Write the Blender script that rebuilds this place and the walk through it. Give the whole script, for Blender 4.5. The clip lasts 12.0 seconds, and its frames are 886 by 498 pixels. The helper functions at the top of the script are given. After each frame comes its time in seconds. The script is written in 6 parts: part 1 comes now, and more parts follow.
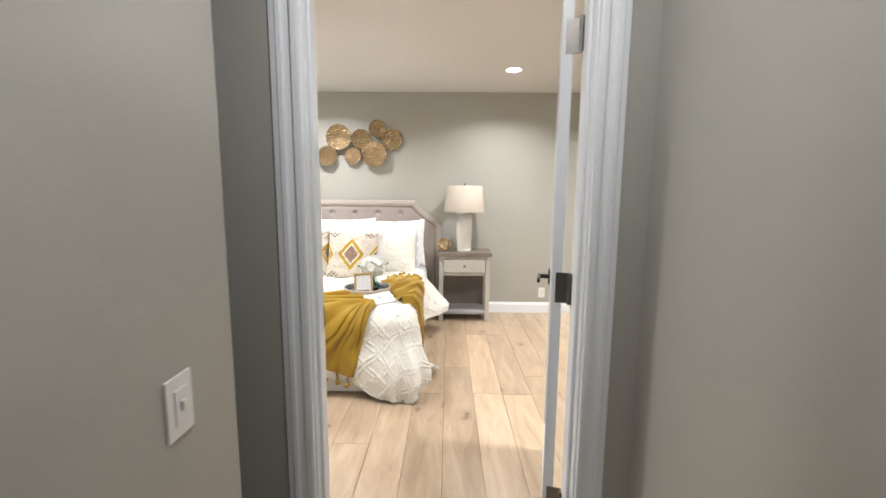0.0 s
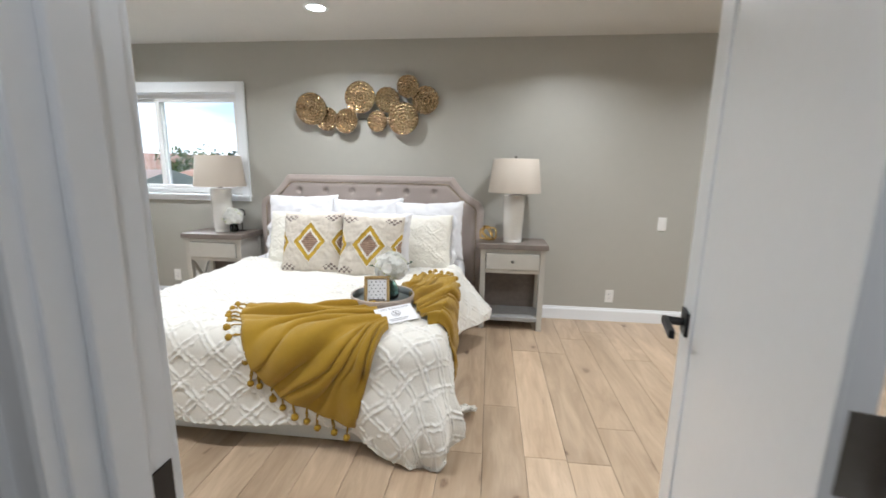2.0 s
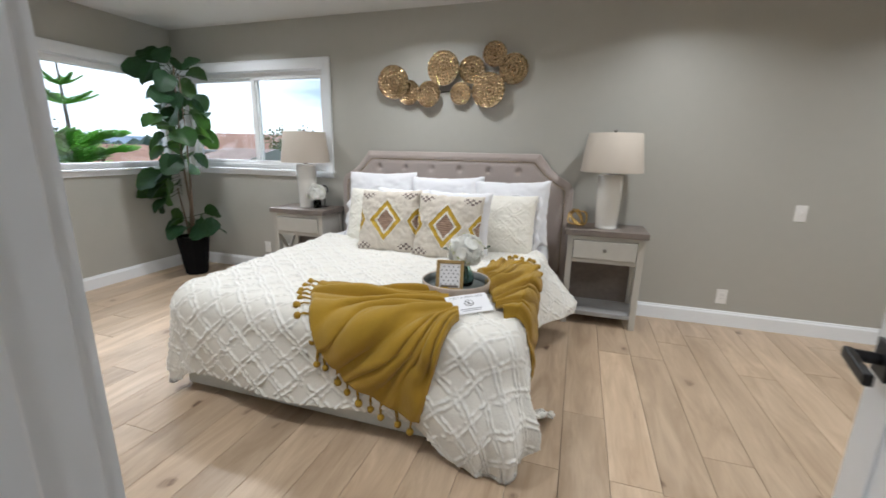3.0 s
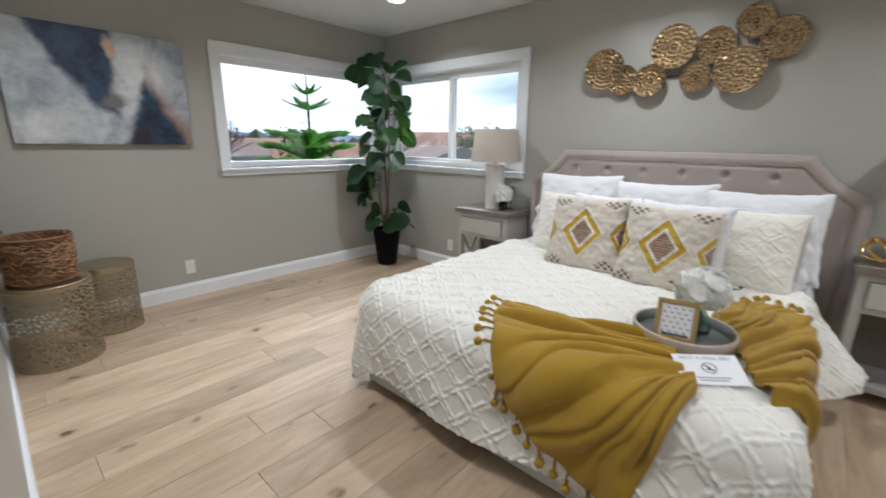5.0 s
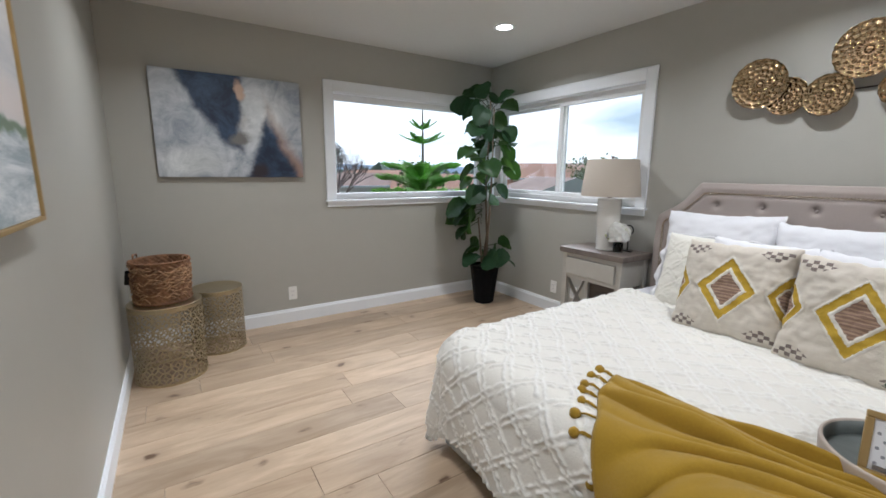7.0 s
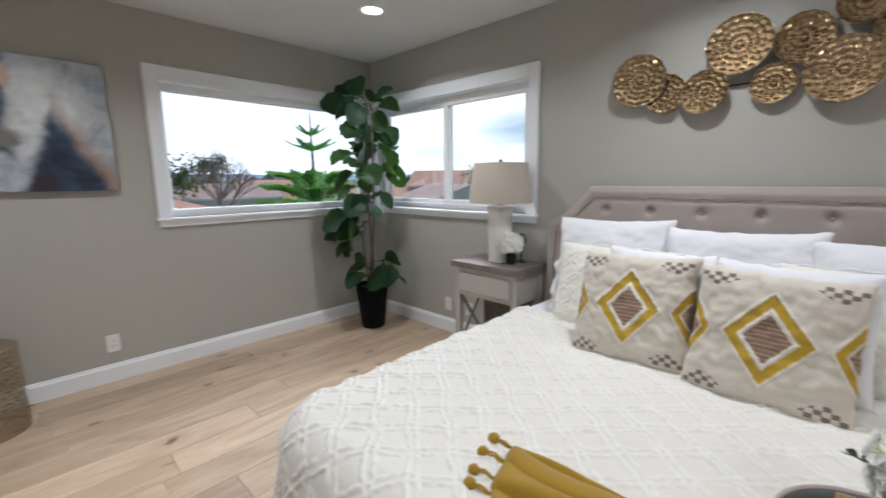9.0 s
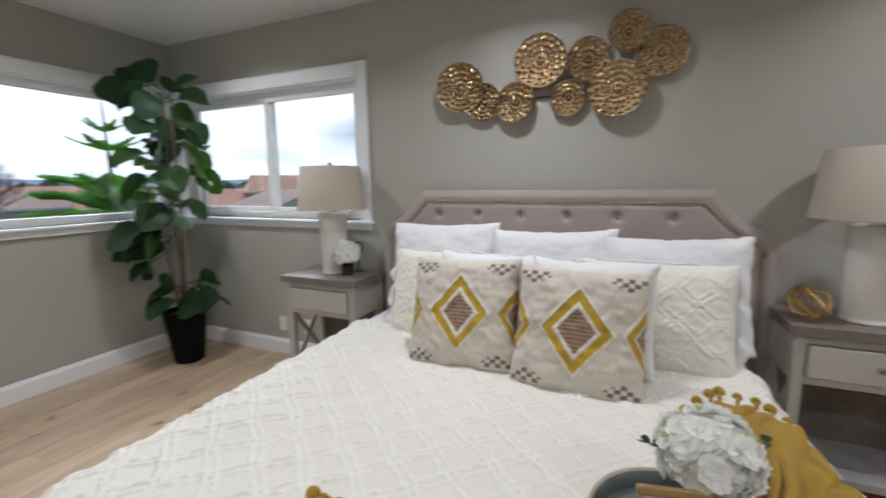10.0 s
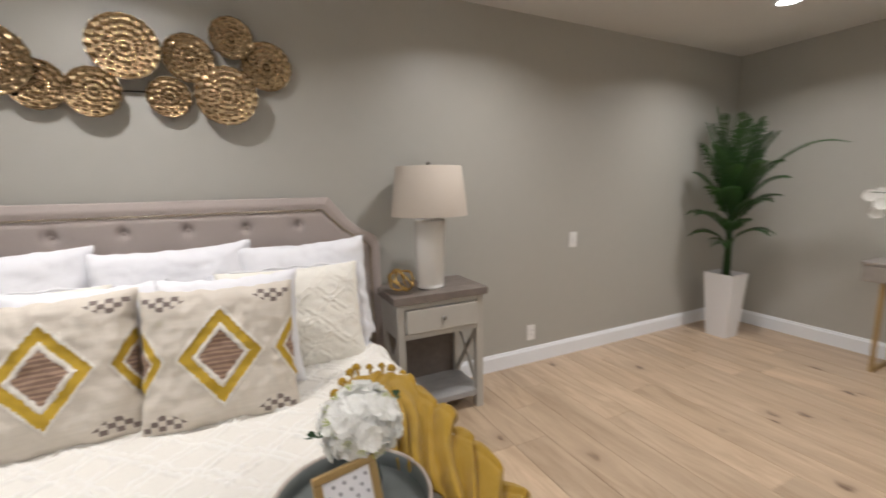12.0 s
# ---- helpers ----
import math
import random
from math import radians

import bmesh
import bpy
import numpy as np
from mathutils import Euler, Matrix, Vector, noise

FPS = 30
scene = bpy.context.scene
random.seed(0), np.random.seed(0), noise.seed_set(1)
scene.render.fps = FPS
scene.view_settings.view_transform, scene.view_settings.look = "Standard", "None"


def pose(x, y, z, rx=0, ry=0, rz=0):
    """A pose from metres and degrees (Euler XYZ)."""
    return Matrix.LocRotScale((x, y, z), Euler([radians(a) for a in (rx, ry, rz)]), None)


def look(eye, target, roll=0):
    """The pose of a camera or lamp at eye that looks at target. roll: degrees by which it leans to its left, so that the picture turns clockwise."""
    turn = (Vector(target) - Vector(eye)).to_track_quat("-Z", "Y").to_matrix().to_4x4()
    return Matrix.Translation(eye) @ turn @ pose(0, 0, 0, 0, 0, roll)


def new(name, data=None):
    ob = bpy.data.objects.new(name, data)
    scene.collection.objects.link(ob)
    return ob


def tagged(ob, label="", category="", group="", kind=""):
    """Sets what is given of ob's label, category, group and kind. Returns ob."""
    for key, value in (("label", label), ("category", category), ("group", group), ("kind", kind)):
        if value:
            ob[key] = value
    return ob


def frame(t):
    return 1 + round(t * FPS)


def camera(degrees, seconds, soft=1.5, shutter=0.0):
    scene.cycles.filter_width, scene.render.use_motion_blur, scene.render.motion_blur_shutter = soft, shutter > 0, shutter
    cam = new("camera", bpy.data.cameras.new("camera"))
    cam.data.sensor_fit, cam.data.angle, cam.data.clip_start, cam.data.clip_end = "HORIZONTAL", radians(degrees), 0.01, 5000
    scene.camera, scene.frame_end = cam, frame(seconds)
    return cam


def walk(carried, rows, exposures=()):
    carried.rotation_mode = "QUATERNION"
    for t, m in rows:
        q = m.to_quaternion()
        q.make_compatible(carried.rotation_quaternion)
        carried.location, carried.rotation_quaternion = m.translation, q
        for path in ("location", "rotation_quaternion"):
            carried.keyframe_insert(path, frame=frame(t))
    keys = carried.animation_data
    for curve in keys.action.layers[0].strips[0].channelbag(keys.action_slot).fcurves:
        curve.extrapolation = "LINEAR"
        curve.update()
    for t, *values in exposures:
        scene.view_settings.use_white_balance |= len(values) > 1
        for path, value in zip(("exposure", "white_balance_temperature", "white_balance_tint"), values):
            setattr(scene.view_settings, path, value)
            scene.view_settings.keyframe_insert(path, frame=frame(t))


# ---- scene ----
cam = camera(93.9, 12.0, soft=1.6, shutter=0.5)
PATH = [
    (0, (-0.063, 0.267, 1.355), (-0.084, 2.249, 1.089), 0.4),
    (0.5, (-0.081, 0.531, 1.346), (-0.103, 2.511, 1.063), 0.5),
    (1, (-0.106, 0.775, 1.358), (-0.145, 2.749, 1.04), 0.5),
    (1.5, (-0.102, 0.966, 1.335), (-0.2, 2.932, 0.979), 0.7),
    (2, (-0.087, 1.156, 1.342), (-0.304, 3.108, 0.965), 0.9),
    (2.5, (-0.09, 1.274, 1.325), (-0.502, 3.184, 0.895), 1.0),
    (4.5, (-0.296, 1.606, 1.298), (-1.383, 3.199, 0.77), 0.8),
    (5, (-0.383, 1.64, 1.321), (-1.675, 3.082, 0.822), 0.8),
    (5.5, (-0.426, 1.713, 1.32), (-1.905, 2.983, 0.873), 0.6),
    (6, (-0.464, 1.722, 1.319), (-2.045, 2.88, 0.919), 0.5),
    (6.5, (-0.498, 1.808, 1.336), (-2.15, 2.875, 0.967), 0.5),
    (8.5, (-0.774, 2.207, 1.289), (-2.32, 3.439, 0.982), -0.0),
    (9, (-0.819, 2.347, 1.322), (-2.183, 3.772, 0.994), -0.5),
    (9.5, (-0.817, 2.449, 1.306), (-1.938, 4.074, 0.988), -0.5),
    (10, (-0.821, 2.538, 1.318), (-1.601, 4.353, 1.007), -0.7),
    (10.5, (-0.864, 2.62, 1.329), (-1.219, 4.566, 1.027), -0.7),
    (11, (-0.884, 2.673, 1.319), (-0.822, 4.65, 1.027), -0.8),
    (11.5, (-0.875, 2.649, 1.315), (-0.382, 4.567, 1.035), -1.1),
    (12, (-0.848, 2.537, 1.329), (0.012, 4.317, 1.026), -1.0),
]
walk(cam, [(t, look(eye, target, roll)) for t, eye, target, roll in PATH], [(0, 0.88, 5800, 8), (0.5, 0.80, 5750, 8), (1.0, 0.62, 5650, 8), (1.5, 0.54, 5550, 8), (2.0, 0.30, 5500, 7), (2.5, 0.08, 5500, 7), (6.0, -0.20, 5450, 8), (8.5, -0.20, 5450, 9), (9.5, -0.38, 5500, 9), (11.0, -0.44, 5750, 10), (12, -0.05, 5900, 12)])

# ---- light ----
world = bpy.data.worlds.new("world")
scene.world = world
world.use_nodes = True
wn = world.node_tree
wn.nodes.clear()
w_out = wn.nodes.new("ShaderNodeOutputWorld")
w_bg = wn.nodes.new("ShaderNodeBackground")
w_sky = wn.nodes.new("ShaderNodeTexSky")
w_sky.sky_type = "NISHITA"
w_sky.sun_disc = False
w_sky.sun_elevation = radians(38.6)
w_sky.sun_rotation = radians(326)
w_sky.dust_density = 0.2
w_cloud = wn.nodes.new("ShaderNodeTexNoise")
w_cloud.inputs["Scale"].default_value = 2.6
w_cloud.inputs["Detail"].default_value = 9
w_map = wn.nodes.new("ShaderNodeMapping")
w_map.inputs["Scale"].default_value = (1, 1, 4.0)
w_co = wn.nodes.new("ShaderNodeTexCoord")
w_ramp = wn.nodes.new("ShaderNodeValToRGB")
w_ramp.color_ramp.elements[0].position = 0.40
w_ramp.color_ramp.elements[1].position = 0.60
w_ramp.color_ramp.elements[0].color = (0.20, 0.20, 0.20, 1)
w_mix = wn.nodes.new("ShaderNodeMix")
w_mix.data_type = "RGBA"
SKY_CLOUD = 25.0
w_mix.inputs["B"].default_value = (SKY_CLOUD, SKY_CLOUD, SKY_CLOUD * 1.01, 1)
wn.links.new(w_co.outputs["Generated"], w_map.inputs["Vector"])
wn.links.new(w_map.outputs["Vector"], w_cloud.inputs["Vector"])
w_sep, w_add = wn.nodes.new("ShaderNodeSeparateXYZ"), wn.nodes.new("ShaderNodeMath")
w_add.operation = "MULTIPLY_ADD"
w_add.inputs[1].default_value = -0.55
wn.links.new(w_co.outputs["Generated"], w_sep.inputs[0])
wn.links.new(w_sep.outputs[0], w_add.inputs[0])
w_off = wn.nodes.new("ShaderNodeMath")
w_off.operation = "SUBTRACT"
w_off.inputs[1].default_value = 0.27
wn.links.new(w_cloud.outputs["Fac"], w_off.inputs[0])
wn.links.new(w_off.outputs[0], w_add.inputs[2])
wn.links.new(w_add.outputs[0], w_ramp.inputs["Fac"])
wn.links.new(w_ramp.outputs["Color"], w_mix.inputs["Factor"])
wn.links.new(w_sky.outputs["Color"], w_mix.inputs["A"])
wn.links.new(w_mix.outputs["Result"], w_bg.inputs["Color"])
w_bg.inputs["Strength"].default_value = 0.07
wn.links.new(w_bg.outputs["Background"], w_out.inputs["Surface"])

sun_data = bpy.data.lights.new("sun", "SUN")
sun_data.energy, sun_data.angle, sun_data.color = 5.0, radians(32), (1.0, 0.98, 0.96)
sun = new("sun", sun_data)
sun.matrix_world = look((-8, 12, 11.5), (0, 0, 0))

YN, YS, YH, XW, XE, HC = 4.923, 1.565, 1.45, -4.25, 3.35, 2.44
HALL_L, HALL_R, HALL_BACK, HALL_END = -0.555, 0.505, -2.2, 1.19
CANS = [(-3.207, 4.18), (-1.344, 4.19), (0.511, 4.10), (2.36, 4.10), (-3.2, 2.25), (-1.34, 2.2), (0.95, 2.2), (2.36, 2.2)]
CAN_WATTS = 13.0
for x, y in CANS:
    d = bpy.data.lights.new("can_light", "AREA")
    d.shape, d.size, d.energy, d.color = "DISK", 0.12, CAN_WATTS, (1.0, 0.92, 0.82)
    d.spread = radians(144)
    new("can_light", d).location = (x, y, HC - 0.02)
# Added fill lamp that brightens the hall walls; there is no fixture for it.
hall_fill_data = bpy.data.lights.new("hall_fill", "AREA")
hall_fill_data.shape, hall_fill_data.size, hall_fill_data.energy, hall_fill_data.color = "DISK", 0.12, 6.2, (1.0, 0.92, 0.84)
new("hall_fill", hall_fill_data).location = (-0.02, 0.75, HC - 0.02)
scene.view_settings.exposure = 0.0


# ---- materials ----
def material(name, base=(0.5, 0.5, 0.5), rough=0.6, metal=0.0, spread=0.06, grain=40.0, bump=0.15, fine=300.0, sheen=0.0, coat=0.0, spec=0.5, blotch=2.5):
    """A surface whose colour drifts at two scales, with a fine relief."""
    m = bpy.data.materials.new(name)
    m.use_nodes = True
    nt = m.node_tree
    p = nt.nodes["Principled BSDF"]
    co = nt.nodes.new("ShaderNodeTexCoord")
    a = nt.nodes.new("ShaderNodeTexNoise")
    a.inputs["Scale"].default_value, a.inputs["Detail"].default_value = grain, 5
    b = nt.nodes.new("ShaderNodeTexNoise")
    b.inputs["Scale"].default_value, b.inputs["Detail"].default_value = blotch, 3
    nt.links.new(co.outputs["Object"], a.inputs["Vector"])
    nt.links.new(co.outputs["Object"], b.inputs["Vector"])
    add = nt.nodes.new("ShaderNodeMath")
    add.operation = "ADD"
    nt.links.new(a.outputs["Fac"], add.inputs[0])
    nt.links.new(b.outputs["Fac"], add.inputs[1])
    ramp = nt.nodes.new("ShaderNodeMapRange")
    ramp.inputs["From Min"].default_value, ramp.inputs["From Max"].default_value = 0.6, 1.4
    nt.links.new(add.outputs[0], ramp.inputs["Value"])
    mix = nt.nodes.new("ShaderNodeMix")
    mix.data_type = "RGBA"
    mix.inputs["A"].default_value = (*[max(0.0, c * (1 - spread)) for c in base], 1)
    mix.inputs["B"].default_value = (*[min(1.0, c * (1 + spread)) for c in base], 1)
    nt.links.new(ramp.outputs["Result"], mix.inputs["Factor"])
    nt.links.new(mix.outputs["Result"], p.inputs["Base Color"])
    p.inputs["Roughness"].default_value = rough
    p.inputs["Metallic"].default_value = metal
    p.inputs["Sheen Weight"].default_value = sheen
    p.inputs["Coat Weight"].default_value = coat
    p.inputs["Specular IOR Level"].default_value = spec
    if bump:
        f = nt.nodes.new("ShaderNodeTexNoise")
        f.inputs["Scale"].default_value, f.inputs["Detail"].default_value = fine, 3
        nt.links.new(co.outputs["Object"], f.inputs["Vector"])
        bp = nt.nodes.new("ShaderNodeBump")
        bp.inputs["Strength"].default_value, bp.inputs["Distance"].default_value = bump, 0.002
        nt.links.new(f.outputs["Fac"], bp.inputs["Height"])
        nt.links.new(bp.outputs["Normal"], p.inputs["Normal"])
    return m


WALL = material("wall_paint", (0.432, 0.422, 0.382), 0.42, spread=0.02, grain=14, bump=0.25, fine=120, blotch=0.8)
CEIL = material("ceiling_paint", (0.70, 0.69, 0.67), 0.8, spread=0.02, bump=0.2, fine=150)
TRIM = material("trim_paint", (0.85, 0.87, 0.90), 0.33, spread=0.015, bump=0.05, fine=60)
VINYL = material("window_vinyl", (0.82, 0.82, 0.82), 0.3, spread=0.01, bump=0.0)
PLASTIC = material("plate_plastic", (0.82, 0.81, 0.79), 0.3, spread=0.01, bump=0.0)
NICKEL = material("brushed_nickel", (0.27, 0.255, 0.235), 0.42, 1.0, spread=0.08, grain=80, bump=0.1)
BLACK = material("black_metal", (0.02, 0.02, 0.022), 0.35, 0.6, spread=0.1)
DARK = material("dark_gap", (0.03, 0.03, 0.03), 0.7, bump=0)


def wood_floor():
    m = bpy.data.materials.new("oak_planks")
    m.use_nodes = True
    nt = m.node_tree
    p = nt.nodes["Principled BSDF"]
    N, L = nt.nodes.new, nt.links.new
    geo, oi = N("ShaderNodeNewGeometry"), N("ShaderNodeObjectInfo")
    off = N("ShaderNodeVectorMath"); off.operation = "MULTIPLY_ADD"
    comb = N("ShaderNodeCombineXYZ")
    L(oi.outputs["Random"], comb.inputs[0]); L(oi.outputs["Random"], comb.inputs[1]); L(oi.outputs["Random"], comb.inputs[2])
    off.inputs[1].default_value = (57, 91, 33)
    L(comb.outputs[0], off.inputs[0]); L(geo.outputs["Position"], off.inputs[2])
    mp = N("ShaderNodeMapping"); mp.inputs["Scale"].default_value = (6.5, 1.1, 1)
    L(off.outputs[0], mp.inputs["Vector"])
    g = N("ShaderNodeTexNoise"); g.inputs["Scale"].default_value = 1.6; g.inputs["Detail"].default_value = 8; g.inputs["Roughness"].default_value = 0.62; g.inputs["Distortion"].default_value = 0.8
    L(mp.outputs[0], g.inputs["Vector"])
    mp2 = N("ShaderNodeMapping"); mp2.inputs["Scale"].default_value = (60, 3, 1)
    L(off.outputs[0], mp2.inputs["Vector"])
    g2 = N("ShaderNodeTexNoise"); g2.inputs["Scale"].default_value = 2.0; g2.inputs["Detail"].default_value = 6
    L(mp2.outputs[0], g2.inputs["Vector"])
    mp3 = N("ShaderNodeMapping"); mp3.inputs["Scale"].default_value = (4.4, 3.2, 1)
    L(off.outputs[0], mp3.inputs["Vector"])
    kn = N("ShaderNodeTexVoronoi"); kn.voronoi_dimensions = "2D"; kn.inputs["Scale"].default_value = 0.56
    wob = N("ShaderNodeTexNoise"); wob.inputs["Scale"].default_value = 14; wob.inputs["Detail"].default_value = 3
    L(off.outputs[0], wob.inputs["Vector"])
    wv_ = N("ShaderNodeVectorMath"); wv_.operation = "MULTIPLY_ADD"; wv_.inputs[1].default_value = (0.30, 0.30, 0.0)
    L(wob.outputs["Color"], wv_.inputs[0]); L(mp3.outputs[0], wv_.inputs[2])
    L(wv_.outputs[0], kn.inputs["Vector"])
    kr = N("ShaderNodeValToRGB"); kr.color_ramp.elements[0].position = 0.035; kr.color_ramp.elements[0].color = (1, 1, 1, 1)
    kr.color_ramp.elements[1].position = 0.075; kr.color_ramp.elements[1].color = (0, 0, 0, 1)
    L(kn.outputs["Distance"], kr.inputs["Fac"])
    mp4 = N("ShaderNodeMapping"); mp4.inputs["Scale"].default_value = (9, 2.0, 1)
    L(off.outputs[0], mp4.inputs["Vector"])
    st = N("ShaderNodeTexNoise"); st.inputs["Scale"].default_value = 1.0; st.inputs["Detail"].default_value = 9; st.inputs["Roughness"].default_value = 0.7; st.inputs["Distortion"].default_value = 2.2
    L(mp4.outputs[0], st.inputs["Vector"])
    sr = N("ShaderNodeValToRGB"); sr.color_ramp.elements[0].position = 0.62; sr.color_ramp.elements[0].color = (0, 0, 0, 1)
    sr.color_ramp.elements[1].position = 0.74; sr.color_ramp.elements[1].color = (1, 1, 1, 1)
    L(st.outputs["Fac"], sr.inputs["Fac"])
    base = N("ShaderNodeValToRGB")
    e = base.color_ramp.elements
    e[0].position, e[0].color = 0.25, (*FLOOR_A, 1)
    e[1].position, e[1].color = 0.75, (*FLOOR_B, 1)
    L(g.outputs["Fac"], base.inputs["Fac"])
    tone = N("ShaderNodeMapRange"); tone.inputs["To Min"].default_value = 0.82; tone.inputs["To Max"].default_value = 1.10
    L(oi.outputs["Random"], tone.inputs["Value"])
    mul = N("ShaderNodeVectorMath"); mul.operation = "SCALE"
    L(base.outputs["Color"], mul.inputs[0]); L(tone.outputs[0], mul.inputs["Scale"])
    fine = N("ShaderNodeMapRange"); fine.inputs["To Min"].default_value = 0.96; fine.inputs["To Max"].default_value = 1.03; fine.inputs["From Min"].default_value = 0.3; fine.inputs["From Max"].default_value = 0.7
    L(g2.outputs["Fac"], fine.inputs["Value"])
    mul2 = N("ShaderNodeVectorMath"); mul2.operation = "SCALE"
    L(mul.outputs[0], mul2.inputs[0]); L(fine.outputs[0], mul2.inputs["Scale"])
    m1 = N("ShaderNodeMix"); m1.data_type = "RGBA"; m1.inputs["B"].default_value = (0.19, 0.12, 0.08, 1)
    ks = N("ShaderNodeMath"); ks.operation = "MULTIPLY"; ks.inputs[1].default_value = 0.45
    L(sr.outputs["Color"], ks.inputs[0]); L(ks.outputs[0], m1.inputs["Factor"]); L(mul2.outputs[0], m1.inputs["A"])
    m2 = N("ShaderNodeMix"); m2.data_type = "RGBA"; m2.inputs["B"].default_value = (0.10, 0.055, 0.03, 1)
    ks2 = N("ShaderNodeMath"); ks2.operation = "MULTIPLY"; ks2.inputs[1].default_value = 0.95
    L(kr.outputs["Color"], ks2.inputs[0]); L(ks2.outputs[0], m2.inputs["Factor"]); L(m1.outputs["Result"], m2.inputs["A"])
    halo = N("ShaderNodeMapRange"); halo.interpolation_type = "SMOOTHSTEP"
    halo.inputs["From Min"].default_value, halo.inputs["From Max"].default_value, halo.inputs["To Min"].default_value, halo.inputs["To Max"].default_value = 0.04, 0.26, 0.36, 0.0
    L(kn.outputs["Distance"], halo.inputs["Value"])
    hn = N("ShaderNodeMapRange"); hn.inputs["From Min"].default_value, hn.inputs["From Max"].default_value = 0.45, 0.60
    L(g.outputs["Fac"], hn.inputs["Value"])
    L(hn.outputs[0], ks2.inputs[1])
    hm = N("ShaderNodeMath"); hm.operation = "MULTIPLY"
    L(halo.outputs[0], hm.inputs[0]); L(hn.outputs[0], hm.inputs[1])
    m3 = N("ShaderNodeMix"); m3.data_type = "RGBA"; m3.inputs["B"].default_value = (0.19, 0.115, 0.07, 1)
    L(hm.outputs[0], m3.inputs["Factor"]); L(m2.outputs["Result"], m3.inputs["A"])
    L(m3.outputs["Result"], p.inputs["Base Color"])
    rr = N("ShaderNodeMapRange"); rr.inputs["To Min"].default_value = 0.26; rr.inputs["To Max"].default_value = 0.42
    L(g.outputs["Fac"], rr.inputs["Value"]); L(rr.outputs[0], p.inputs["Roughness"])
    bp = N("ShaderNodeBump"); bp.inputs["Strength"].default_value = 0.15; bp.inputs["Distance"].default_value = 0.002
    L(g2.outputs["Fac"], bp.inputs["Height"]); L(bp.outputs["Normal"], p.inputs["Normal"])
    return m


FLOOR_A, FLOOR_B = (0.36, 0.255, 0.162), (0.64, 0.50, 0.355)
PLANK = wood_floor()


# ---- mesh helpers ----
def finish(name, bm, mat, parent=None, label="", smooth=False, kind="", category="", group=""):
    """Links a bmesh as one object."""
    me = bpy.data.meshes.new(name)
    if smooth:
        for f in bm.faces:
            f.smooth = True
    bm.to_mesh(me)
    bm.free()
    for one in mat if isinstance(mat, (list, tuple)) else [mat]:
        me.materials.append(one)
    ob = new(name, me)
    ob.parent = parent
    return tagged(ob, label, category, group, kind)


def part(name, bm, mat, parent, label="", smooth=False):
    return finish(name, bm, mat, parent, label, smooth)


def thing(name, label, category, at=(0, 0, 0), turn=0.0, group=""):
    e = new(name)
    e.location = at
    e.rotation_euler = (0, 0, radians(turn))
    e.empty_display_size = 0.1
    return tagged(e, label, category, group)


def box(bm, lo, hi, bevel=0.0, m=None, mat=0):
    """A box between two corners, its edges worn round."""
    lo, hi = Vector(lo), Vector(hi)
    r = bmesh.ops.create_cube(bm, size=1, matrix=(m or Matrix()) @ Matrix.Translation((lo + hi) / 2) @ Matrix.Diagonal((*(hi - lo), 1)))
    vs = r["verts"]
    faces = list({f for v in vs for f in v.link_faces})
    for f in faces:
        f.material_index = mat
    if bevel:
        edges = list({e for v in vs for e in v.link_edges})
        bmesh.ops.bevel(bm, geom=edges, offset=bevel, segments=2, affect="EDGES", profile=0.5)
    return bm


def boxed(lo, hi, bevel=0.0, m=None):
    return box(bmesh.new(), lo, hi, bevel, m)


def lathe(bm, profile, steps=32, at=(0, 0, 0), close=True):
    """Turns (radius, height) round the z axis."""
    rings = []
    for r, z in profile:
        if r <= 1e-6:
            rings.append([bm.verts.new((at[0], at[1], at[2] + z))])
        else:
            rings.append([bm.verts.new((at[0] + r * math.cos(a), at[1] + r * math.sin(a), at[2] + z)) for a in (2 * math.pi * k / steps for k in range(steps))])
    for p, q in zip(rings, rings[1:]):
        for k in range(steps):
            j = (k + 1) % steps
            if len(p) == 1 and len(q) == 1:
                continue
            if len(p) == 1:
                bm.faces.new((p[0], q[j], q[k]))
            elif len(q) == 1:
                bm.faces.new((p[k], p[j], q[0]))
            else:
                bm.faces.new((p[k], p[j], q[j], q[k]))
    return bm


def tube(bm, pts, r, steps=8, taper=None, caps=True):
    """A round bar along points."""
    pts = [Vector(p) for p in pts]
    rings, up = [], Vector((0, 0, 1))
    n = len(pts)
    for i, p in enumerate(pts):
        d = (pts[min(i + 1, n - 1)] - pts[max(i - 1, 0)]).normalized()
        a = d.cross(up if abs(d.z) < 0.95 else Vector((1, 0, 0))).normalized()
        b = d.cross(a)
        rad = r if taper is None else r + (taper - r) * i / (n - 1)
        rings.append([bm.verts.new(p + rad * (math.cos(t) * a + math.sin(t) * b)) for t in (2 * math.pi * k / steps for k in range(steps))])
    for u, v in zip(rings, rings[1:]):
        for k in range(steps):
            j = (k + 1) % steps
            bm.faces.new((u[k], v[k], v[j], u[j]))
    if caps:
        bm.faces.new(rings[0])
        bm.faces.new(rings[-1][::-1])
    return bm


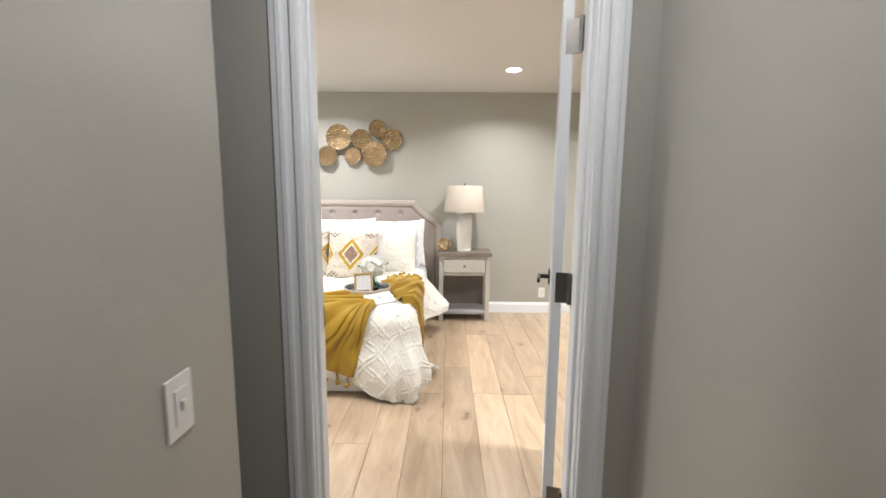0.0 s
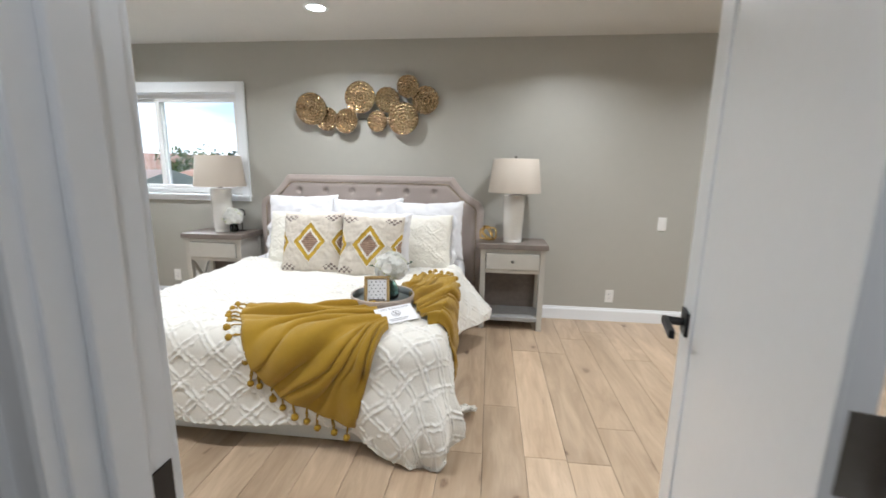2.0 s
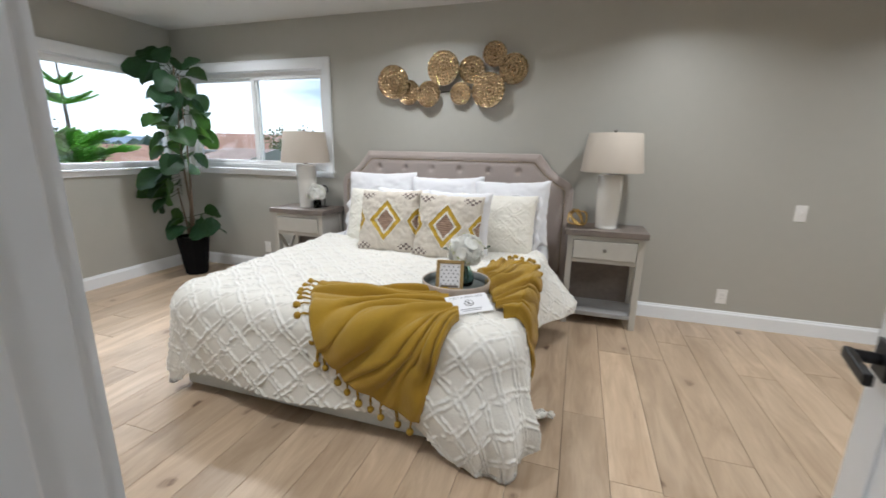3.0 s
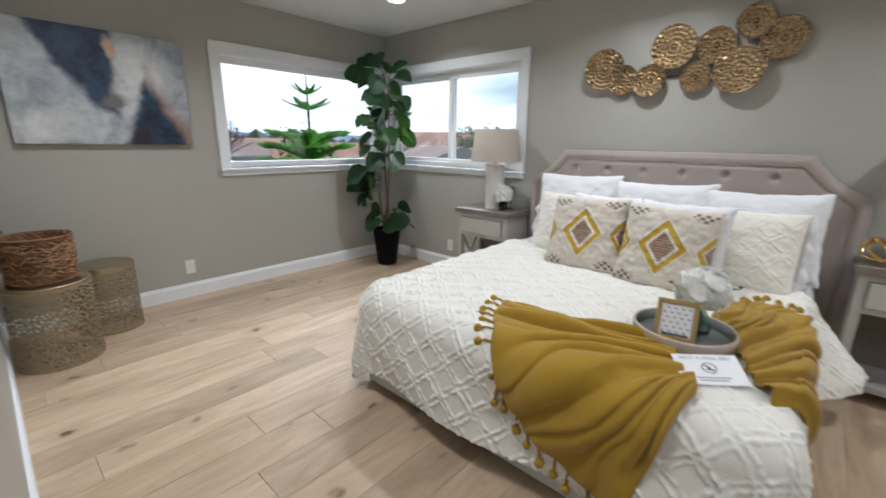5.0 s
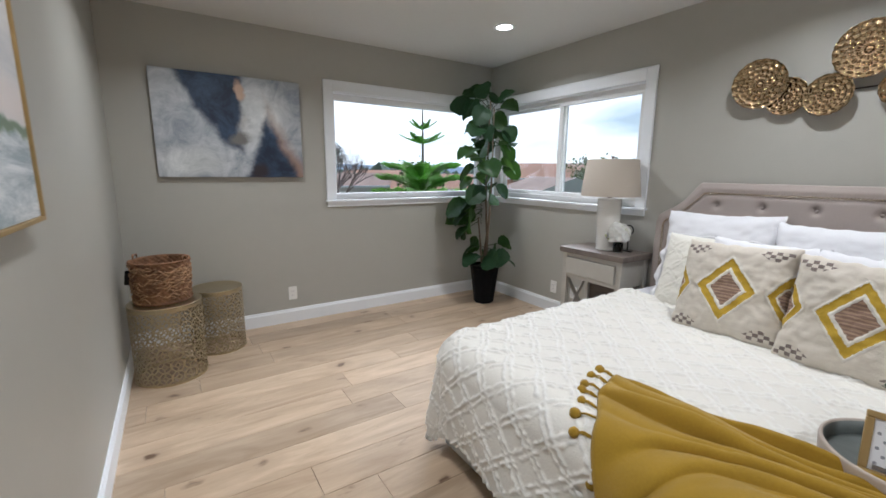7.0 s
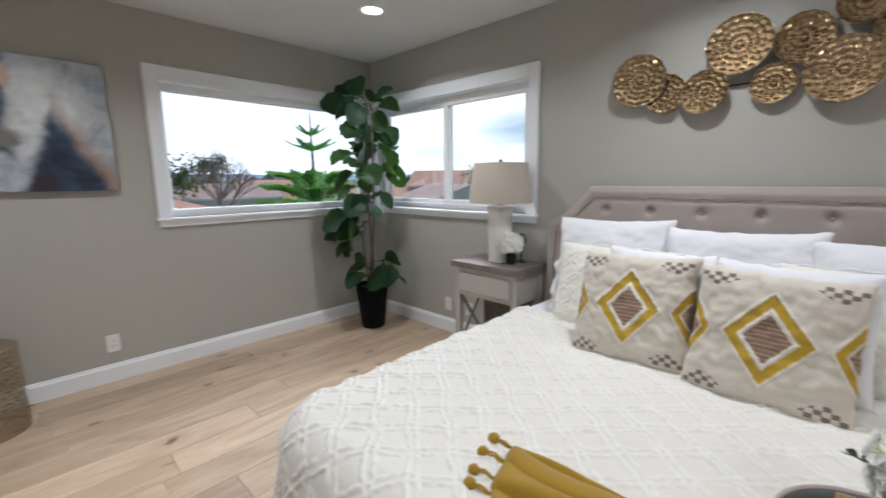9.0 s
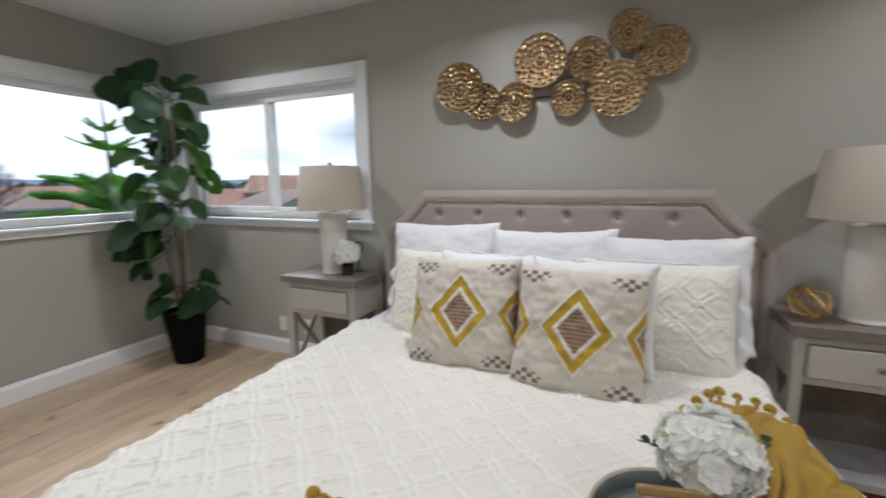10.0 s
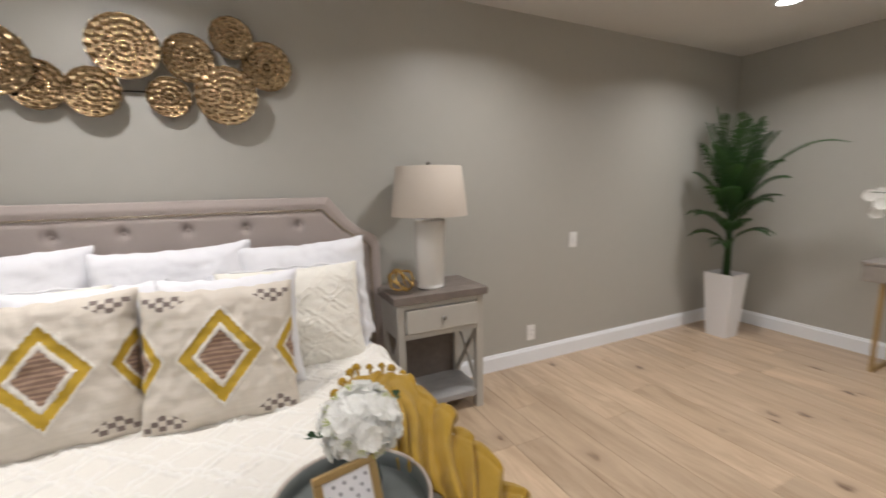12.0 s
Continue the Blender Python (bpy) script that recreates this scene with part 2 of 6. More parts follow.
def sweep(bm, profile, a, b, out, up):
    """A moulding: (out, up) pairs carried from a to b."""
    a, b, out, up = Vector(a), Vector(b), Vector(out), Vector(up)
    p = [bm.verts.new(a + o * out + u * up) for o, u in profile]
    q = [bm.verts.new(b + o * out + u * up) for o, u in profile]
    n = len(p)
    for k in range(n):
        j = (k + 1) % n
        bm.faces.new((p[k], p[j], q[j], q[k]))
    bm.faces.new(p[::-1])
    bm.faces.new(q)
    bmesh.ops.recalc_face_normals(bm, faces=bm.faces)
    return bm


# ---- walls, floor, ceiling ----
T = 0.15
# window openings: sill, head
WZ0, WZ1 = 1.075, 2.01
WNX0, WNX1 = -4.16, -2.445
WWY0, WWY1 = 3.145, 4.83
DZ = 2.035
DX0, DX1 = -0.46, 0.333

bm = bmesh.new()
box(bm, (WNX1, YN, 0), (XE + T, YN + T, HC + 0.1))
box(bm, (XW - T, YN, 0), (WNX1, YN + T, WZ0))
box(bm, (XW - T, YN, WZ1), (WNX1, YN + T, HC + 0.1))
box(bm, (XW - T, YN, WZ0), (WNX0, YN + T, WZ1))
finish("wall_north", bm, WALL, kind="structure", label="greige painted plaster wall")
bm = bmesh.new()
box(bm, (XW - T, HALL_BACK - T, 0), (XW, WWY0, HC + 0.1))
box(bm, (XW - T, WWY0, 0), (XW, YN, WZ0))
box(bm, (XW - T, WWY0, WZ1), (XW, YN, HC + 0.1))
box(bm, (XW - T, WWY1, WZ0), (XW, YN, WZ1))
finish("wall_west", bm, WALL, kind="structure", label="greige painted plaster wall")
finish("wall_east", boxed((XE, HALL_BACK - T, 0), (XE + T, YN, HC + 0.1)), WALL, kind="structure", label="greige painted plaster wall")
bm = bmesh.new()
JB = 0.02
box(bm, (XW, YH, 0), (DX0 - JB, YS, HC + 0.1))
box(bm, (DX1 + JB, YH, 0), (XE, YS, HC + 0.1))
box(bm, (DX0 - JB, YH, DZ + JB), (DX1 + JB, YS, HC + 0.1))
finish("wall_south", bm, WALL, kind="structure", label="greige painted plaster wall with a doorway")
finish("wall_hall_west", boxed((HALL_L - 0.12, HALL_BACK, 0), (HALL_L, HALL_END, HC + 0.1), 0.019), WALL, kind="structure", label="greige painted hallway wall")
finish("wall_hall_east", boxed((HALL_R, HALL_BACK, 0), (HALL_R + T, YH, HC + 0.1)), WALL, kind="structure", label="greige painted hallway wall")
finish("wall_hall_side", boxed((-1.5 - T, HALL_BACK, 0), (-1.5, YH, HC + 0.1)), WALL, kind="structure", label="greige painted hallway wall")
finish("wall_hall_back", boxed((-1.5 - T, HALL_BACK - T, 0), (HALL_R + T, HALL_BACK, HC + 0.1)), WALL, kind="structure", label="greige painted hallway wall")
bm = bmesh.new()
box(bm, (XW - T, HALL_BACK - T, HC), (XE + T, YN + T, HC + 0.1))
finish("ceiling", bm, CEIL, kind="structure", label="plain off-white painted ceiling")
floor = finish("floor", boxed((XW - T, HALL_BACK - T, -0.14), (XE + T, YN + T, -0.012)), DARK, kind="structure", label="light oak plank floor with knots and dark grain")

BASE = [(0, 0), (0.014, 0), (0.014, 0.095), (0.011, 0.103), (0.008, 0.106), (0.006, 0.118), (0, 0.121)]


def skirting(name, a, b, out):
    bm = sweep(bmesh.new(), BASE, (*a, 0), (*b, 0), (*out, 0), (0, 0, 1))
    finish(name, bm, TRIM, kind="structure", label="white painted baseboard")


skirting("baseboard_north", (XW + 0.015, YN), (XE - 0.015, YN), (0, -1))
skirting("baseboard_west", (XW, YS + 0.015), (XW, YN), (1, 0))
skirting("baseboard_east", (XE, YS + 0.015), (XE, YN), (-1, 0))
skirting("baseboard_south_1", (XW, YS), (DX0 - 0.092, YS), (0, 1))
skirting("baseboard_south_2", (DX1 + 0.092, YS), (XE, YS), (0, 1))
skirting("baseboard_hall_1", (HALL_L, HALL_BACK), (HALL_L, HALL_END - 0.02), (1, 0))
skirting("baseboard_hall_2", (HALL_R, HALL_BACK), (HALL_R, YH - 0.015), (-1, 0))

# ---- windows ----
def casing(name, edges):
    bm = bmesh.new()
    for lo, hi in edges:
        box(bm, lo, hi, 0.003)
    return bm


def window_north():
    e = thing("window_1", "white vinyl sliding window with painted casing in the corner of the room", "window")
    e["kind"] = "structure"
    d = 0.018
    part("casing", casing("c", [((WNX1, YN - d, WZ0), (WNX1 + 0.076, YN, WZ1 + 0.085)), ((XW + 0.02, YN - d, WZ1), (WNX1 - 0.001, YN, WZ1 + 0.085)),
                                ((WNX1 + 0.076, YN - d - 0.004, WZ0), (WNX1 + 0.084, YN, WZ1 + 0.093)), ((XW + 0.02, YN - d - 0.004, WZ1 + 0.085), (WNX1 + 0.0755, YN, WZ1 + 0.093)),
                                ((XW + 0.001, YN - d, WZ0), (WNX0, YN, WZ1))]), TRIM, e)
    part("liner", casing("l", [((WNX0, YN - 0.0005, WZ1 - 0.006), (WNX1 - 0.0005, YN + 0.0595, WZ1 - 0.0005)), ((WNX1 - 0.006, YN - 0.0005, WZ0 + 0.001), (WNX1 - 0.0005, YN + 0.0595, WZ1 - 0.0065))]), TRIM, e)
    part("window_sill", casing("s", [((XW + 0.03, YN - 0.045, WZ0 - 0.018), (WNX1 + 0.095, YN + 0.06, WZ0))]), TRIM, e)
    part("apron", casing("a", [((XW + 0.03, YN - 0.02, WZ0 - 0.062), (WNX1 + 0.08, YN, WZ0 - 0.019))]), TRIM, e)
    y0, y1 = YN + 0.06, YN + 0.13
    fr = part("window_frame", casing("f", [((WNX0, y0, WZ0), (WNX1, y1, WZ0 + 0.045)), ((WNX0, y0, WZ1 - 0.045), (WNX1, y1, WZ1)),
                                      ((WNX0, y0, WZ0 + 0.045), (WNX0 + 0.03, y1, WZ1 - 0.045)), ((WNX1 - 0.03, y0, WZ0 + 0.045), (WNX1, y1, WZ1 - 0.045))]), VINYL, e)
    mx = -3.30
    z0, z1 = WZ0 + 0.045, WZ1 - 0.045
    for k, (x0, x1, yy) in enumerate([(WNX0 + 0.03, mx + 0.03, y0 + 0.036), (mx - 0.03, WNX1 - 0.03, y0 + 0.004)]):
        s = part("sash", casing("s", [((x0, yy, z0), (x1, yy + 0.03, z0 + 0.035)), ((x0, yy, z1 - 0.03), (x1, yy + 0.03, z1)),
                                      ((x0, yy, z0 + 0.035), (x0 + 0.045, yy + 0.03, z1 - 0.03)), ((x1 - 0.045, yy, z0 + 0.035), (x1, yy + 0.03, z1 - 0.03))]), VINYL, e)
        pane = part("pane", boxed((x0 + 0.04, yy + 0.012, z0 + 0.03), (x1 - 0.04, yy + 0.018, z1 - 0.026)), GLASS, s)
        pane.visible_shadow = False
    part("latch", boxed((mx - 0.026, y0 - 0.008, 1.46), (mx - 0.008, y0 + 0.004, 1.54), 0.003), VINYL, e)


def window_west():
    e = thing("window_2", "white vinyl picture window with painted casing in the corner of the room", "window")
    e["kind"] = "structure"
    d = 0.018
    part("casing", casing("c", [((XW, WWY0 - 0.076, WZ0), (XW + d, WWY0, WZ1 + 0.085)), ((XW, WWY0 + 0.001, WZ1), (XW + d, YN - 0.02, WZ1 + 0.085)),
                                ((XW, WWY0 - 0.084, WZ0), (XW + d + 0.004, WWY0 - 0.076, WZ1 + 0.093)), ((XW, WWY0 - 0.0755, WZ1 + 0.085), (XW + d + 0.004, YN - 0.02, WZ1 + 0.093)),
                                ((XW, WWY1, WZ0), (XW + d, YN - 0.02, WZ1))]), TRIM, e)
    part("liner", casing("l", [((XW - 0.0595, WWY0 + 0.0005, WZ1 - 0.006), (XW + 0.0005, WWY1, WZ1 - 0.0005)), ((XW - 0.0595, WWY0 + 0.0005, WZ0 + 0.001), (XW + 0.0005, WWY0 + 0.006, WZ1 - 0.0065))]), TRIM, e)
    part("window_sill", casing("s", [((XW - 0.06, WWY0 - 0.095, WZ0 - 0.018), (XW + 0.045, YN - 0.046, WZ0))]), TRIM, e)
    part("apron", casing("a", [((XW, WWY0 - 0.08, WZ0 - 0.062), (XW + 0.02, YN - 0.021, WZ0 - 0.019))]), TRIM, e)
    x0, x1 = XW - 0.13, XW - 0.06
    part("window_frame", casing("f", [((x0, WWY0, WZ0), (x1, WWY1, WZ0 + 0.055)), ((x0, WWY0, WZ1 - 0.055), (x1, WWY1, WZ1)),
                                      ((x0, WWY0, WZ0 + 0.055), (x1, WWY0 + 0.035, WZ1 - 0.055)), ((x0, WWY1 - 0.035, WZ0 + 0.055), (x1, WWY1, WZ1 - 0.055))]), VINYL, e)
    pane = part("pane", boxed((x0 + 0.03, WWY0 + 0.03, WZ0 + 0.05), (x0 + 0.036, WWY1 - 0.03, WZ1 - 0.05)), GLASS, e)
    pane.visible_shadow = False


GLASS = bpy.data.materials.new("window_glass")
GLASS.use_nodes = True
gp = GLASS.node_tree.nodes["Principled BSDF"]
gp.inputs["Transmission Weight"].default_value, gp.inputs["Roughness"].default_value, gp.inputs["IOR"].default_value = 1.0, 0.0, 1.45
gp.inputs["Base Color"].default_value = (0.98, 0.99, 0.985, 1)
window_north()
window_west()

# ---- doorway and door ----
e = thing("door_frame", "white painted door casing with stepped mouldings", "door frame")
e["kind"] = "structure"
CAS = [(0, 0), (0.016, 0), (0.018, 0.006), (0.018, 0.022), (0.007, 0.026), (0.007, 0.046), (0.016, 0.050), (0.016, 0.062), (0.011, 0.066), (0.009, 0.082), (0, 0.086)]
for yy, o in ((YH, -1), (YS, 1)):
    part("casing", sweep(bmesh.new(), CAS[::-1], (DX0 - 0.006, yy, 0), (DX0 - 0.006, yy, DZ + 0.006), (0, o, 0), (-1, 0, 0)), TRIM, e)
    part("casing", sweep(bmesh.new(), CAS, (DX1 + 0.006, yy, 0), (DX1 + 0.006, yy, DZ + 0.006), (0, o, 0), (1, 0, 0)), TRIM, e)
    part("casing", sweep(bmesh.new(), CAS, (DX0 - 0.092, yy, DZ + 0.0062), (DX1 + 0.092, yy, DZ + 0.0062), (0, o, 0), (0, 0, 1)), TRIM, e)
part("jamb", boxed((DX0 - JB, YH - 0.001, 0), (DX0, YS + 0.001, DZ), 0.002), TRIM, e)
part("jamb", boxed((DX1, YH - 0.001, 0), (DX1 + JB, YS + 0.001, DZ), 0.002), TRIM, e)
part("head_jamb", boxed((DX0 - JB, YH - 0.001, DZ), (DX1 + JB, YS + 0.001, DZ + JB), 0.002), TRIM, e)
part("stop", boxed((DX0, YH + 0.03, 0), (DX0 + 0.011, YS - 0.042, DZ), 0.003), TRIM, e)
part("stop", boxed((DX1 - 0.011, YH + 0.03, 0), (DX1, YS - 0.042, DZ), 0.003), TRIM, e)
part("stop", boxed((DX0 + 0.011, YH + 0.03, DZ - 0.011), (DX1 - 0.011, YS - 0.042, DZ), 0.003), TRIM, e)
part("strike_plate", boxed((DX0 + 0.0005, YS - 0.038, 0.925), (DX0 + 0.0025, YS - 0.005, 0.995), 0.0008), BLACK, e, "black strike plate")

DW, DT = 0.745, 0.035
door = thing("door_1", "white painted panelled door standing open into the bedroom, with black lever handles", "door", (0.310, 1.583, 0), 0)
door.rotation_euler = (0, 0, math.atan2(2.315 - 1.590, 0.451 - 0.274))
# the leaf runs along its own x, its left face at y = +DT
bm = bmesh.new()
ST = 0.012
z0, z1 = 0.012, DZ - 0.004
box(bm, (0, 0.006, z0), (DW, DT - 0.006, z1))
for s in (0, 1):
    ya, yb = (0, 0.0065) if s == 0 else (DT - 0.0065, DT)
    box(bm, (0, ya, z0), (0.118, yb, z1), 0.0015)
    box(bm, (DW - 0.118, ya, z0), (DW, yb, z1), 0.0015)
    for a, b in ((z0, 0.22), (z1 - 0.12, z1)):
        box(bm, (0.1185, ya, a), (DW - 0.1185, yb, b), 0.0015)
part("leaf", bm, TRIM, door)
for s in (0, 1):
    y_, o = (DT, 1) if s else (0, -1)
    bm = bmesh.new()
    box(bm, (DW - 0.093, min(y_, y_ + o * 0.008), 0.925), (DW - 0.028, max(y_, y_ + o * 0.008), 0.99 + 0.0), 0.002)
    r = bmesh.ops.create_cone(bm, cap_ends=True, segments=16, radius1=0.011, radius2=0.011, depth=0.045, matrix=Matrix.Translation((DW - 0.06, y_ + o * 0.03, 0.957)) @ Matrix.Rotation(radians(90), 4, "X"))
    box(bm, (DW - 0.175, min(y_ + o * 0.044, y_ + o * 0.058), 0.947), (DW - 0.05, max(y_ + o * 0.044, y_ + o * 0.058), 0.968), 0.003)
    part("handle", bm, BLACK, door, "black lever handle on a square rose")

# ---- more materials ----
LINEN = material("taupe_linen", (0.40, 0.345, 0.315), 0.9, spread=0.05, grain=180, bump=0.6, fine=500, sheen=0.3)
COTTON = material("white_cotton", (0.77, 0.77, 0.80), 0.9, spread=0.02, grain=60, bump=0.35, fine=60, sheen=0.2)
CREAM = material("cream_chenille", (0.735, 0.71, 0.65), 0.95, spread=0.04, grain=120, bump=0.9, fine=180, sheen=0.3)
SHAM = material("cream_sham", (0.80, 0.775, 0.70), 0.95, spread=0.03, grain=120, bump=0.8, fine=160, sheen=0.3)
SKIRT = material("pale_grey_boxspring", (0.64, 0.65, 0.62), 0.9, spread=0.04, grain=60, bump=0.5, fine=200)
MUSTARD = material("mustard_knit", (0.34, 0.205, 0.012), 0.98, spread=0.12, grain=160, bump=0.8, fine=420, sheen=0.12, blotch=9)
GREYWOOD = material("weathered_grey_wood", (0.18, 0.15, 0.13), 0.55, spread=0.22, grain=24, bump=0.4, fine=90, blotch=5)
PAINTW = material("antique_white_paint", (0.475, 0.455, 0.41), 0.5, spread=0.04, grain=20, bump=0.2, fine=80)
SHELFW = material("washed_grey_shelf", (0.33, 0.325, 0.32), 0.55, spread=0.14, grain=22, bump=0.3, fine=90)
CERAMIC = material("white_ceramic", (0.78, 0.76, 0.72), 0.22, spread=0.03, grain=9, bump=0.25, fine=40, coat=0.3)
SHADE = material("oatmeal_linen_shade", (0.50, 0.44, 0.37), 0.9, spread=0.04, grain=200, bump=0.5, fine=500)
GOLD = material("antique_gold", (0.31, 0.222, 0.125), 0.22, 1.0, spread=0.25, grain=50, bump=0.12, fine=60, blotch=14)
BRASS = material("brushed_champagne", (0.50, 0.42, 0.27), 0.30, 1.0, spread=0.1, grain=60, bump=0.2, fine=200)
BRIGHTGOLD = material("polished_gold", (0.68, 0.47, 0.16), 0.18, 1.0, spread=0.08, grain=40, bump=0.2)
GOLDPAINT = material("gold_frame_paint", (0.42, 0.29, 0.12), 0.4, 0.5, spread=0.1, grain=30)
LEAF = material("fig_leaf", (0.012, 0.036, 0.014), 0.5, spread=0.35, grain=12, bump=0.5, fine=45, blotch=9, spec=0.3)
LEAF_YOUNG = material("young_fig_leaf", (0.020, 0.056, 0.017), 0.42, spread=0.35, grain=12, bump=0.5, fine=45, blotch=9, spec=0.35)
PALM = material("palm_leaf", (0.024, 0.066, 0.017), 0.4, spread=0.35, grain=14, bump=0.3, fine=60)
BARK = material("stem_bark", (0.16, 0.115, 0.08), 0.85, spread=0.3, grain=30, bump=0.9, fine=60)
SOIL = material("dark_soil", (0.03, 0.022, 0.016), 0.95, spread=0.3, bump=1.0, fine=60)
POTBLACK = material("black_resin", (0.006, 0.006, 0.007), 0.75, spread=0.15, spec=0.1)
POTWHITE = material("white_gloss_pot", (0.78, 0.77, 0.78), 0.25, spread=0.02)
STRAW = material("pale_hyacinth_strand", (0.36, 0.215, 0.11), 0.7, spread=0.4, grain=40, bump=0.6, fine=90, blotch=20)
WICKER = material("water_hyacinth", (0.21, 0.105, 0.05), 0.7, spread=0.5, grain=30, bump=0.8, fine=90, blotch=20)
WASHWOOD = material("whitewashed_tray_wood", (0.46, 0.39, 0.335), 0.65, spread=0.2, grain=26, bump=0.4, fine=80)
STAMEN = material("yellow_green_stamen", (0.50, 0.55, 0.16), 0.8, spread=0.2)
ZINC = material("dull_zinc", (0.17, 0.185, 0.18), 0.5, 0.5, spread=0.2, grain=20, blotch=8)
PETAL = material("white_petal", (0.95, 0.95, 0.92), 0.8, spread=0.04, grain=20, sheen=0.2)
def thin(m, amount, tint):
    """Lets some of the light through a thin leaf or petal."""
    nt = m.node_tree
    tr, mx, out = nt.nodes.new("ShaderNodeBsdfTranslucent"), nt.nodes.new("ShaderNodeMixShader"), nt.nodes["Material Output"]
    tr.inputs["Color"].default_value = (*tint, 1)
    mx.inputs[0].default_value = amount
    nt.links.new(nt.nodes["Principled BSDF"].outputs[0], mx.inputs[1])
    nt.links.new(tr.outputs[0], mx.inputs[2])
    nt.links.new(mx.outputs[0], out.inputs["Surface"])


thin(PETAL, 0.2, (0.97, 0.97, 0.92))
thin(LEAF, 0.10, (0.12, 0.28, 0.03))
thin(LEAF_YOUNG, 0.22, (0.18, 0.36, 0.04))
thin(PALM, 0.2, (0.08, 0.2, 0.03))
PAPER = material("white_card", (0.82, 0.82, 0.85), 0.6, spread=0.01, bump=0)
INK = material("dark_ink", (0.05, 0.05, 0.06), 0.7, bump=0)
GREYINK = material("grey_ink", (0.30, 0.30, 0.33), 0.7, bump=0)
NAIL = material("bronze_nailhead", (0.62, 0.54, 0.42), 0.25, 1.0)
TAG = material("black_tag", (0.02, 0.02, 0.02), 0.7)
DESKW = material("grey_desk_wood", (0.30, 0.27, 0.24), 0.5, spread=0.15, grain=24, bump=0.3)
GREENGLASS = bpy.data.materials.new("sea_green_glass")
GREENGLASS.use_nodes = True
q_ = GREENGLASS.node_tree.nodes["Principled BSDF"]
q_.inputs["Base Color"].default_value, q_.inputs["Transmission Weight"].default_value, q_.inputs["Roughness"].default_value = (0.62, 0.82, 0.78, 1), 1.0, 0.03
CLEAR = bpy.data.materials.new("clear_glass")
CLEAR.use_nodes = True
q_ = CLEAR.node_tree.nodes["Principled BSDF"]
q_.inputs["Base Color"].default_value, q_.inputs["Transmission Weight"].default_value, q_.inputs["Roughness"].default_value = (0.95, 0.97, 0.97, 1), 1.0, 0.02
LED = bpy.data.materials.new("lamp_lens")
LED.use_nodes = True
q_ = LED.node_tree.nodes["Principled BSDF"]
q_.inputs["Emission Color"].default_value, q_.inputs["Emission Strength"].default_value = (1.0, 0.93, 0.82, 1), 14.0

# ---- ceiling cans, plates ----
for x, y in CANS:
    e = thing("recessed_light", "round white recessed ceiling light, lit", "ceiling light", (x, y, HC), group="recessed ceiling lights")
    part("trim_ring", lathe(bmesh.new(), [(0.062, -0.001), (0.064, -0.004), (0.078, -0.006), (0.086, -0.003), (0.087, 0.0)]), TRIM, e, smooth=True)
    part("lens", lathe(bmesh.new(), [(0, -0.002), (0.062, -0.002), (0.062, -0.0005), (0, -0.0005)]), LED, e)


def plate(name, label, at, normal, rocker):
    """A wall plate 70 by 115 mm."""
    n = Vector(normal)
    m = Matrix.Translation(at) @ Matrix(((n.y, n.x, 0, 0), (-n.x, n.y, 0, 0), (0, 0, 1, 0), (0, 0, 0, 1)))
    e = thing(name, label, "light switch" if rocker else "electrical outlet")
    e.matrix_world = m
    part("plate", boxed((-0.036, 0, -0.058), (0.036, 0.006, 0.058), 0.002), PLASTIC, e)
    part("insert", boxed((-0.017, 0.006, -0.034), (0.017, 0.009, 0.034), 0.001), PLASTIC, e)
    if rocker:
        part("paddle", boxed((-0.006, 0.009, -0.008), (0.006, 0.016, 0.012), 0.002), PLASTIC, e)
    else:
        for s in (-0.017, 0.017):
            bm = bmesh.new()
            box(bm, (-0.008, 0.009, s - 0.005), (-0.005, 0.0095, s + 0.006))
            box(bm, (0.005, 0.009, s - 0.004), (0.008, 0.0095, s + 0.005))
            part("slots", bm, GREYINK, e)
    return e


plate("wall_switch", "white rocker light switch plate on the greige wall", (1.405, YN, 0.905), (0, -1), True)
plate("outlet", "white electrical outlet low on the greige wall", (1.02, YN, 0.235), (0, -1), False)
plate("outlet", "white electrical outlet low on the greige wall", (XW, 2.72, 0.262), (1, 0), False)
plate("outlet", "white electrical outlet beside the grey nightstand", (-2.98, YN, 0.25), (0, -1), False)
plate("outlet", "white electrical outlet beside the potted fig tree", (-3.22, YN, 0.25), (0, -1), False)
plate("wall_switch", "white rocker light switch plate in the hallway", (HALL_L, 0.975, 0.967), (1, 0), True)

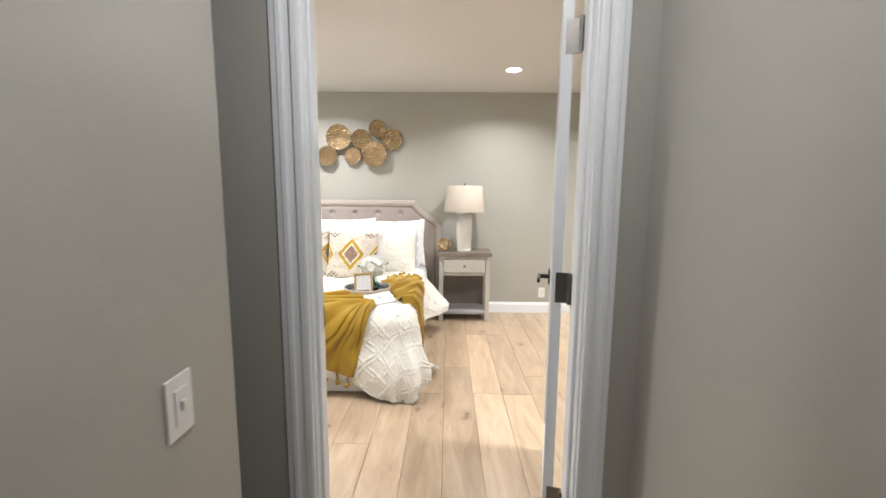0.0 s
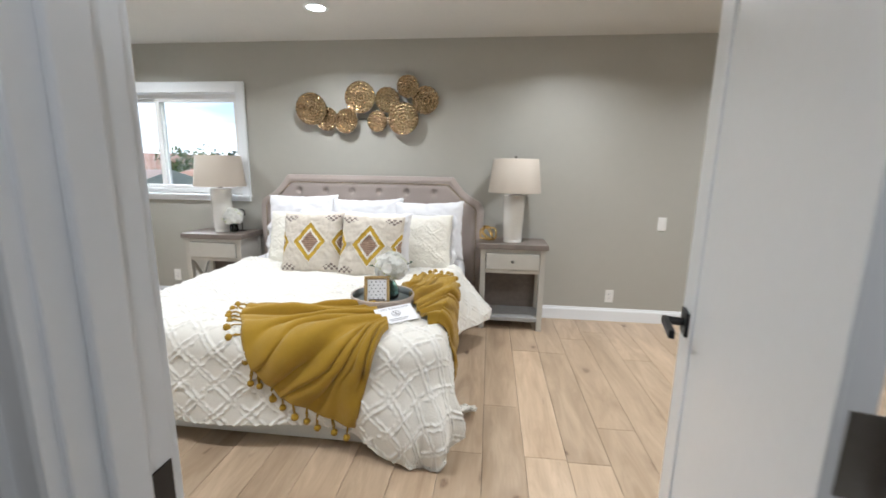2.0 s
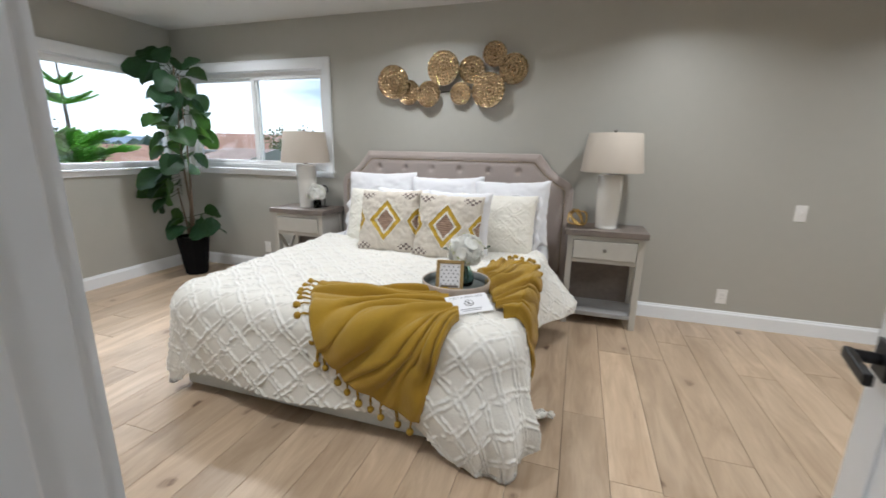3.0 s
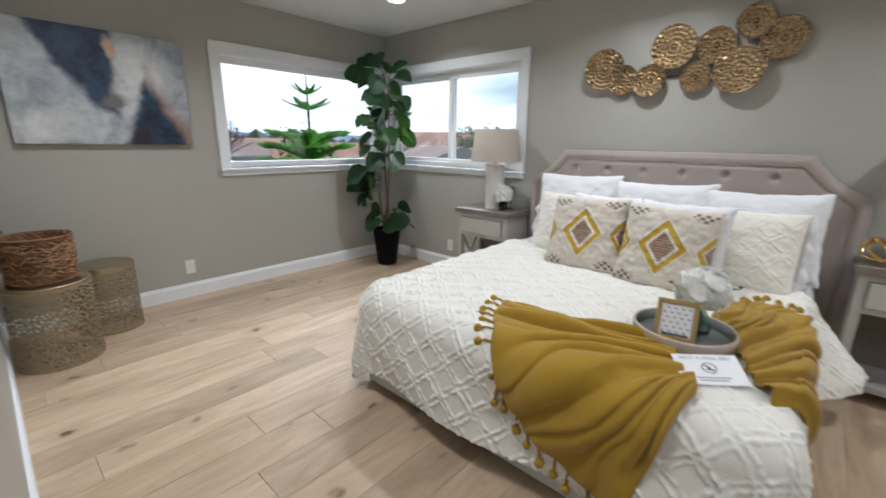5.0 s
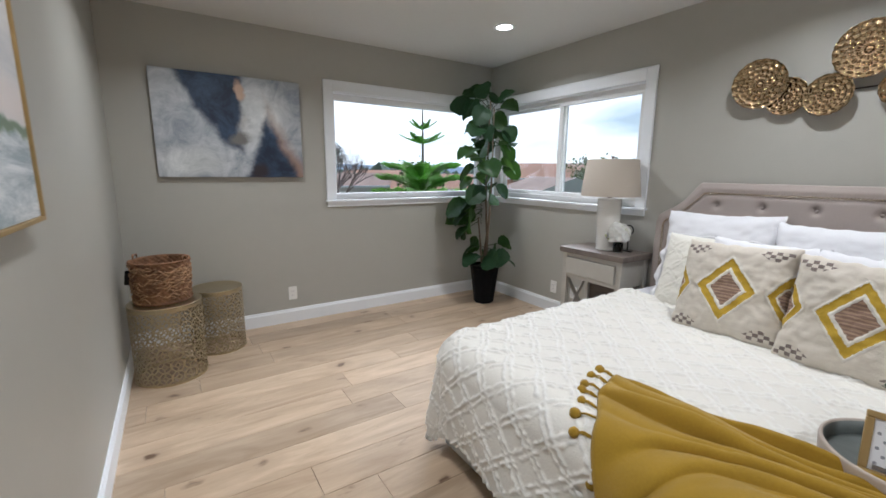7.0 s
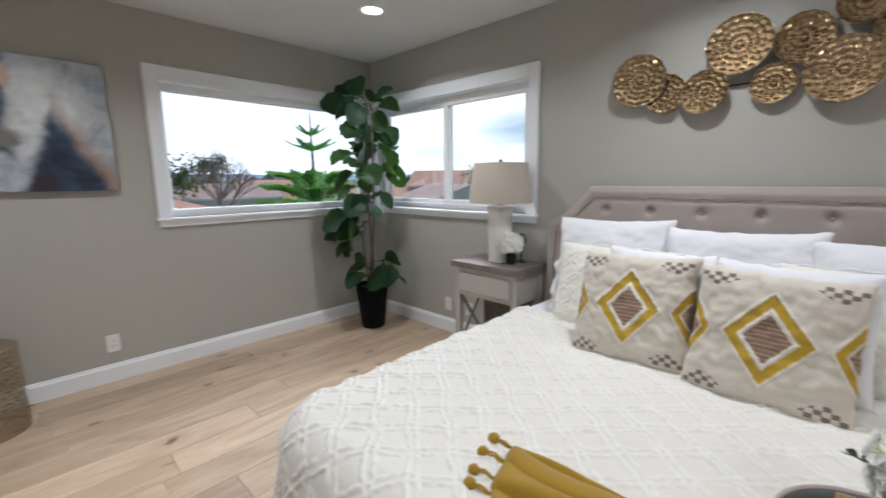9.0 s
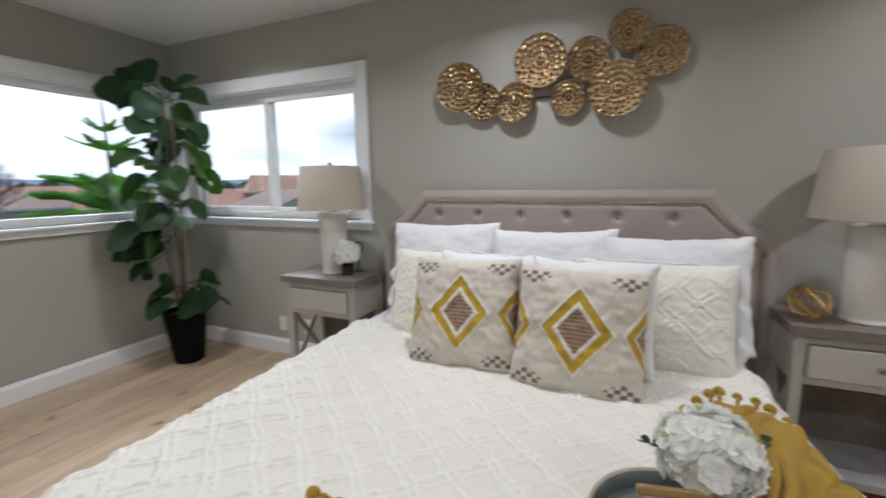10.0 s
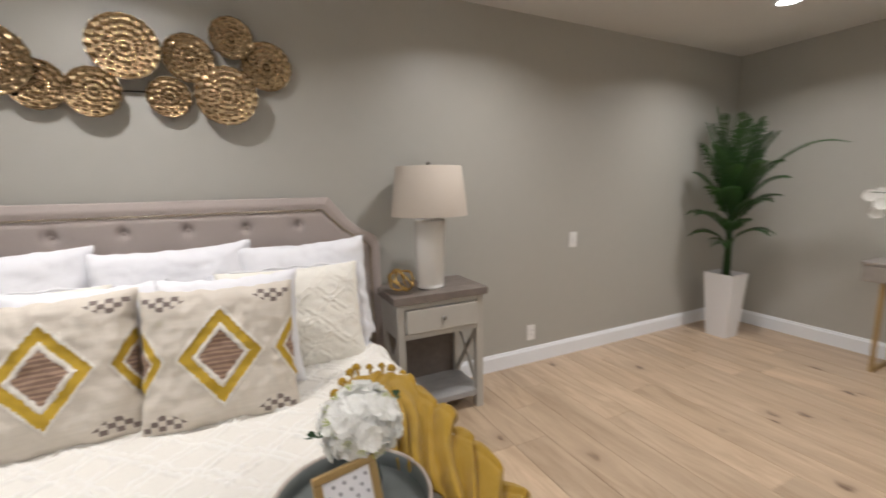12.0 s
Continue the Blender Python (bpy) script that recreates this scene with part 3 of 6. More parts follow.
# ---- door hinges ----
for z in (1.824, 1.055, 0.30):
    e = thing("hinge", "satin nickel door hinge with rounded leaves", "door hinge", (DX1 - 0.006, YS - 0.012, z), group="door hinges")
    bm = bmesh.new()
    box(bm, (0.0045, -0.062, -0.05), (0.0062, 0.0, 0.05), 0.0006)
    part("jamb_leaf", bm, NICKEL, e)
    bm = bmesh.new()
    ang = door.rotation_euler[2]
    m = Matrix.Translation((-0.006, 0.0285, 0)) @ Matrix.Rotation(ang, 4, "Z")
    box(bm, (-0.0022, -0.012, -0.05), (-0.0004, 0.033, 0.05), 0.0006, m=m)
    part("door_leaf", bm, NICKEL, e)
    for k in range(5):
        bm = bmesh.new()
        lathe(bm, [(0, 0), (0.0072, 0), (0.0072, 0.0188), (0, 0.0188)], 14, (0.0, 0.008, -0.05 + k * 0.02))
        part("knuckle", bm, NICKEL, e, smooth=False)
    for zz in (-0.034, 0.0, 0.034):
        bm = bmesh.new()
        bmesh.ops.create_uvsphere(bm, u_segments=8, v_segments=6, radius=0.0035, matrix=Matrix.Translation((0.0042, -0.04, zz)) @ Matrix.Diagonal((0.3, 1, 1, 1)))
        part("screw", bm, NICKEL, e, smooth=True)

# ---- bed ----
CHENILLE = CREAM.copy()
CHENILLE.name = "tufted_chenille"
nt = CHENILLE.node_tree
at_ = nt.nodes.new("ShaderNodeAttribute")
at_.attribute_name = "tuft"
mx_ = nt.nodes.new("ShaderNodeMix")
mx_.data_type = "RGBA"
mx_.inputs["B"].default_value = (0.79, 0.775, 0.73, 1)
pb_ = nt.nodes["Principled BSDF"]
nt.links.new(pb_.inputs["Base Color"].links[0].from_socket, mx_.inputs["A"])
nt.links.new(at_.outputs["Fac"], mx_.inputs["Factor"])
nt.links.new(mx_.outputs["Result"], pb_.inputs["Base Color"])
CX0, CX1, CY0, CY1, CR = -2.06, -0.35, 2.955, 4.9, 0.10
TOP, ROUND = 0.568, 0.10
ARC = ROUND * math.pi / 2


def smooth_step(x, a, b):
    t = min(1.0, max(0.0, (x - a) / (b - a)))
    return t * t * (3 - 2 * t)


def drape(u, v, off=0.0):
    """Where a cloth laid flat at (u, v) comes to rest over the mattress, off above it."""
    ix, iy = min(max(u, CX0 + CR), CX1 - CR), max(v, CY0 + CR)
    dx, dy = u - ix, v - iy
    r = math.hypot(dx, dy)
    sag = 0.012 * noise.noise(Vector((u * 1.7, v * 1.7, 0.3))) + 0.006 * noise.noise(Vector((u * 5, v * 5, 4.0)))
    if r <= CR:
        edge = min(1.0, (CR - r) / CR + max(0, min(ix - CX0, CX1 - ix, iy - CY0) - CR) * 6)
        return Vector((u, v, TOP + off + sag * min(1, 0.3 + edge)))
    n = Vector((dx / r, dy / r, 0))
    d = r - CR
    core = Vector((ix, iy, 0)) + n * CR
    corner = min(1.0, abs(n.x * n.y) * 2.2)
    if d < ARC:
        a = d / ROUND
        h, z = ROUND * math.sin(a), TOP - ROUND * (1 - math.cos(a))
        h -= 0.045 * math.sin(a) * max(0.0, n.x) * (1 - corner)
        out = Vector((n.x * math.sin(a), n.y * math.sin(a), math.cos(a)))
    else:
        e = d - ARC
        z = TOP - ROUND - e
        h = ROUND + (0.05 if n.x > -0.2 else -0.03) * e
        h += 0.03 * math.sin(6.0 * (u + v) + 1.3) * min(1, e * 3) * (1 - corner)
        h += corner * ((0.05 * math.sin(math.pi * min(1.0, e / 0.5)) + 0.015 if n.x > 0 else 0.03) * min(1, e / 0.3) + 0.03 * min(1, e * 3) * math.sin(11 * math.atan2(n.y, n.x)))
        out = n.copy()
        h -= 0.045 * max(0.0, n.x) * (1 - corner)
        if n.y < -0.5:
            h += 0.040 * smooth_step(u, -0.74, -0.46) * math.sin(math.pi * min(1.0, e / 0.62)) * min(1, e * 5)
        if z < 0.02:
            h += (0.02 - z) * 0.35
            z = 0.02 + 0.015 * max(0, noise.noise(Vector((u * 9, v * 9, 2))))
    return core + n * (h) + Vector((0, 0, z)) + out * (off + sag * 0.4)


def lattice(u, v):
    """Height of the double chenille trellis."""
    best = 0.0
    rag = noise.noise(Vector((u * 60, v * 60, 5.0)))
    wob = 0.006 * math.sin(40 * u) + 0.006 * math.sin(37 * v)
    for s in (1, -1):
        t = ((u * 0.9 + s * v) / 0.152 + wob * 4 + 0.05 * rag) % 1.0
        for c in (0.39, 0.61):
            k = abs(t - c) * 0.152 / 1.3
            if k < 0.0075:
                best = max(best, math.cos(k / 0.0075 * math.pi / 2) ** 0.7)
    brk = noise.noise(Vector((u * 45, v * 45, 1.0))) + 0.7 * noise.noise(Vector((u * 14, v * 14, 8.0)))
    return best * min(0.012, max(0.0, 0.0060 + 0.0095 * brk))


def cloth(nu, nv, where, closed=False):
    """A grid of points where(i/nu, j/nv)."""
    verts = [where(i / nu, j / nv) for j in range(nv + 1) for i in range(nu + 1)]
    faces = [(j * (nu + 1) + i, j * (nu + 1) + i + 1, (j + 1) * (nu + 1) + i + 1, (j + 1) * (nu + 1) + i) for j in range(nv) for i in range(nu)]
    return verts, faces


def cloth_mesh(name, verts, faces, mat, parent, label="", thick=0.0, kind="", tuft=None):
    me = bpy.data.meshes.new(name)
    me.from_pydata([tuple(v) for v in verts], [], faces)
    if tuft:
        at = me.attributes.new("tuft", "FLOAT", "POINT")
        at.data.foreach_set("value", tuft)
    me.polygons.foreach_set("use_smooth", [True] * len(me.polygons))
    me.materials.append(mat)
    ob = new(name, me)
    ob.parent = parent
    if thick:
        s = ob.modifiers.new("thick", "SOLIDIFY")
        s.thickness, s.offset = thick, -1
    return tagged(ob, label, kind=kind)


bed = thing("bed", "made king bed with a tall nailhead-trimmed tufted taupe linen headboard", "bed")
U0, U1, V0, V1 = CX0 - 0.49, CX1 + 0.42, CY0 - 0.49, 4.36


def hem(u, v):
    w = 0.012 * math.sin(u * 19) + 0.01 * math.sin(v * 23 + 1)
    return w


TUFT = []


def comforter_point(a, b):
    u, v = U0 + (U1 - U0) * a, V0 + (V1 - V0) * b
    # the left foot corner is tucked up
    lim = 0.52
    dx, dy = CX0 - u, CY0 - v
    if dy > 0:
        v = CY0 - dy * (1 + 0.22 * smooth_step(u, -0.74, -0.48))
        dy = CY0 - v
    ex = u - CX1
    if ex > 0 and dy > 0:
        r = math.hypot(ex, dy)
        far = 0.590 + 0.012 * math.sin(9 * math.atan2(dy, ex))
        if r > far:
            u, v = CX1 + ex * far / r, CY0 - dy * far / r
    if dx > 0 and dy > 0:
        r = math.hypot(dx, dy)
        if r > lim:
            u, v = CX0 - dx * lim / r, CY0 - dy * lim / r
    roll = max(0.0, 1 - abs(b - 0.985) / 0.02)
    TUFT.append(min(1.0, lattice(u, v) / 0.006))
    p = drape(u, v, 0.012 + lattice(u, v) + 0.022 * roll)
    if b > 0.995:
        p.z -= 0.03 * (b - 0.995) / 0.005
    if abs(p.x - u) < 0.5 and u > CX1 + 0.12 and v > 3.95:
        k = min(1.0, (v - 3.95) / 0.3) * min(1.0, (u - CX1 - 0.12) / 0.25)
        p.x += 0.19 * k
    return p


vs, fs = cloth(520, 440, comforter_point)
comforter = thing("comforter", "cream chenille comforter with raised trellis pattern, one corner on the floor", "comforter")
cloth_mesh("cover", vs, fs, CHENILLE, comforter, thick=0.012, tuft=TUFT)
FOLD_T = []


def hem_fold(a, b):
    """The loose end of the corner, lying on the boards."""
    p = Vector((-0.285, 2.99, 0.16)).lerp(Vector((-0.30, 3.20, 0.012)), b)
    q = Vector((-0.135, 3.19, 0.085)).lerp(Vector((-0.125, 3.30, 0.012)), b)
    c = p.lerp(q, a)
    FOLD_T.append(min(1.0, lattice(c.x * 1.3, c.y * 1.3) / 0.006))
    c.z += 0.03 * math.sin(math.pi * a) * math.sin(math.pi * b) + 0.010 * math.sin(17 * a + 6 * b)
    c.x += 0.012 * math.sin(19 * b)
    return (c.x, c.y, max(0.012, c.z))


vs, fs = cloth(44, 36, hem_fold)
cloth_mesh("corner_fold", vs, fs, CHENILLE, comforter, thick=0.009, tuft=FOLD_T)
part("box_spring", boxed((CX0 - 0.04, CY0 - 0.015, 0.045), (CX1 + 0.04, 4.78, 0.36), 0.025), SKIRT, bed, "pale grey fabric box spring")
part("valance", boxed((CX0 - 0.03, CY0 - 0.028, 0.012), (CX1 - 0.12, CY0 + 0.02, 0.10), 0.006), SKIRT, bed, "pale grey fabric strip below the bed cover")
part("mattress", boxed((CX0 + 0.02, CY0 + 0.03, 0.36), (CX1 - 0.02, 4.80, TOP - 0.02), 0.06), COTTON, bed)
for x in (CX0 + 0.05, CX1 - 0.1):
    for y in (3.1, 4.6):
        part("foot", boxed((x, y, 0), (x + 0.05, y + 0.05, 0.07), 0.004), BLACK, bed)
vs, fs = cloth(60, 20, lambda a, b: drape(CX0 - 0.25 + (CX1 - CX0 + 0.5) * a, 4.26 + 0.52 * b, 0.006))
cloth_mesh("sheet", vs, fs, COTTON, bed, "smooth white sheet")

# headboard outline, right half from the centre
HX, HYF, HYB = -1.184, 4.835, 4.905
half = [(0.767, 1.278), (0.80, 1.235), (0.865, 1.155), (0.925, 1.105), (0.985, 1.075), (1.025, 1.045), (1.045, 0.99), (1.045, 0.25)]
inner = [(0.72, 1.208), (0.76, 1.165), (0.83, 1.095), (0.90, 1.045), (0.95, 1.015), (0.975, 0.985), (0.975, 0.94), (0.975, 0.30)]


def outline(h):
    return [(HX - x, z) for x, z in h[::-1]] + [(HX + x, z) for x, z in h]


bm = bmesh.new()
oo, ii = outline(half), outline(inner)
rings = []
for (ring, y) in ((oo, HYB), (oo, HYF + 0.012), (None, HYF - 0.004), (ii, HYF + 0.002), (ii, HYB)):
    if ring is None:
        ring = [((a[0] + b[0]) / 2, (a[1] + b[1]) / 2) for a, b in zip(oo, ii)]
    rings.append([bm.verts.new((x, y, z)) for x, z in ring])
for a, b in zip(rings, rings[1:] + rings[:1]):
    for k in range(len(a) - 1):
        bm.faces.new((a[k], a[k + 1], b[k + 1], b[k]))
bmesh.ops.recalc_face_normals(bm, faces=bm.faces)
hb_border = part("headboard_border", bm, LINEN, bed, "padded taupe linen border")
mo = hb_border.modifiers.new("round", "BEVEL")
mo.width, mo.segments, mo.limit_method, mo.angle_limit = 0.008, 2, "ANGLE", radians(30)

BUTTONS = [(-1.835 + 0.2505 * k, 1.137) for k in range(6)] + [(-1.96 + 0.2505 * k, 0.985) for k in range(7)] + [(-1.835 + 0.2505 * k, 0.83) for k in range(6)]


def inner_top(x):
    d = abs(x - HX)
    pts = [(0, 1.208)] + inner[:7]
    for (a, za), (b, zb) in zip(pts, pts[1:]):
        if a <= d <= b and b > a:
            return za + (zb - za) * (d - a) / (b - a)
    return 0.94


def pad(a, b):
    x = HX - 0.975 + 1.95 * a
    zt = inner_top(x)
    z = 0.35 + (zt - 0.35) * b
    y = HYF - 0.012
    for bx, bz in BUTTONS:
        r = math.hypot(x - bx, z - bz)
        if r < 0.10:
            y += 0.022 * math.exp(-(r / 0.02) ** 2) + 0.007 * math.exp(-(r / 0.055) ** 2)
            if abs(x - bx) < 0.012 and 0 < z - bz < 0.07:
                y += 0.004 * math.cos((x - bx) / 0.012 * math.pi / 2) * (1 - (z - bz) / 0.07)
    rim = min(1.0, (zt - z) / 0.03, (0.975 - abs(x - HX)) / 0.03)
    return (x, y + 0.012 * (1 - max(0, rim)) ** 2, z)


vs, fs = cloth(260, 110, pad)
cloth_mesh("headboard_panel", vs, fs, LINEN, bed, "button-tufted taupe linen panel")
part("headboard_back", boxed((HX - 0.97, HYF + 0.03, 0.28), (HX + 0.97, HYB - 0.004, 1.02)), LINEN, bed)
for s in (-1, 1):
    part("headboard_leg", boxed((HX + s * 0.99 - 0.03, HYF + 0.02, 0), (HX + s * 0.99 + 0.03, HYB - 0.004, 0.28), 0.004), LINEN, bed)
bm = bmesh.new()
bmesh.ops.create_uvsphere(bm, u_segments=10, v_segments=6, radius=0.009, matrix=Matrix.Diagonal((1, 0.5, 1, 1)))
btn = part("button", bm, LINEN, bed, smooth=True)
btn.location = (BUTTONS[0][0], HYF + 0.006, BUTTONS[0][1])
for x, z in BUTTONS[1:]:
    b = btn.copy()
    scene.collection.objects.link(b)
    b.location = (x, HYF + 0.006, z)
nail_line = []
path = outline([(x + 0.004, z + 0.004) for x, z in inner])
acc = 0.0
for (x0, z0_), (x1, z1_) in zip(path, path[1:]):
    seg = math.hypot(x1 - x0, z1_ - z0_)
    while acc < seg:
        t = acc / seg
        nail_line.append((x0 + (x1 - x0) * t, z0_ + (z1_ - z0_) * t))
        acc += 0.0155
    acc -= seg
bm = bmesh.new()
for x, z in nail_line:
    bmesh.ops.create_uvsphere(bm, u_segments=6, v_segments=4, radius=0.0070, matrix=Matrix.Translation((x, HYF - 0.010, z)) @ Matrix.Diagonal((1, 0.7, 1, 1)))
tagged(part("nailheads", bm, NAIL, bed, "small bronze nailheads", smooth=True), kind="stuff")


# ---- pillows ----
def pillow_mesh(w, h, d, n=40, puff=0.45, wr=0.004, seed=0.0, extra=None, cornered=0.035):
    """A stuffed pillow, centred, its front towards -y."""
    vs, fs = [], []
    for side in (0, 1):
        base = len(vs)
        for j in range(n + 1):
            for i in range(n + 1):
                a, b = 2 * i / n - 1, 2 * j / n - 1
                f = max(0.0, (1 - a ** 4) * (1 - b ** 4)) ** puff
                x = w / 2 * a * (1 - cornered * (1 - b * b))
                z = h / 2 * b * (1 - cornered * (1 - a * a))
                wrn = wr * (noise.noise(Vector((a * 3 + seed, b * 3, side * 5 + seed))) + 0.5 * noise.noise(Vector((a * 8, b * 8 + seed, side))))
                e = extra(x, z) if extra and side == 0 else 0.0
                y = (-1 if side == 0 else 1) * (d / 2 * f + (wrn * 1.5 + e) * min(1, f * 2))
                x += wr * 1.2 * noise.noise(Vector((b * 6, seed, 3))) * abs(a) ** 3
                z += wr * 1.2 * noise.noise(Vector((a * 6, seed, 7))) * abs(b) ** 3
                vs.append((x, y, z))
        for j in range(n):
            for i in range(n):
                q = base + j * (n + 1) + i
                fs.append((q, q + 1, q + n + 2, q + n + 1) if side == 0 else (q, q + n + 1, q + n + 2, q + 1))
    return vs, fs


def pillow(label, mat, at, w, h, d, lean, turn=0.0, roll=0.0, seed=0.0, n=40, extra=None, group="", wr=0.004, category="pillow", puff=0.45):
    e = thing("pillow", label, category, at, 0, group)
    e.rotation_euler = (radians(-lean), radians(roll), radians(turn))
    vs, fs = pillow_mesh(w, h, d, n, puff=puff, wr=wr, seed=seed, extra=extra, cornered=0.075 if mat is COTTON else 0.05)
    cloth_mesh("cushion", vs, fs, mat, e)
    return e


# at = centre
for k, (x, y, z, w, h, tn, rl) in enumerate([(-1.708, 4.60, 0.866, 0.62, 0.50, 3, -1.0), (-1.125, 4.60, 0.855, 0.62, 0.48, 2, -1.5), (-0.59, 4.56, 0.835, 0.60, 0.50, -2, -2.0)]):
    pillow("plain white cotton pillow leaning on the tufted headboard", COTTON, (x, y, z), w, h, 0.17, 14, tn, rl, seed=k * 3.1, group="white back pillows", wr=0.007)


def sham_lattice(x, z):
    return lattice(x * 1.15, z * 1.15) * 0.42


for k, (x, y, z) in enumerate([(-1.62, 4.42, 0.752), (-0.675, 4.40, 0.758)]):
    e = pillow("cream trellis-textured pillow sham with a scalloped white ruffle", SHAM, (x, y, z), 0.60, 0.47, 0.17, 18, 0, 0, seed=9 + k, n=110, extra=sham_lattice, group="cream shams")
    bm = bmesh.new()
    ring, N_ = [], 96
    pts = []
    for q in range(N_):
        a = 2 * math.pi * q / N_
        c, s = math.cos(a), math.sin(a)
        k_ = 1 / max(abs(c), abs(s)) ** 0.9
        rip = 0.030 + 0.012 * math.sin(q * math.pi / 4)
        pts.append((bm.verts.new((0.298 * c * k_, 0.01, 0.233 * s * k_)), bm.verts.new(((0.30 + rip) * c * k_, 0.012 + 0.012 * math.sin(q * 1.3), (0.235 + rip * 0.15) * s * k_))))
    for q in range(N_):
        a, b = pts[q], pts[(q + 1) % N_]
        bm.faces.new((a[0], a[1], b[1], b[0]))
    r = part("ruffle", bm, COTTON, e, "white scalloped ruffle", smooth=True)
    so = r.modifiers.new("t", "SOLIDIFY")
    so.thickness = 0.004
for k, (x, y, z) in enumerate([(-1.35, 4.25, 0.795), (-0.91, 4.21, 0.795)]):
    pillow("fluffy white square pillow behind the patterned cushion", COTTON, (x, y, z), 0.48, 0.45, 0.14, 15, 0, 0, seed=20 + k, group="white square pillows", wr=0.006)


def kilim():
    """Woven cushion cover: stepped corners, a diamond of mustard round brown stripes, half diamonds at the sides."""
    m = bpy.data.materials.new("kilim_weave")
    m.use_nodes = True
    nt = m.node_tree
    N, L = nt.nodes.new, nt.links.new
    p = nt.nodes["Principled BSDF"]
    p.inputs["Roughness"].default_value = 0.95
    co, sep = N("ShaderNodeTexCoord"), N("ShaderNodeSeparateXYZ")
    L(co.outputs["Object"], sep.inputs[0])

    def M(op, a, b=None):
        q = N("ShaderNodeMath")
        q.operation = op
        for i, v in enumerate((a, b)):
            if v is None:
                continue
            if isinstance(v, (int, float)):
                q.inputs[i].default_value = v
            else:
                L(v, q.inputs[i])
        return q.outputs[0]

    ax, az = M("ABSOLUTE", sep.outputs[0]), M("ABSOLUTE", sep.outputs[2])
    nz = N("ShaderNodeTexNoise")
    nz.inputs["Scale"].default_value = 85
    L(co.outputs["Object"], nz.inputs["Vector"])
    jit = M("MULTIPLY", M("SUBTRACT", nz.outputs["Fac"], 0.5), 0.15)
    d1 = M("ADD", M("ADD", M("DIVIDE", ax, 0.116), M("DIVIDE", az, 0.145)), jit)
    sx = M("ABSOLUTE", M("SUBTRACT", ax, 0.232))
    d2 = M("ADD", M("ADD", M("DIVIDE", sx, 0.068), M("DIVIDE", az, 0.115)), jit)

    def band(d, stops):
        r = N("ShaderNodeValToRGB")
        r.color_ramp.interpolation = "CONSTANT"
        el = r.color_ramp.elements
        while len(el) < len(stops):
            el.new(0.5)
        for e_, (pos, c) in zip(el, stops):
            e_.position, e_.color = pos, (*c, 1)
        L(M("DIVIDE", d, 2.0), r.inputs["Fac"])
        return r.outputs["Color"]

    lin, yel, crm, brn = (0.655, 0.60, 0.52), (0.50, 0.33, 0.03), (0.74, 0.70, 0.63), (0.24, 0.155, 0.115)
    c1 = band(d1, [(0.0, brn), (0.285, crm), (0.36, yel), (0.52, crm), (0.565, lin)])
    c2 = band(d2, [(0.0, brn), (0.26, crm), (0.31, yel), (0.50, crm), (0.56, lin)])
    wv = N("ShaderNodeTexNoise")
    wv.inputs["Scale"].default_value, wv.inputs["Detail"].default_value = 1.0, 6
    mp = N("ShaderNodeMapping")
    mp.inputs["Scale"].default_value = (12, 12, 110)
    L(co.outputs["Object"], mp.inputs["Vector"])
    L(mp.outputs[0], wv.inputs["Vector"])
    # corner steps: little squares along a diagonal
    u_ = M("DIVIDE", M("SUBTRACT", ax, 0.098), 0.0205)
    w_ = M("DIVIDE", M("SUBTRACT", az, 0.158), 0.0160)
    par = M("MODULO", M("ADD", M("FLOOR", u_), M("FLOOR", w_)), 2.0)
    inx = M("MULTIPLY", M("GREATER_THAN", u_, 0), M("LESS_THAN", u_, 6))
    inz = M("MULTIPLY", M("GREATER_THAN", w_, 0), M("LESS_THAN", w_, 3))
    man = M("LESS_THAN", M("ADD", M("MULTIPLY", M("ABSOLUTE", M("SUBTRACT", u_, 3)), 0.9), M("SUBTRACT", 2.6, w_)), 3.2)
    on = M("MULTIPLY", M("MULTIPLY", inx, inz), M("MULTIPLY", man, M("GREATER_THAN", M("ABSOLUTE", par), 0.5)))
    step = M("MULTIPLY", on, 0.9)
    m1 = N("ShaderNodeMix"); m1.data_type = "RGBA"
    L(M("LESS_THAN", d1, 1.13), m1.inputs["Factor"]); L(c2, m1.inputs["A"]); L(c1, m1.inputs["B"])
    stripe = N("ShaderNodeMix"); stripe.data_type = "RGBA"
    stripe.inputs["B"].default_value = (0.42, 0.29, 0.20, 1)
    inner_d = M("LESS_THAN", M("MINIMUM", d1, d2), 0.56)
    sinz = M("SINE", M("ADD", M("MULTIPLY", sep.outputs[2], 420), M("MULTIPLY", wv.outputs["Fac"], 9)))
    L(M("MULTIPLY", inner_d, M("MULTIPLY", M("GREATER_THAN", sinz, 0.35), 0.75)), stripe.inputs["Factor"])
    L(m1.outputs["Result"], stripe.inputs["A"])
    m2 = N("ShaderNodeMix"); m2.data_type = "RGBA"
    m2.inputs["B"].default_value = (0.16, 0.12, 0.11, 1)
    L(step, m2.inputs["Factor"]); L(stripe.outputs["Result"], m2.inputs["A"])
    sc = N("ShaderNodeVectorMath"); sc.operation = "SCALE"
    mr = N("ShaderNodeMapRange")
    mr.inputs["From Min"].default_value, mr.inputs["From Max"].default_value = 0.3, 0.7
    mr.inputs["To Min"].default_value, mr.inputs["To Max"].default_value = 0.96, 1.03
    L(wv.outputs["Fac"], mr.inputs["Value"])
    L(m2.outputs["Result"], sc.inputs[0]); L(mr.outputs[0], sc.inputs["Scale"])
    L(sc.outputs[0], p.inputs["Base Color"])
    bp = N("ShaderNodeBump")
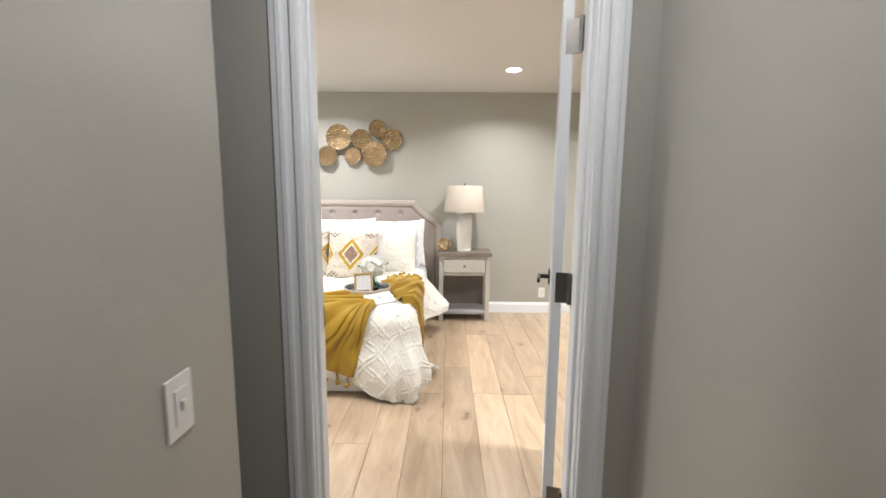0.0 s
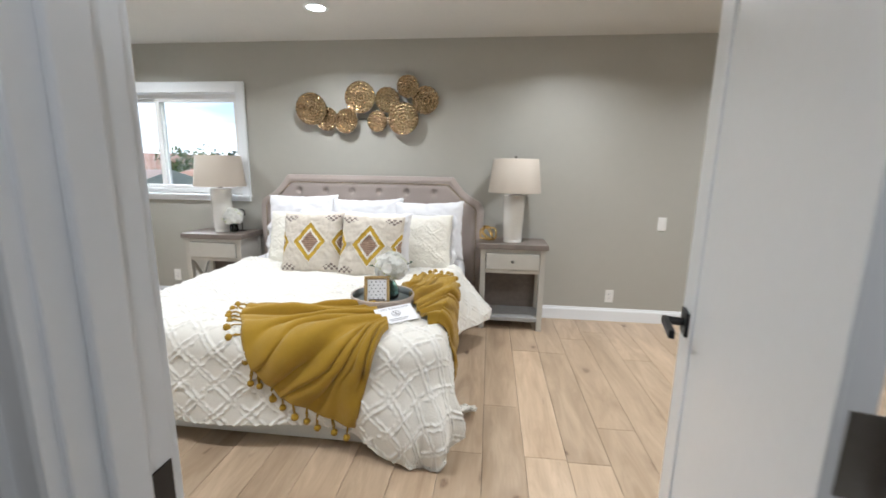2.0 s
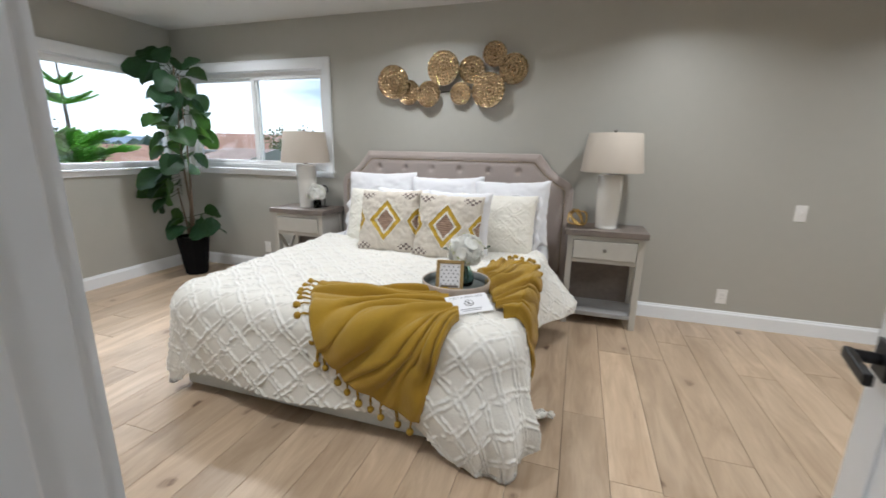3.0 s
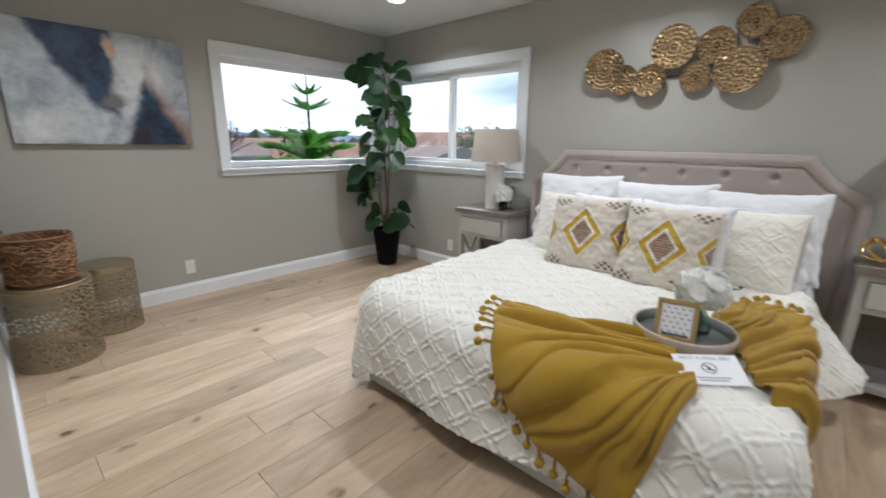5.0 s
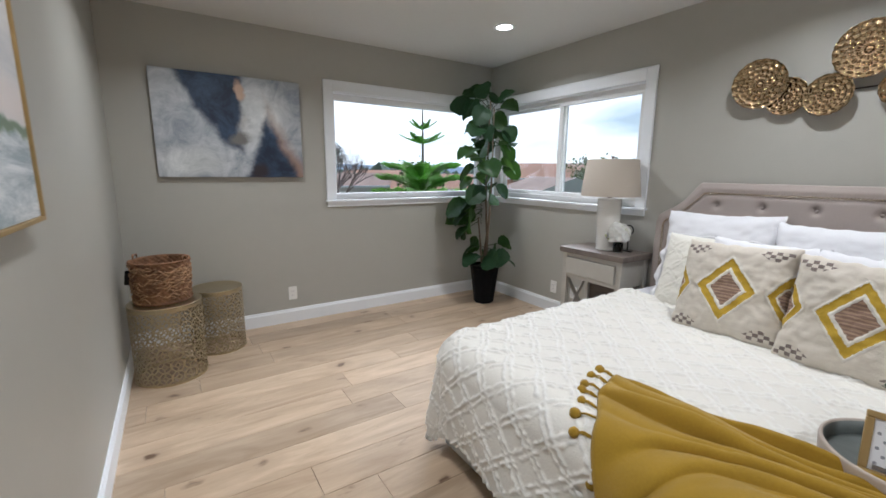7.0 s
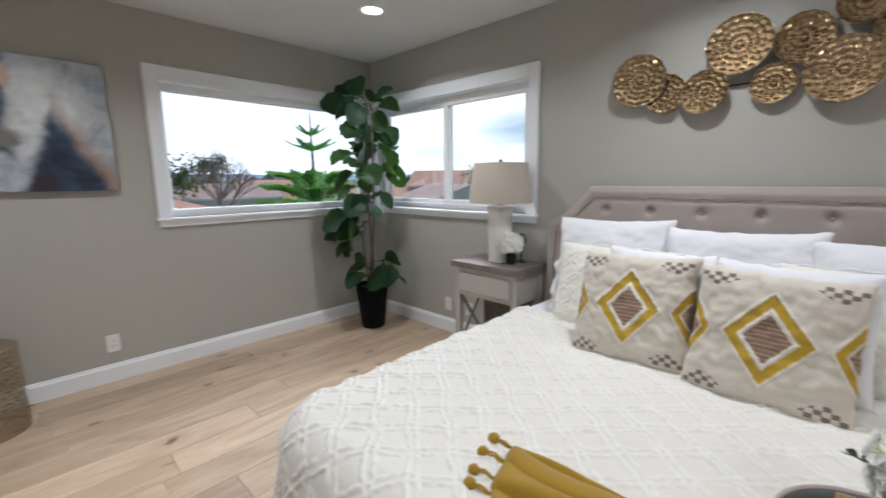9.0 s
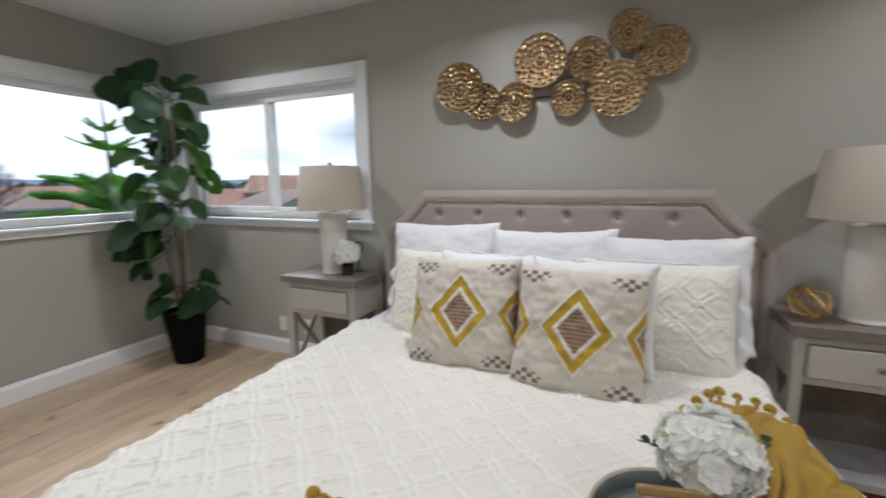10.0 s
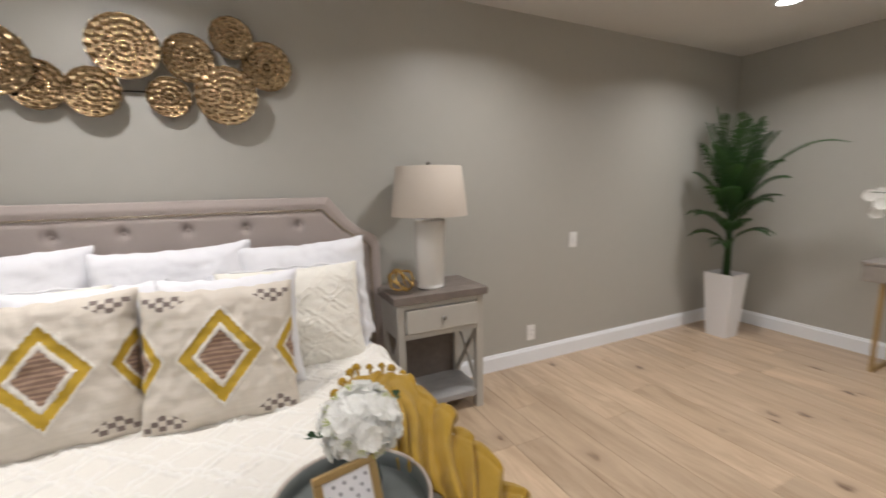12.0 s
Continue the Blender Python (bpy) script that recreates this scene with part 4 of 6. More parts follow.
    bp.inputs["Strength"].default_value, bp.inputs["Distance"].default_value = 0.8, 0.004
    f = N("ShaderNodeTexNoise"); f.inputs["Scale"].default_value = 260
    L(co.outputs["Object"], f.inputs["Vector"])
    L(f.outputs["Fac"], bp.inputs["Height"]); L(bp.outputs["Normal"], p.inputs["Normal"])
    return m


KILIM = kilim()


def kilim_relief(x, z):
    e = 0.0
    for d, w in ((abs(x) / 0.116 + abs(z) / 0.145, 1.0), (abs(abs(x) - 0.232) / 0.068 + abs(z) / 0.115, 1.0)):
        for c in (0.645, 1.08):
            k = abs(d - c)
            if k < 0.07:
                e = max(e, 0.0045 * math.cos(k / 0.07 * math.pi / 2))
    return e * (1 + 0.6 * noise.noise(Vector((x * 120, z * 120, 0))))


for k, (x, y, z, w, h, tn, rl) in enumerate([(-1.412, 4.13, 0.775, 0.475, 0.478, 1.0, -2.2), (-0.945, 4.08, 0.772, 0.475, 0.475, -1, 1.2)]):
    e = pillow("natural woven cushion with a mustard diamond and brown stepped corners", KILIM, (x, y, z), w, h, 0.15, 20, tn, rl, seed=30 + 4 * k, n=110, extra=kilim_relief, group="patterned cushions", category="cushion", wr=0.0065)

# ---- throw ----
throw = thing("throw_blanket", "mustard yellow knitted throw with pompom tassels, gathered under the tray", "throw blanket")


def poly(pts, t):
    t = min(max(t, 0), 1) * (len(pts) - 1)
    k = min(int(t), len(pts) - 2)
    f = t - k
    f = f * f * (3 - 2 * f) * 0.4 + f * 0.6
    a, b = Vector(pts[k]), Vector(pts[k + 1])
    return a + (b - a) * f


FR_L = [(-1.41, 3.25), (-1.36, 3.08), (-1.25, 2.93), (-1.16, 2.75), (-1.03, 2.61), (-0.86, 2.54), (-0.67, 2.49)]
GA_L = [(-0.68, 3.24), (-0.65, 3.17), (-0.62, 3.10), (-0.57, 3.04), (-0.55, 2.98)]
FR_R = [(-0.61, 3.90), (-0.50, 4.08), (-0.38, 4.05), (-0.27, 3.93), (-0.13, 3.78), (0.02, 3.62), (0.22, 3.40)]
GA_R = [(-0.63, 3.54), (-0.56, 3.52), (-0.52, 3.44), (-0.48, 3.34), (-0.45, 3.24), (-0.41, 3.15), (-0.37, 3.09)]


def throw_piece(fr, ga, folds, seed, nu=110, nv=230):
    def where(a, b):
        wander = 0.10 * noise.noise(Vector((a * 2.2, b * 3.5, seed))) + 0.05 * math.sin(5 * b + seed) * (1 - a)
        th = 2 * math.pi * folds * (b + wander)
        grow = (0.30 + 0.70 * math.sin(math.pi * min(1.0, a * 0.60 + 0.10))) * max(0.15, 0.8 + 0.9 * noise.noise(Vector((a * 1.6, b * 7, seed + 3))))
        tip = min(1.0, b / 0.04, (1 - b) / 0.04)
        b2 = b + (0.105 / folds) * math.sin(th + 0.9) * min(1.3, grow * 1.4) * tip
        p = poly(fr, b2).lerp(poly(ga, b2), a)
        half = 0.5 + 0.5 * math.cos(th * 0.5 + seed)
        small = 1 - abs(math.sin(th * 0.93 + 4 * a))
        off = 0.020 + (0.030 * (0.5 + 0.5 * math.cos(th)) + 0.022 * half + 0.010 * small * a) * grow + 0.004 * noise.noise(Vector((a * 9, b * 9, seed)))
        if p.x > CX1 + 0.03:
            off = off * max(0.6, 1 - (p.x - CX1 - 0.03) * 4) + 0.012
        edge = min(a / 0.02, b / 0.012, (1 - b) / 0.012, 1.0)
        off = off * (0.55 + 0.45 * max(0, edge)) if edge < 1 else off
        return drape(p.x, p.y, off)
    return cloth(nu, nv, where), where


TAS = bmesh.new()
bmesh.ops.create_icosphere(TAS, subdivisions=3, radius=0.016)
for v in TAS.verts:
    v.co *= 1 + 0.12 * noise.noise(v.co * 260) + 0.06 * noise.noise(v.co * 700)
TASME = bpy.data.meshes.new("pompom")
TAS.to_mesh(TASME)
TAS.free()
TASME.materials.append(MUSTARD)
trng = random.Random(11)
for fr, ga, folds, seed, nt_ in ((FR_L, GA_L, 11.0, 1.0, 17), (FR_R, GA_R, 12.0, 4.0, 17)):
    (vs, fs), where = throw_piece(fr, ga, folds, seed)
    cloth_mesh("cloth", vs, fs, MUSTARD, throw, thick=0.006)
    for k in range(nt_):
        b = (k + 0.3) / nt_
        p0 = Vector(where(0.0, b))
        a2 = poly(fr, b)
        dirn = (a2 - poly(ga, b)).normalized()
        ln = trng.uniform(0.055, 0.08)
        hang = p0.z < TOP - 0.02
        bm = bmesh.new()
        strands = []
        end2 = a2 + dirn * ln
        end = drape(end2.x, end2.y, 0.018)
        if hang:
            end = p0 + Vector((trng.uniform(-0.012, 0.012), -0.004 if abs(p0.y - 2.74) < 0.1 else 0, -ln))
        for s in range(4):
            o = Vector((trng.uniform(-1, 1), trng.uniform(-1, 1), trng.uniform(0, 1))) * 0.006
            tube(bm, [p0 + o * 0.5 - Vector((0, 0, 0.004)), p0.lerp(end, 0.5) + o + Vector((0, 0, 0.004)), end + o * 0.4], 0.0028, 5)
        t_ = part("tassel", bm, MUSTARD, throw, smooth=True)
        pm = new("pompom", TASME)
        pm.parent = t_
        pm.location = end
        pm.rotation_euler = (k, k * 2.1, k * 0.7)
        pm.scale = [trng.uniform(0.9, 1.2)] * 3
        TASME.polygons.foreach_set("use_smooth", [True] * len(TASME.polygons))


# ---- nightstands ----
def nightstand(x0, label, knob):
    """Grey plank top, painted drawer, open below with a shelf and crossed sides."""
    W, D, H = 0.575, 0.37, 0.745
    e = thing("nightstand", label, "nightstand", (x0, 4.535, 0), group="nightstands beside the bed")
    bm = bmesh.new()
    for k in range(3):
        box(bm, (0, k * D / 3 + 0.0005, H - 0.042), (W, (k + 1) * D / 3 - 0.0005, H), 0.0025)
    part("top", bm, GREYWOOD, e, "weathered grey-brown plank top")
    L_ = 0.042
    a, b = 0.022, W - 0.022
    c, d = 0.022, D - 0.012
    for xx in (a, b - L_):
        for yy in (c, d - L_):
            part("leg", boxed((xx, yy, 0), (xx + L_, yy + L_, H - 0.0425), 0.002), PAINTW, e)
    part("front_rail", boxed((a + L_, c + 0.004, H - 0.076), (b - L_, c + 0.03, H - 0.0425), 0.001), PAINTW, e)
    part("front_rail", boxed((a + L_, c + 0.004, 0.497), (b - L_, c + 0.03, 0.528), 0.001), PAINTW, e)
    for xx in (a + 0.006, b - 0.026):
        part("side_panel", boxed((xx, c + L_, 0.497), (xx + 0.02, d - L_, H - 0.0425), 0.001), PAINTW, e)
    part("back_panel", boxed((a + L_, d - 0.02, 0.09), (b - L_, d - 0.006, H - 0.0425), 0.001), GREYWOOD, e)
    dr = part("drawer", boxed((a + L_ + 0.005, c - 0.014, 0.531), (b - L_ - 0.005, c + 0.02, H - 0.079), 0.005), PAINTW, e, "painted drawer front")
    if knob:
        part("knob", lathe(bmesh.new(), [(0, -0.0), (0.006, 0), (0.006, 0.01), (0.013, 0.015), (0.014, 0.021), (0.009, 0.026), (0, 0.027)], 18), NICKEL, dr, "dark pewter knob", smooth=True).matrix_local = Matrix.Translation((W / 2, c - 0.014, 0.604)) @ Matrix.Rotation(radians(90), 4, "X")
    part("drawer_bottom", boxed((a + L_, c + 0.03, 0.50), (b - L_, d - 0.021, 0.512)), PAINTW, e)
    bm = bmesh.new()
    for k in range(3):
        y0_ = c + 0.004 + k * (d - c - 0.008) / 3
        box(bm, (a + 0.004, y0_ + 0.0005, 0.078), (b - 0.004, y0_ + (d - c - 0.008) / 3 - 0.0005, 0.112), 0.002)
    part("shelf", bm, SHELFW, e, "washed grey lower shelf")
    for xx in (a + 0.012, b - 0.030):
        for s in (0, 1):
            y0_, y1_ = c + L_ - 0.005, d - L_ + 0.005
            za, zb = (0.12, 0.49) if s else (0.49, 0.12)
            dz, dy = zb - za, y1_ - y0_
            ln = math.hypot(dz, dy)
            m = Matrix.Translation((xx + 0.009, (y0_ + y1_) / 2, (za + zb) / 2)) @ Matrix.Rotation(math.atan2(dz, dy), 4, "X")
            part("cross_brace", boxed((-0.009 + 0.002 * s, -ln / 2, -0.014), (0.009 - 0.002 * s, ln / 2, 0.014), 0.0015, m), PAINTW, e)
    return e


nightstand(-0.17, "antique white nightstand with grey plank top and one knobbed drawer", True)
nightstand(-2.835, "grey-white nightstand with plank top, in front of the window", False)


def lamp(x, y, label):
    z = 0.745
    e = thing("table_lamp", label, "lamp", (x, y, z), group="table lamps")
    part("base", lathe(bmesh.new(), [(0, 0), (0.076, 0), (0.079, 0.004), (0.079, 0.012), (0.075, 0.016), (0.078, 0.03), (0.086, 0.2), (0.088, 0.385), (0.085, 0.395), (0.06, 0.4), (0, 0.4)], 48), CERAMIC, e, "crackled white ceramic cylinder", smooth=True)
    part("neck", lathe(bmesh.new(), [(0, 0.4), (0.02, 0.4), (0.02, 0.415), (0.008, 0.42), (0.008, 0.45), (0.0, 0.45)], 16), NICKEL, e, smooth=True)
    bm = bmesh.new()
    lathe(bm, [(0.218, 0.418), (0.186, 0.69), (0.184, 0.691), (0.182, 0.688), (0.214, 0.418), (0.218, 0.418)], 56)
    part("shade", bm, SHADE, e, "oatmeal linen drum shade", smooth=True)
    bm = bmesh.new()
    for k in range(3):
        a = k * 2 * math.pi / 3
        tube(bm, [(0.006 * math.cos(a), 0.006 * math.sin(a), 0.683), (0.184 * math.cos(a), 0.184 * math.sin(a), 0.683)], 0.0018, 6)
    tube(bm, [(0, 0, 0.44), (0, 0, 0.70)], 0.0025, 6)
    part("harp", bm, NICKEL, e)
    part("finial", lathe(bmesh.new(), [(0, 0.688), (0.008, 0.69), (0.006, 0.697), (0.014, 0.703), (0.015, 0.71), (0.009, 0.717), (0, 0.718)], 16), NICKEL, e, smooth=True)


lamp(0.115, 4.70, "white ceramic table lamp with an oatmeal linen shade on the nightstand")
lamp(-2.55, 4.74, "white ceramic table lamp with an oatmeal shade, by the window")

# ---- wall sculpture ----
sculpt = thing("wall_sculpture", "antique gold metal wall sculpture of nine hammered round discs", "wall art", (0, YN, 0))


def disc(r, seed, petals):
    """A shallow dish of overlapping hammered scales round a small boss."""
    rings, n = 44, petals * 8
    rr = random.Random(seed)
    rows = 5.0 if r > 0.12 else 4.2
    tilt = [(rr.uniform(0.7, 1.25), rr.uniform(-0.15, 0.15)) for _ in range(petals * 8)]
    vs, fs = [(0, -0.024, 0)], []
    for i in range(1, rings + 1):
        t = i / rings
        row = int(t * rows)
        f = t * rows - row
        for k in range(n):
            a = 2 * math.pi * k / n
            ph = (a * petals / (2 * math.pi) + 0.5 * (row % 2)) % 1.0
            scale = math.sin(math.pi * ph) ** 0.7
            gain, slip = tilt[(int(a * petals / (2 * math.pi) + 0.5 * (row % 2)) + row * petals) % len(tilt)]
            lift = max(0.0, math.sin(math.pi * min(1.0, max(0.0, f + slip * 0.3))) ** 0.8) * (0.35 + 0.65 * f)
            y = -0.008 - 0.022 * t ** 2.0 + 0.0120 * scale * lift * gain * min(1, t * 2.5)
            if t < 0.13:
                y = -0.013 - 0.011 * math.cos(t / 0.13 * math.pi / 2)
            q = r * t * (1 + (0.03 * (scale - 0.5) if i >= rings - 1 else 0))
            vs.append((q * math.cos(a), y, q * math.sin(a)))
    for k in range(n):
        fs.append((0, 1 + (k + 1) % n, 1 + k))
    for i in range(rings - 1):
        for k in range(n):
            a, b = 1 + i * n + k, 1 + i * n + (k + 1) % n
            fs.append((a, b, b + n, a + n))
    return vs, fs


for k, (x, z, r, dep, tl) in enumerate([(-1.69, 1.868, 0.138, -0.062, 5), (-1.553, 1.782, 0.103, -0.04, 0), (-1.366, 1.762, 0.108, -0.055, -4), (-1.237, 1.962, 0.137, -0.062, 0),
                                  (-1.0, 1.945, 0.107, -0.048, 6), (-1.09, 1.765, 0.091, -0.04, 0), (-0.851, 1.782, 0.138, -0.065, -3), (-0.814, 2.053, 0.096, -0.055, 3), (-0.663, 1.942, 0.118, -0.032, 0)]):
    vs, fs = disc(r, k, [18, 14, 16, 20, 16, 14, 20, 14, 18][k])
    d = cloth_mesh("disc", vs, fs, GOLD, sculpt, thick=0.002)
    d.location = (x - 0.014, dep + 0.025, z - 0.01)
    d.rotation_euler = (radians(tl), 0, radians(tl * 1.3))
bm = bmesh.new()
tube(bm, [(-1.69, -0.012, 1.868), (-1.37, -0.012, 1.77), (-1.09, -0.012, 1.78), (-0.85, -0.012, 1.79)], 0.004, 6)
tube(bm, [(-1.24, -0.012, 1.96), (-1.0, -0.012, 1.94), (-0.82, -0.012, 2.04), (-0.67, -0.012, 1.95)], 0.004, 6)
part("bracket", bm, BLACK, sculpt)


# ---- paintings ----
def paint_mat(name, kind_):
    m = bpy.data.materials.new(name)
    m.use_nodes = True
    nt = m.node_tree
    N, L = nt.nodes.new, nt.links.new
    p = nt.nodes["Principled BSDF"]
    p.inputs["Roughness"].default_value = 0.55
    co = N("ShaderNodeTexCoord")
    warp = N("ShaderNodeTexNoise"); warp.inputs["Scale"].default_value = 3.2; warp.inputs["Detail"].default_value = 8; warp.inputs["Roughness"].default_value = 0.65
    L(co.outputs["Object"], warp.inputs["Vector"])
    sub = N("ShaderNodeVectorMath"); sub.operation = "SUBTRACT"; sub.inputs[1].default_value = (0.5, 0.5, 0.5)
    L(warp.outputs["Color"], sub.inputs[0])
    sc = N("ShaderNodeVectorMath"); sc.operation = "MULTIPLY_ADD"; sc.inputs[1].default_value = (0.20, 0.20, 0.20) if kind_ == "storm" else (0.22, 0.22, 0.16)
    L(sub.outputs[0], sc.inputs[0]); L(co.outputs["Object"], sc.inputs[2])
    sep = N("ShaderNodeSeparateXYZ"); L(sc.outputs[0], sep.inputs[0])

    def M(op, a, b=None):
        q = N("ShaderNodeMath"); q.operation = op
        for i, v in enumerate((a, b)):
            if v is None: continue
            if isinstance(v, (int, float)): q.inputs[i].default_value = v
            else: L(v, q.inputs[i])
        return q.outputs[0]

    def blob(cx, cz, rx, rz, turn=0.0, soft=0.5):
        c, s = math.cos(turn), math.sin(turn)
        dx, dz = M("SUBTRACT", sep.outputs[0], cx), M("SUBTRACT", sep.outputs[2], cz)
        a = M("DIVIDE", M("ADD", M("MULTIPLY", dx, c), M("MULTIPLY", dz, s)), rx)
        b = M("DIVIDE", M("SUBTRACT", M("MULTIPLY", dz, c), M("MULTIPLY", dx, s)), rz)
        r = M("SQRT", M("ADD", M("MULTIPLY", a, a), M("MULTIPLY", b, b)))
        mr = N("ShaderNodeMapRange"); mr.interpolation_type = "SMOOTHSTEP"
        mr.inputs["From Min"].default_value, mr.inputs["From Max"].default_value = 1 + soft / 2, 1 - soft / 2
        L(r, mr.inputs["Value"])
        return mr.outputs[0]

    def wedge(pts, soft):
        """1 within a convex outline given clockwise, 0 outside it."""
        inside = None
        for (xa, za), (xb, zb) in zip(pts, pts[1:] + pts[:1]):
            ln = math.hypot(xb - xa, zb - za)
            nx, nz = (zb - za) / ln, -(xb - xa) / ln
            dist = M("ADD", M("MULTIPLY", M("SUBTRACT", sep.outputs[0], xa), nx), M("MULTIPLY", M("SUBTRACT", sep.outputs[2], za), nz))
            inside = dist if inside is None else M("MINIMUM", inside, dist)
        mr = N("ShaderNodeMapRange"); mr.interpolation_type = "SMOOTHSTEP"
        mr.inputs["From Min"].default_value, mr.inputs["From Max"].default_value = -soft, soft
        L(inside, mr.inputs["Value"])
        return mr.outputs[0]

    def over(base, fac, col):
        x = N("ShaderNodeMix"); x.data_type = "RGBA"
        L(fac, x.inputs["Factor"]); L(base, x.inputs["A"])
        if isinstance(col, tuple): x.inputs["B"].default_value = (*col, 1)
        else: L(col, x.inputs["B"])
        return x.outputs["Result"]

    n2 = N("ShaderNodeTexNoise"); n2.inputs["Scale"].default_value = 5; n2.inputs["Detail"].default_value = 10; n2.inputs["Roughness"].default_value = 0.72; n2.inputs["Distortion"].default_value = 0.6
    nm = N("ShaderNodeMapping"); nm.inputs["Scale"].default_value = (1, 1, 1) if kind_ == "storm" else (0.55, 1, 2.6)
    L(co.outputs["Object"], nm.inputs["Vector"]); L(nm.outputs[0], n2.inputs["Vector"])
    r = N("ShaderNodeValToRGB")
    L(n2.outputs["Fac"], r.inputs["Fac"])
    e = r.color_ramp.elements
    if kind_ == "storm":
        e[0].position, e[0].color = 0.36, (0.25, 0.28, 0.33, 1)
        e[1].position, e[1].color = 0.66, (0.58, 0.60, 0.62, 1)
        pale = N("ShaderNodeValToRGB"); L(n2.outputs["Fac"], pale.inputs["Fac"])
        pale.color_ramp.elements[0].position, pale.color_ramp.elements[0].color = 0.36, (0.44, 0.46, 0.47, 1)
        pale.color_ramp.elements[1].position, pale.color_ramp.elements[1].color = 0.62, (0.72, 0.73, 0.73, 1)
        c = r.outputs["Color"]
        navy = N("ShaderNodeValToRGB"); L(n2.outputs["Fac"], navy.inputs["Fac"])
        navy.color_ramp.elements[0].position, navy.color_ramp.elements[0].color = 0.4, (0.012, 0.022, 0.05, 1)
        navy.color_ramp.elements[1].position, navy.color_ramp.elements[1].color = 0.68, (0.05, 0.09, 0.16, 1)
        c = over(c, blob(0.20, 0.08, 0.20, 0.22, -0.5, 0.9), pale.outputs["Color"])
        c = over(c, blob(-0.30, -0.26, 0.22, 0.12, 0.1, 1.0), pale.outputs["Color"])
        c = over(c, wedge([(0.16, 0.50), (0.04, 0.05), (0.10, -0.10), (0.00, -0.06), (-0.06, 0.50)], 0.10), (0.42, 0.34, 0.27))
        c = over(c, wedge([(0.09, 0.50), (0.05, -0.16), (-0.02, -0.14), (-0.26, 0.10), (-0.38, 0.50)], 0.035), navy.outputs["Color"])
        c = over(c, blob(0.05, -0.08, 0.07, 0.035, 0.3, 0.9), (0.17, 0.16, 0.15))
        c = over(c, blob(0.06, 0.27, 0.035, 0.06, 0.2, 0.8), (0.52, 0.36, 0.27))
        c = over(c, wedge([(0.27, 0.12), (0.62, -0.50), (0.24, -0.50)], 0.07), (0.30, 0.20, 0.16))
        c = over(c, wedge([(0.25, 0.10), (0.50, -0.50), (0.02, -0.50), (0.10, -0.30)], 0.035), navy.outputs["Color"])
        c = over(c, blob(0.17, -0.33, 0.08, 0.06, 0.4, 0.9), (0.03, 0.022, 0.03))
    else:
        e[0].position, e[0].color = 0.35, (0.52, 0.53, 0.55, 1)
        e[1].position, e[1].color = 0.68, (0.70, 0.68, 0.68, 1)
        c = r.outputs["Color"]
        c = over(c, blob(0.0, -0.19, 1.4, 0.06, 0, 1.2), (0.68, 0.625, 0.61))
        sea = N("ShaderNodeValToRGB"); L(n2.outputs["Fac"], sea.inputs["Fac"])
        sea.color_ramp.elements[0].position, sea.color_ramp.elements[0].color = 0.40, (0.32, 0.38, 0.42, 1)
        sea.color_ramp.elements[1].position, sea.color_ramp.elements[1].color = 0.60, (0.74, 0.76, 0.78, 1)
        c = over(c, M("LESS_THAN", sep.outputs[2], -0.275), sea.outputs["Color"])
        c = over(c, blob(0.0, -0.262, 1.6, 0.016, 0.0, 1.0), (0.16, 0.22, 0.15))
        c = over(c, blob(-0.48, -0.26, 0.22, 0.034, 0.1, 0.9), (0.10, 0.15, 0.11))
        c = over(c, blob(-0.50, -0.36, 0.04, 0.05, 0, 1.0), (0.55, 0.40, 0.08))
    L(c, p.inputs["Base Color"])
    bp = N("ShaderNodeBump"); bp.inputs["Strength"].default_value = 0.5; bp.inputs["Distance"].default_value = 0.004
    L(n2.outputs["Fac"], bp.inputs["Height"]); L(bp.outputs["Normal"], p.inputs["Normal"])
    return m


pw = thing("painting", "abstract canvas painting in storm greys, white and navy blue", "painting", (XW, 2.343, 1.656))
pw.rotation_euler = (0, 0, radians(90))
part("canvas", boxed((-0.512, -0.040, -0.380), (0.512, -0.0005, 0.380), 0.003), paint_mat("storm_painting", "storm"), pw)
ps = thing("painting", "pale pink and grey seascape painting in a thin gold frame", "painting", (-1.50, YS, 1.68))
ps.rotation_euler = (0, 0, radians(180))
part("canvas", boxed((-0.588, -0.034, -0.478), (0.588, -0.004, 0.478), 0.002), paint_mat("sea_painting", "sea"), ps)
bm = bmesh.new()
for lo, hi in (((-0.600, -0.042, -0.490), (0.600, -0.0005, -0.4785)), ((-0.600, -0.042, 0.4785), (0.600, -0.0005, 0.490)), ((-0.600, -0.042, -0.4785), (-0.5885, -0.0005, 0.4785)), ((0.5885, -0.042, -0.4785), (0.600, -0.0005, 0.4785))):
    box(bm, lo, hi, 0.0015)
part("frame", bm, GOLDPAINT, ps, "thin gold floater frame")

# ---- tray and what stands on it ----
TX, TY = -0.676, 3.38
TZ = TOP + 0.022
tray = thing("tray", "round whitewashed wooden tray on the throw", "tray", (TX, TY, TZ))
part("tray_base", lathe(bmesh.new(), [(0, 0), (0.168, 0), (0.170, 0.003), (0.170, 0.012), (0, 0.012)], 48), ZINC, tray, "dull zinc bottom", smooth=False)
part("tray_liner", lathe(bmesh.new(), [(0.1655, 0.0125), (0.1700, 0.051), (0.1708, 0.051), (0.1668, 0.0125)], 56), ZINC, tray, "dull zinc inner wall", smooth=True)
part("tray_rim", lathe(bmesh.new(), [(0.168, 0.0), (0.176, 0.0), (0.180, 0.05), (0.178, 0.055), (0.171, 0.055), (0.167, 0.012), (0.168, 0.0)], 56), WASHWOOD, tray, smooth=True)
FB = TZ + 0.012
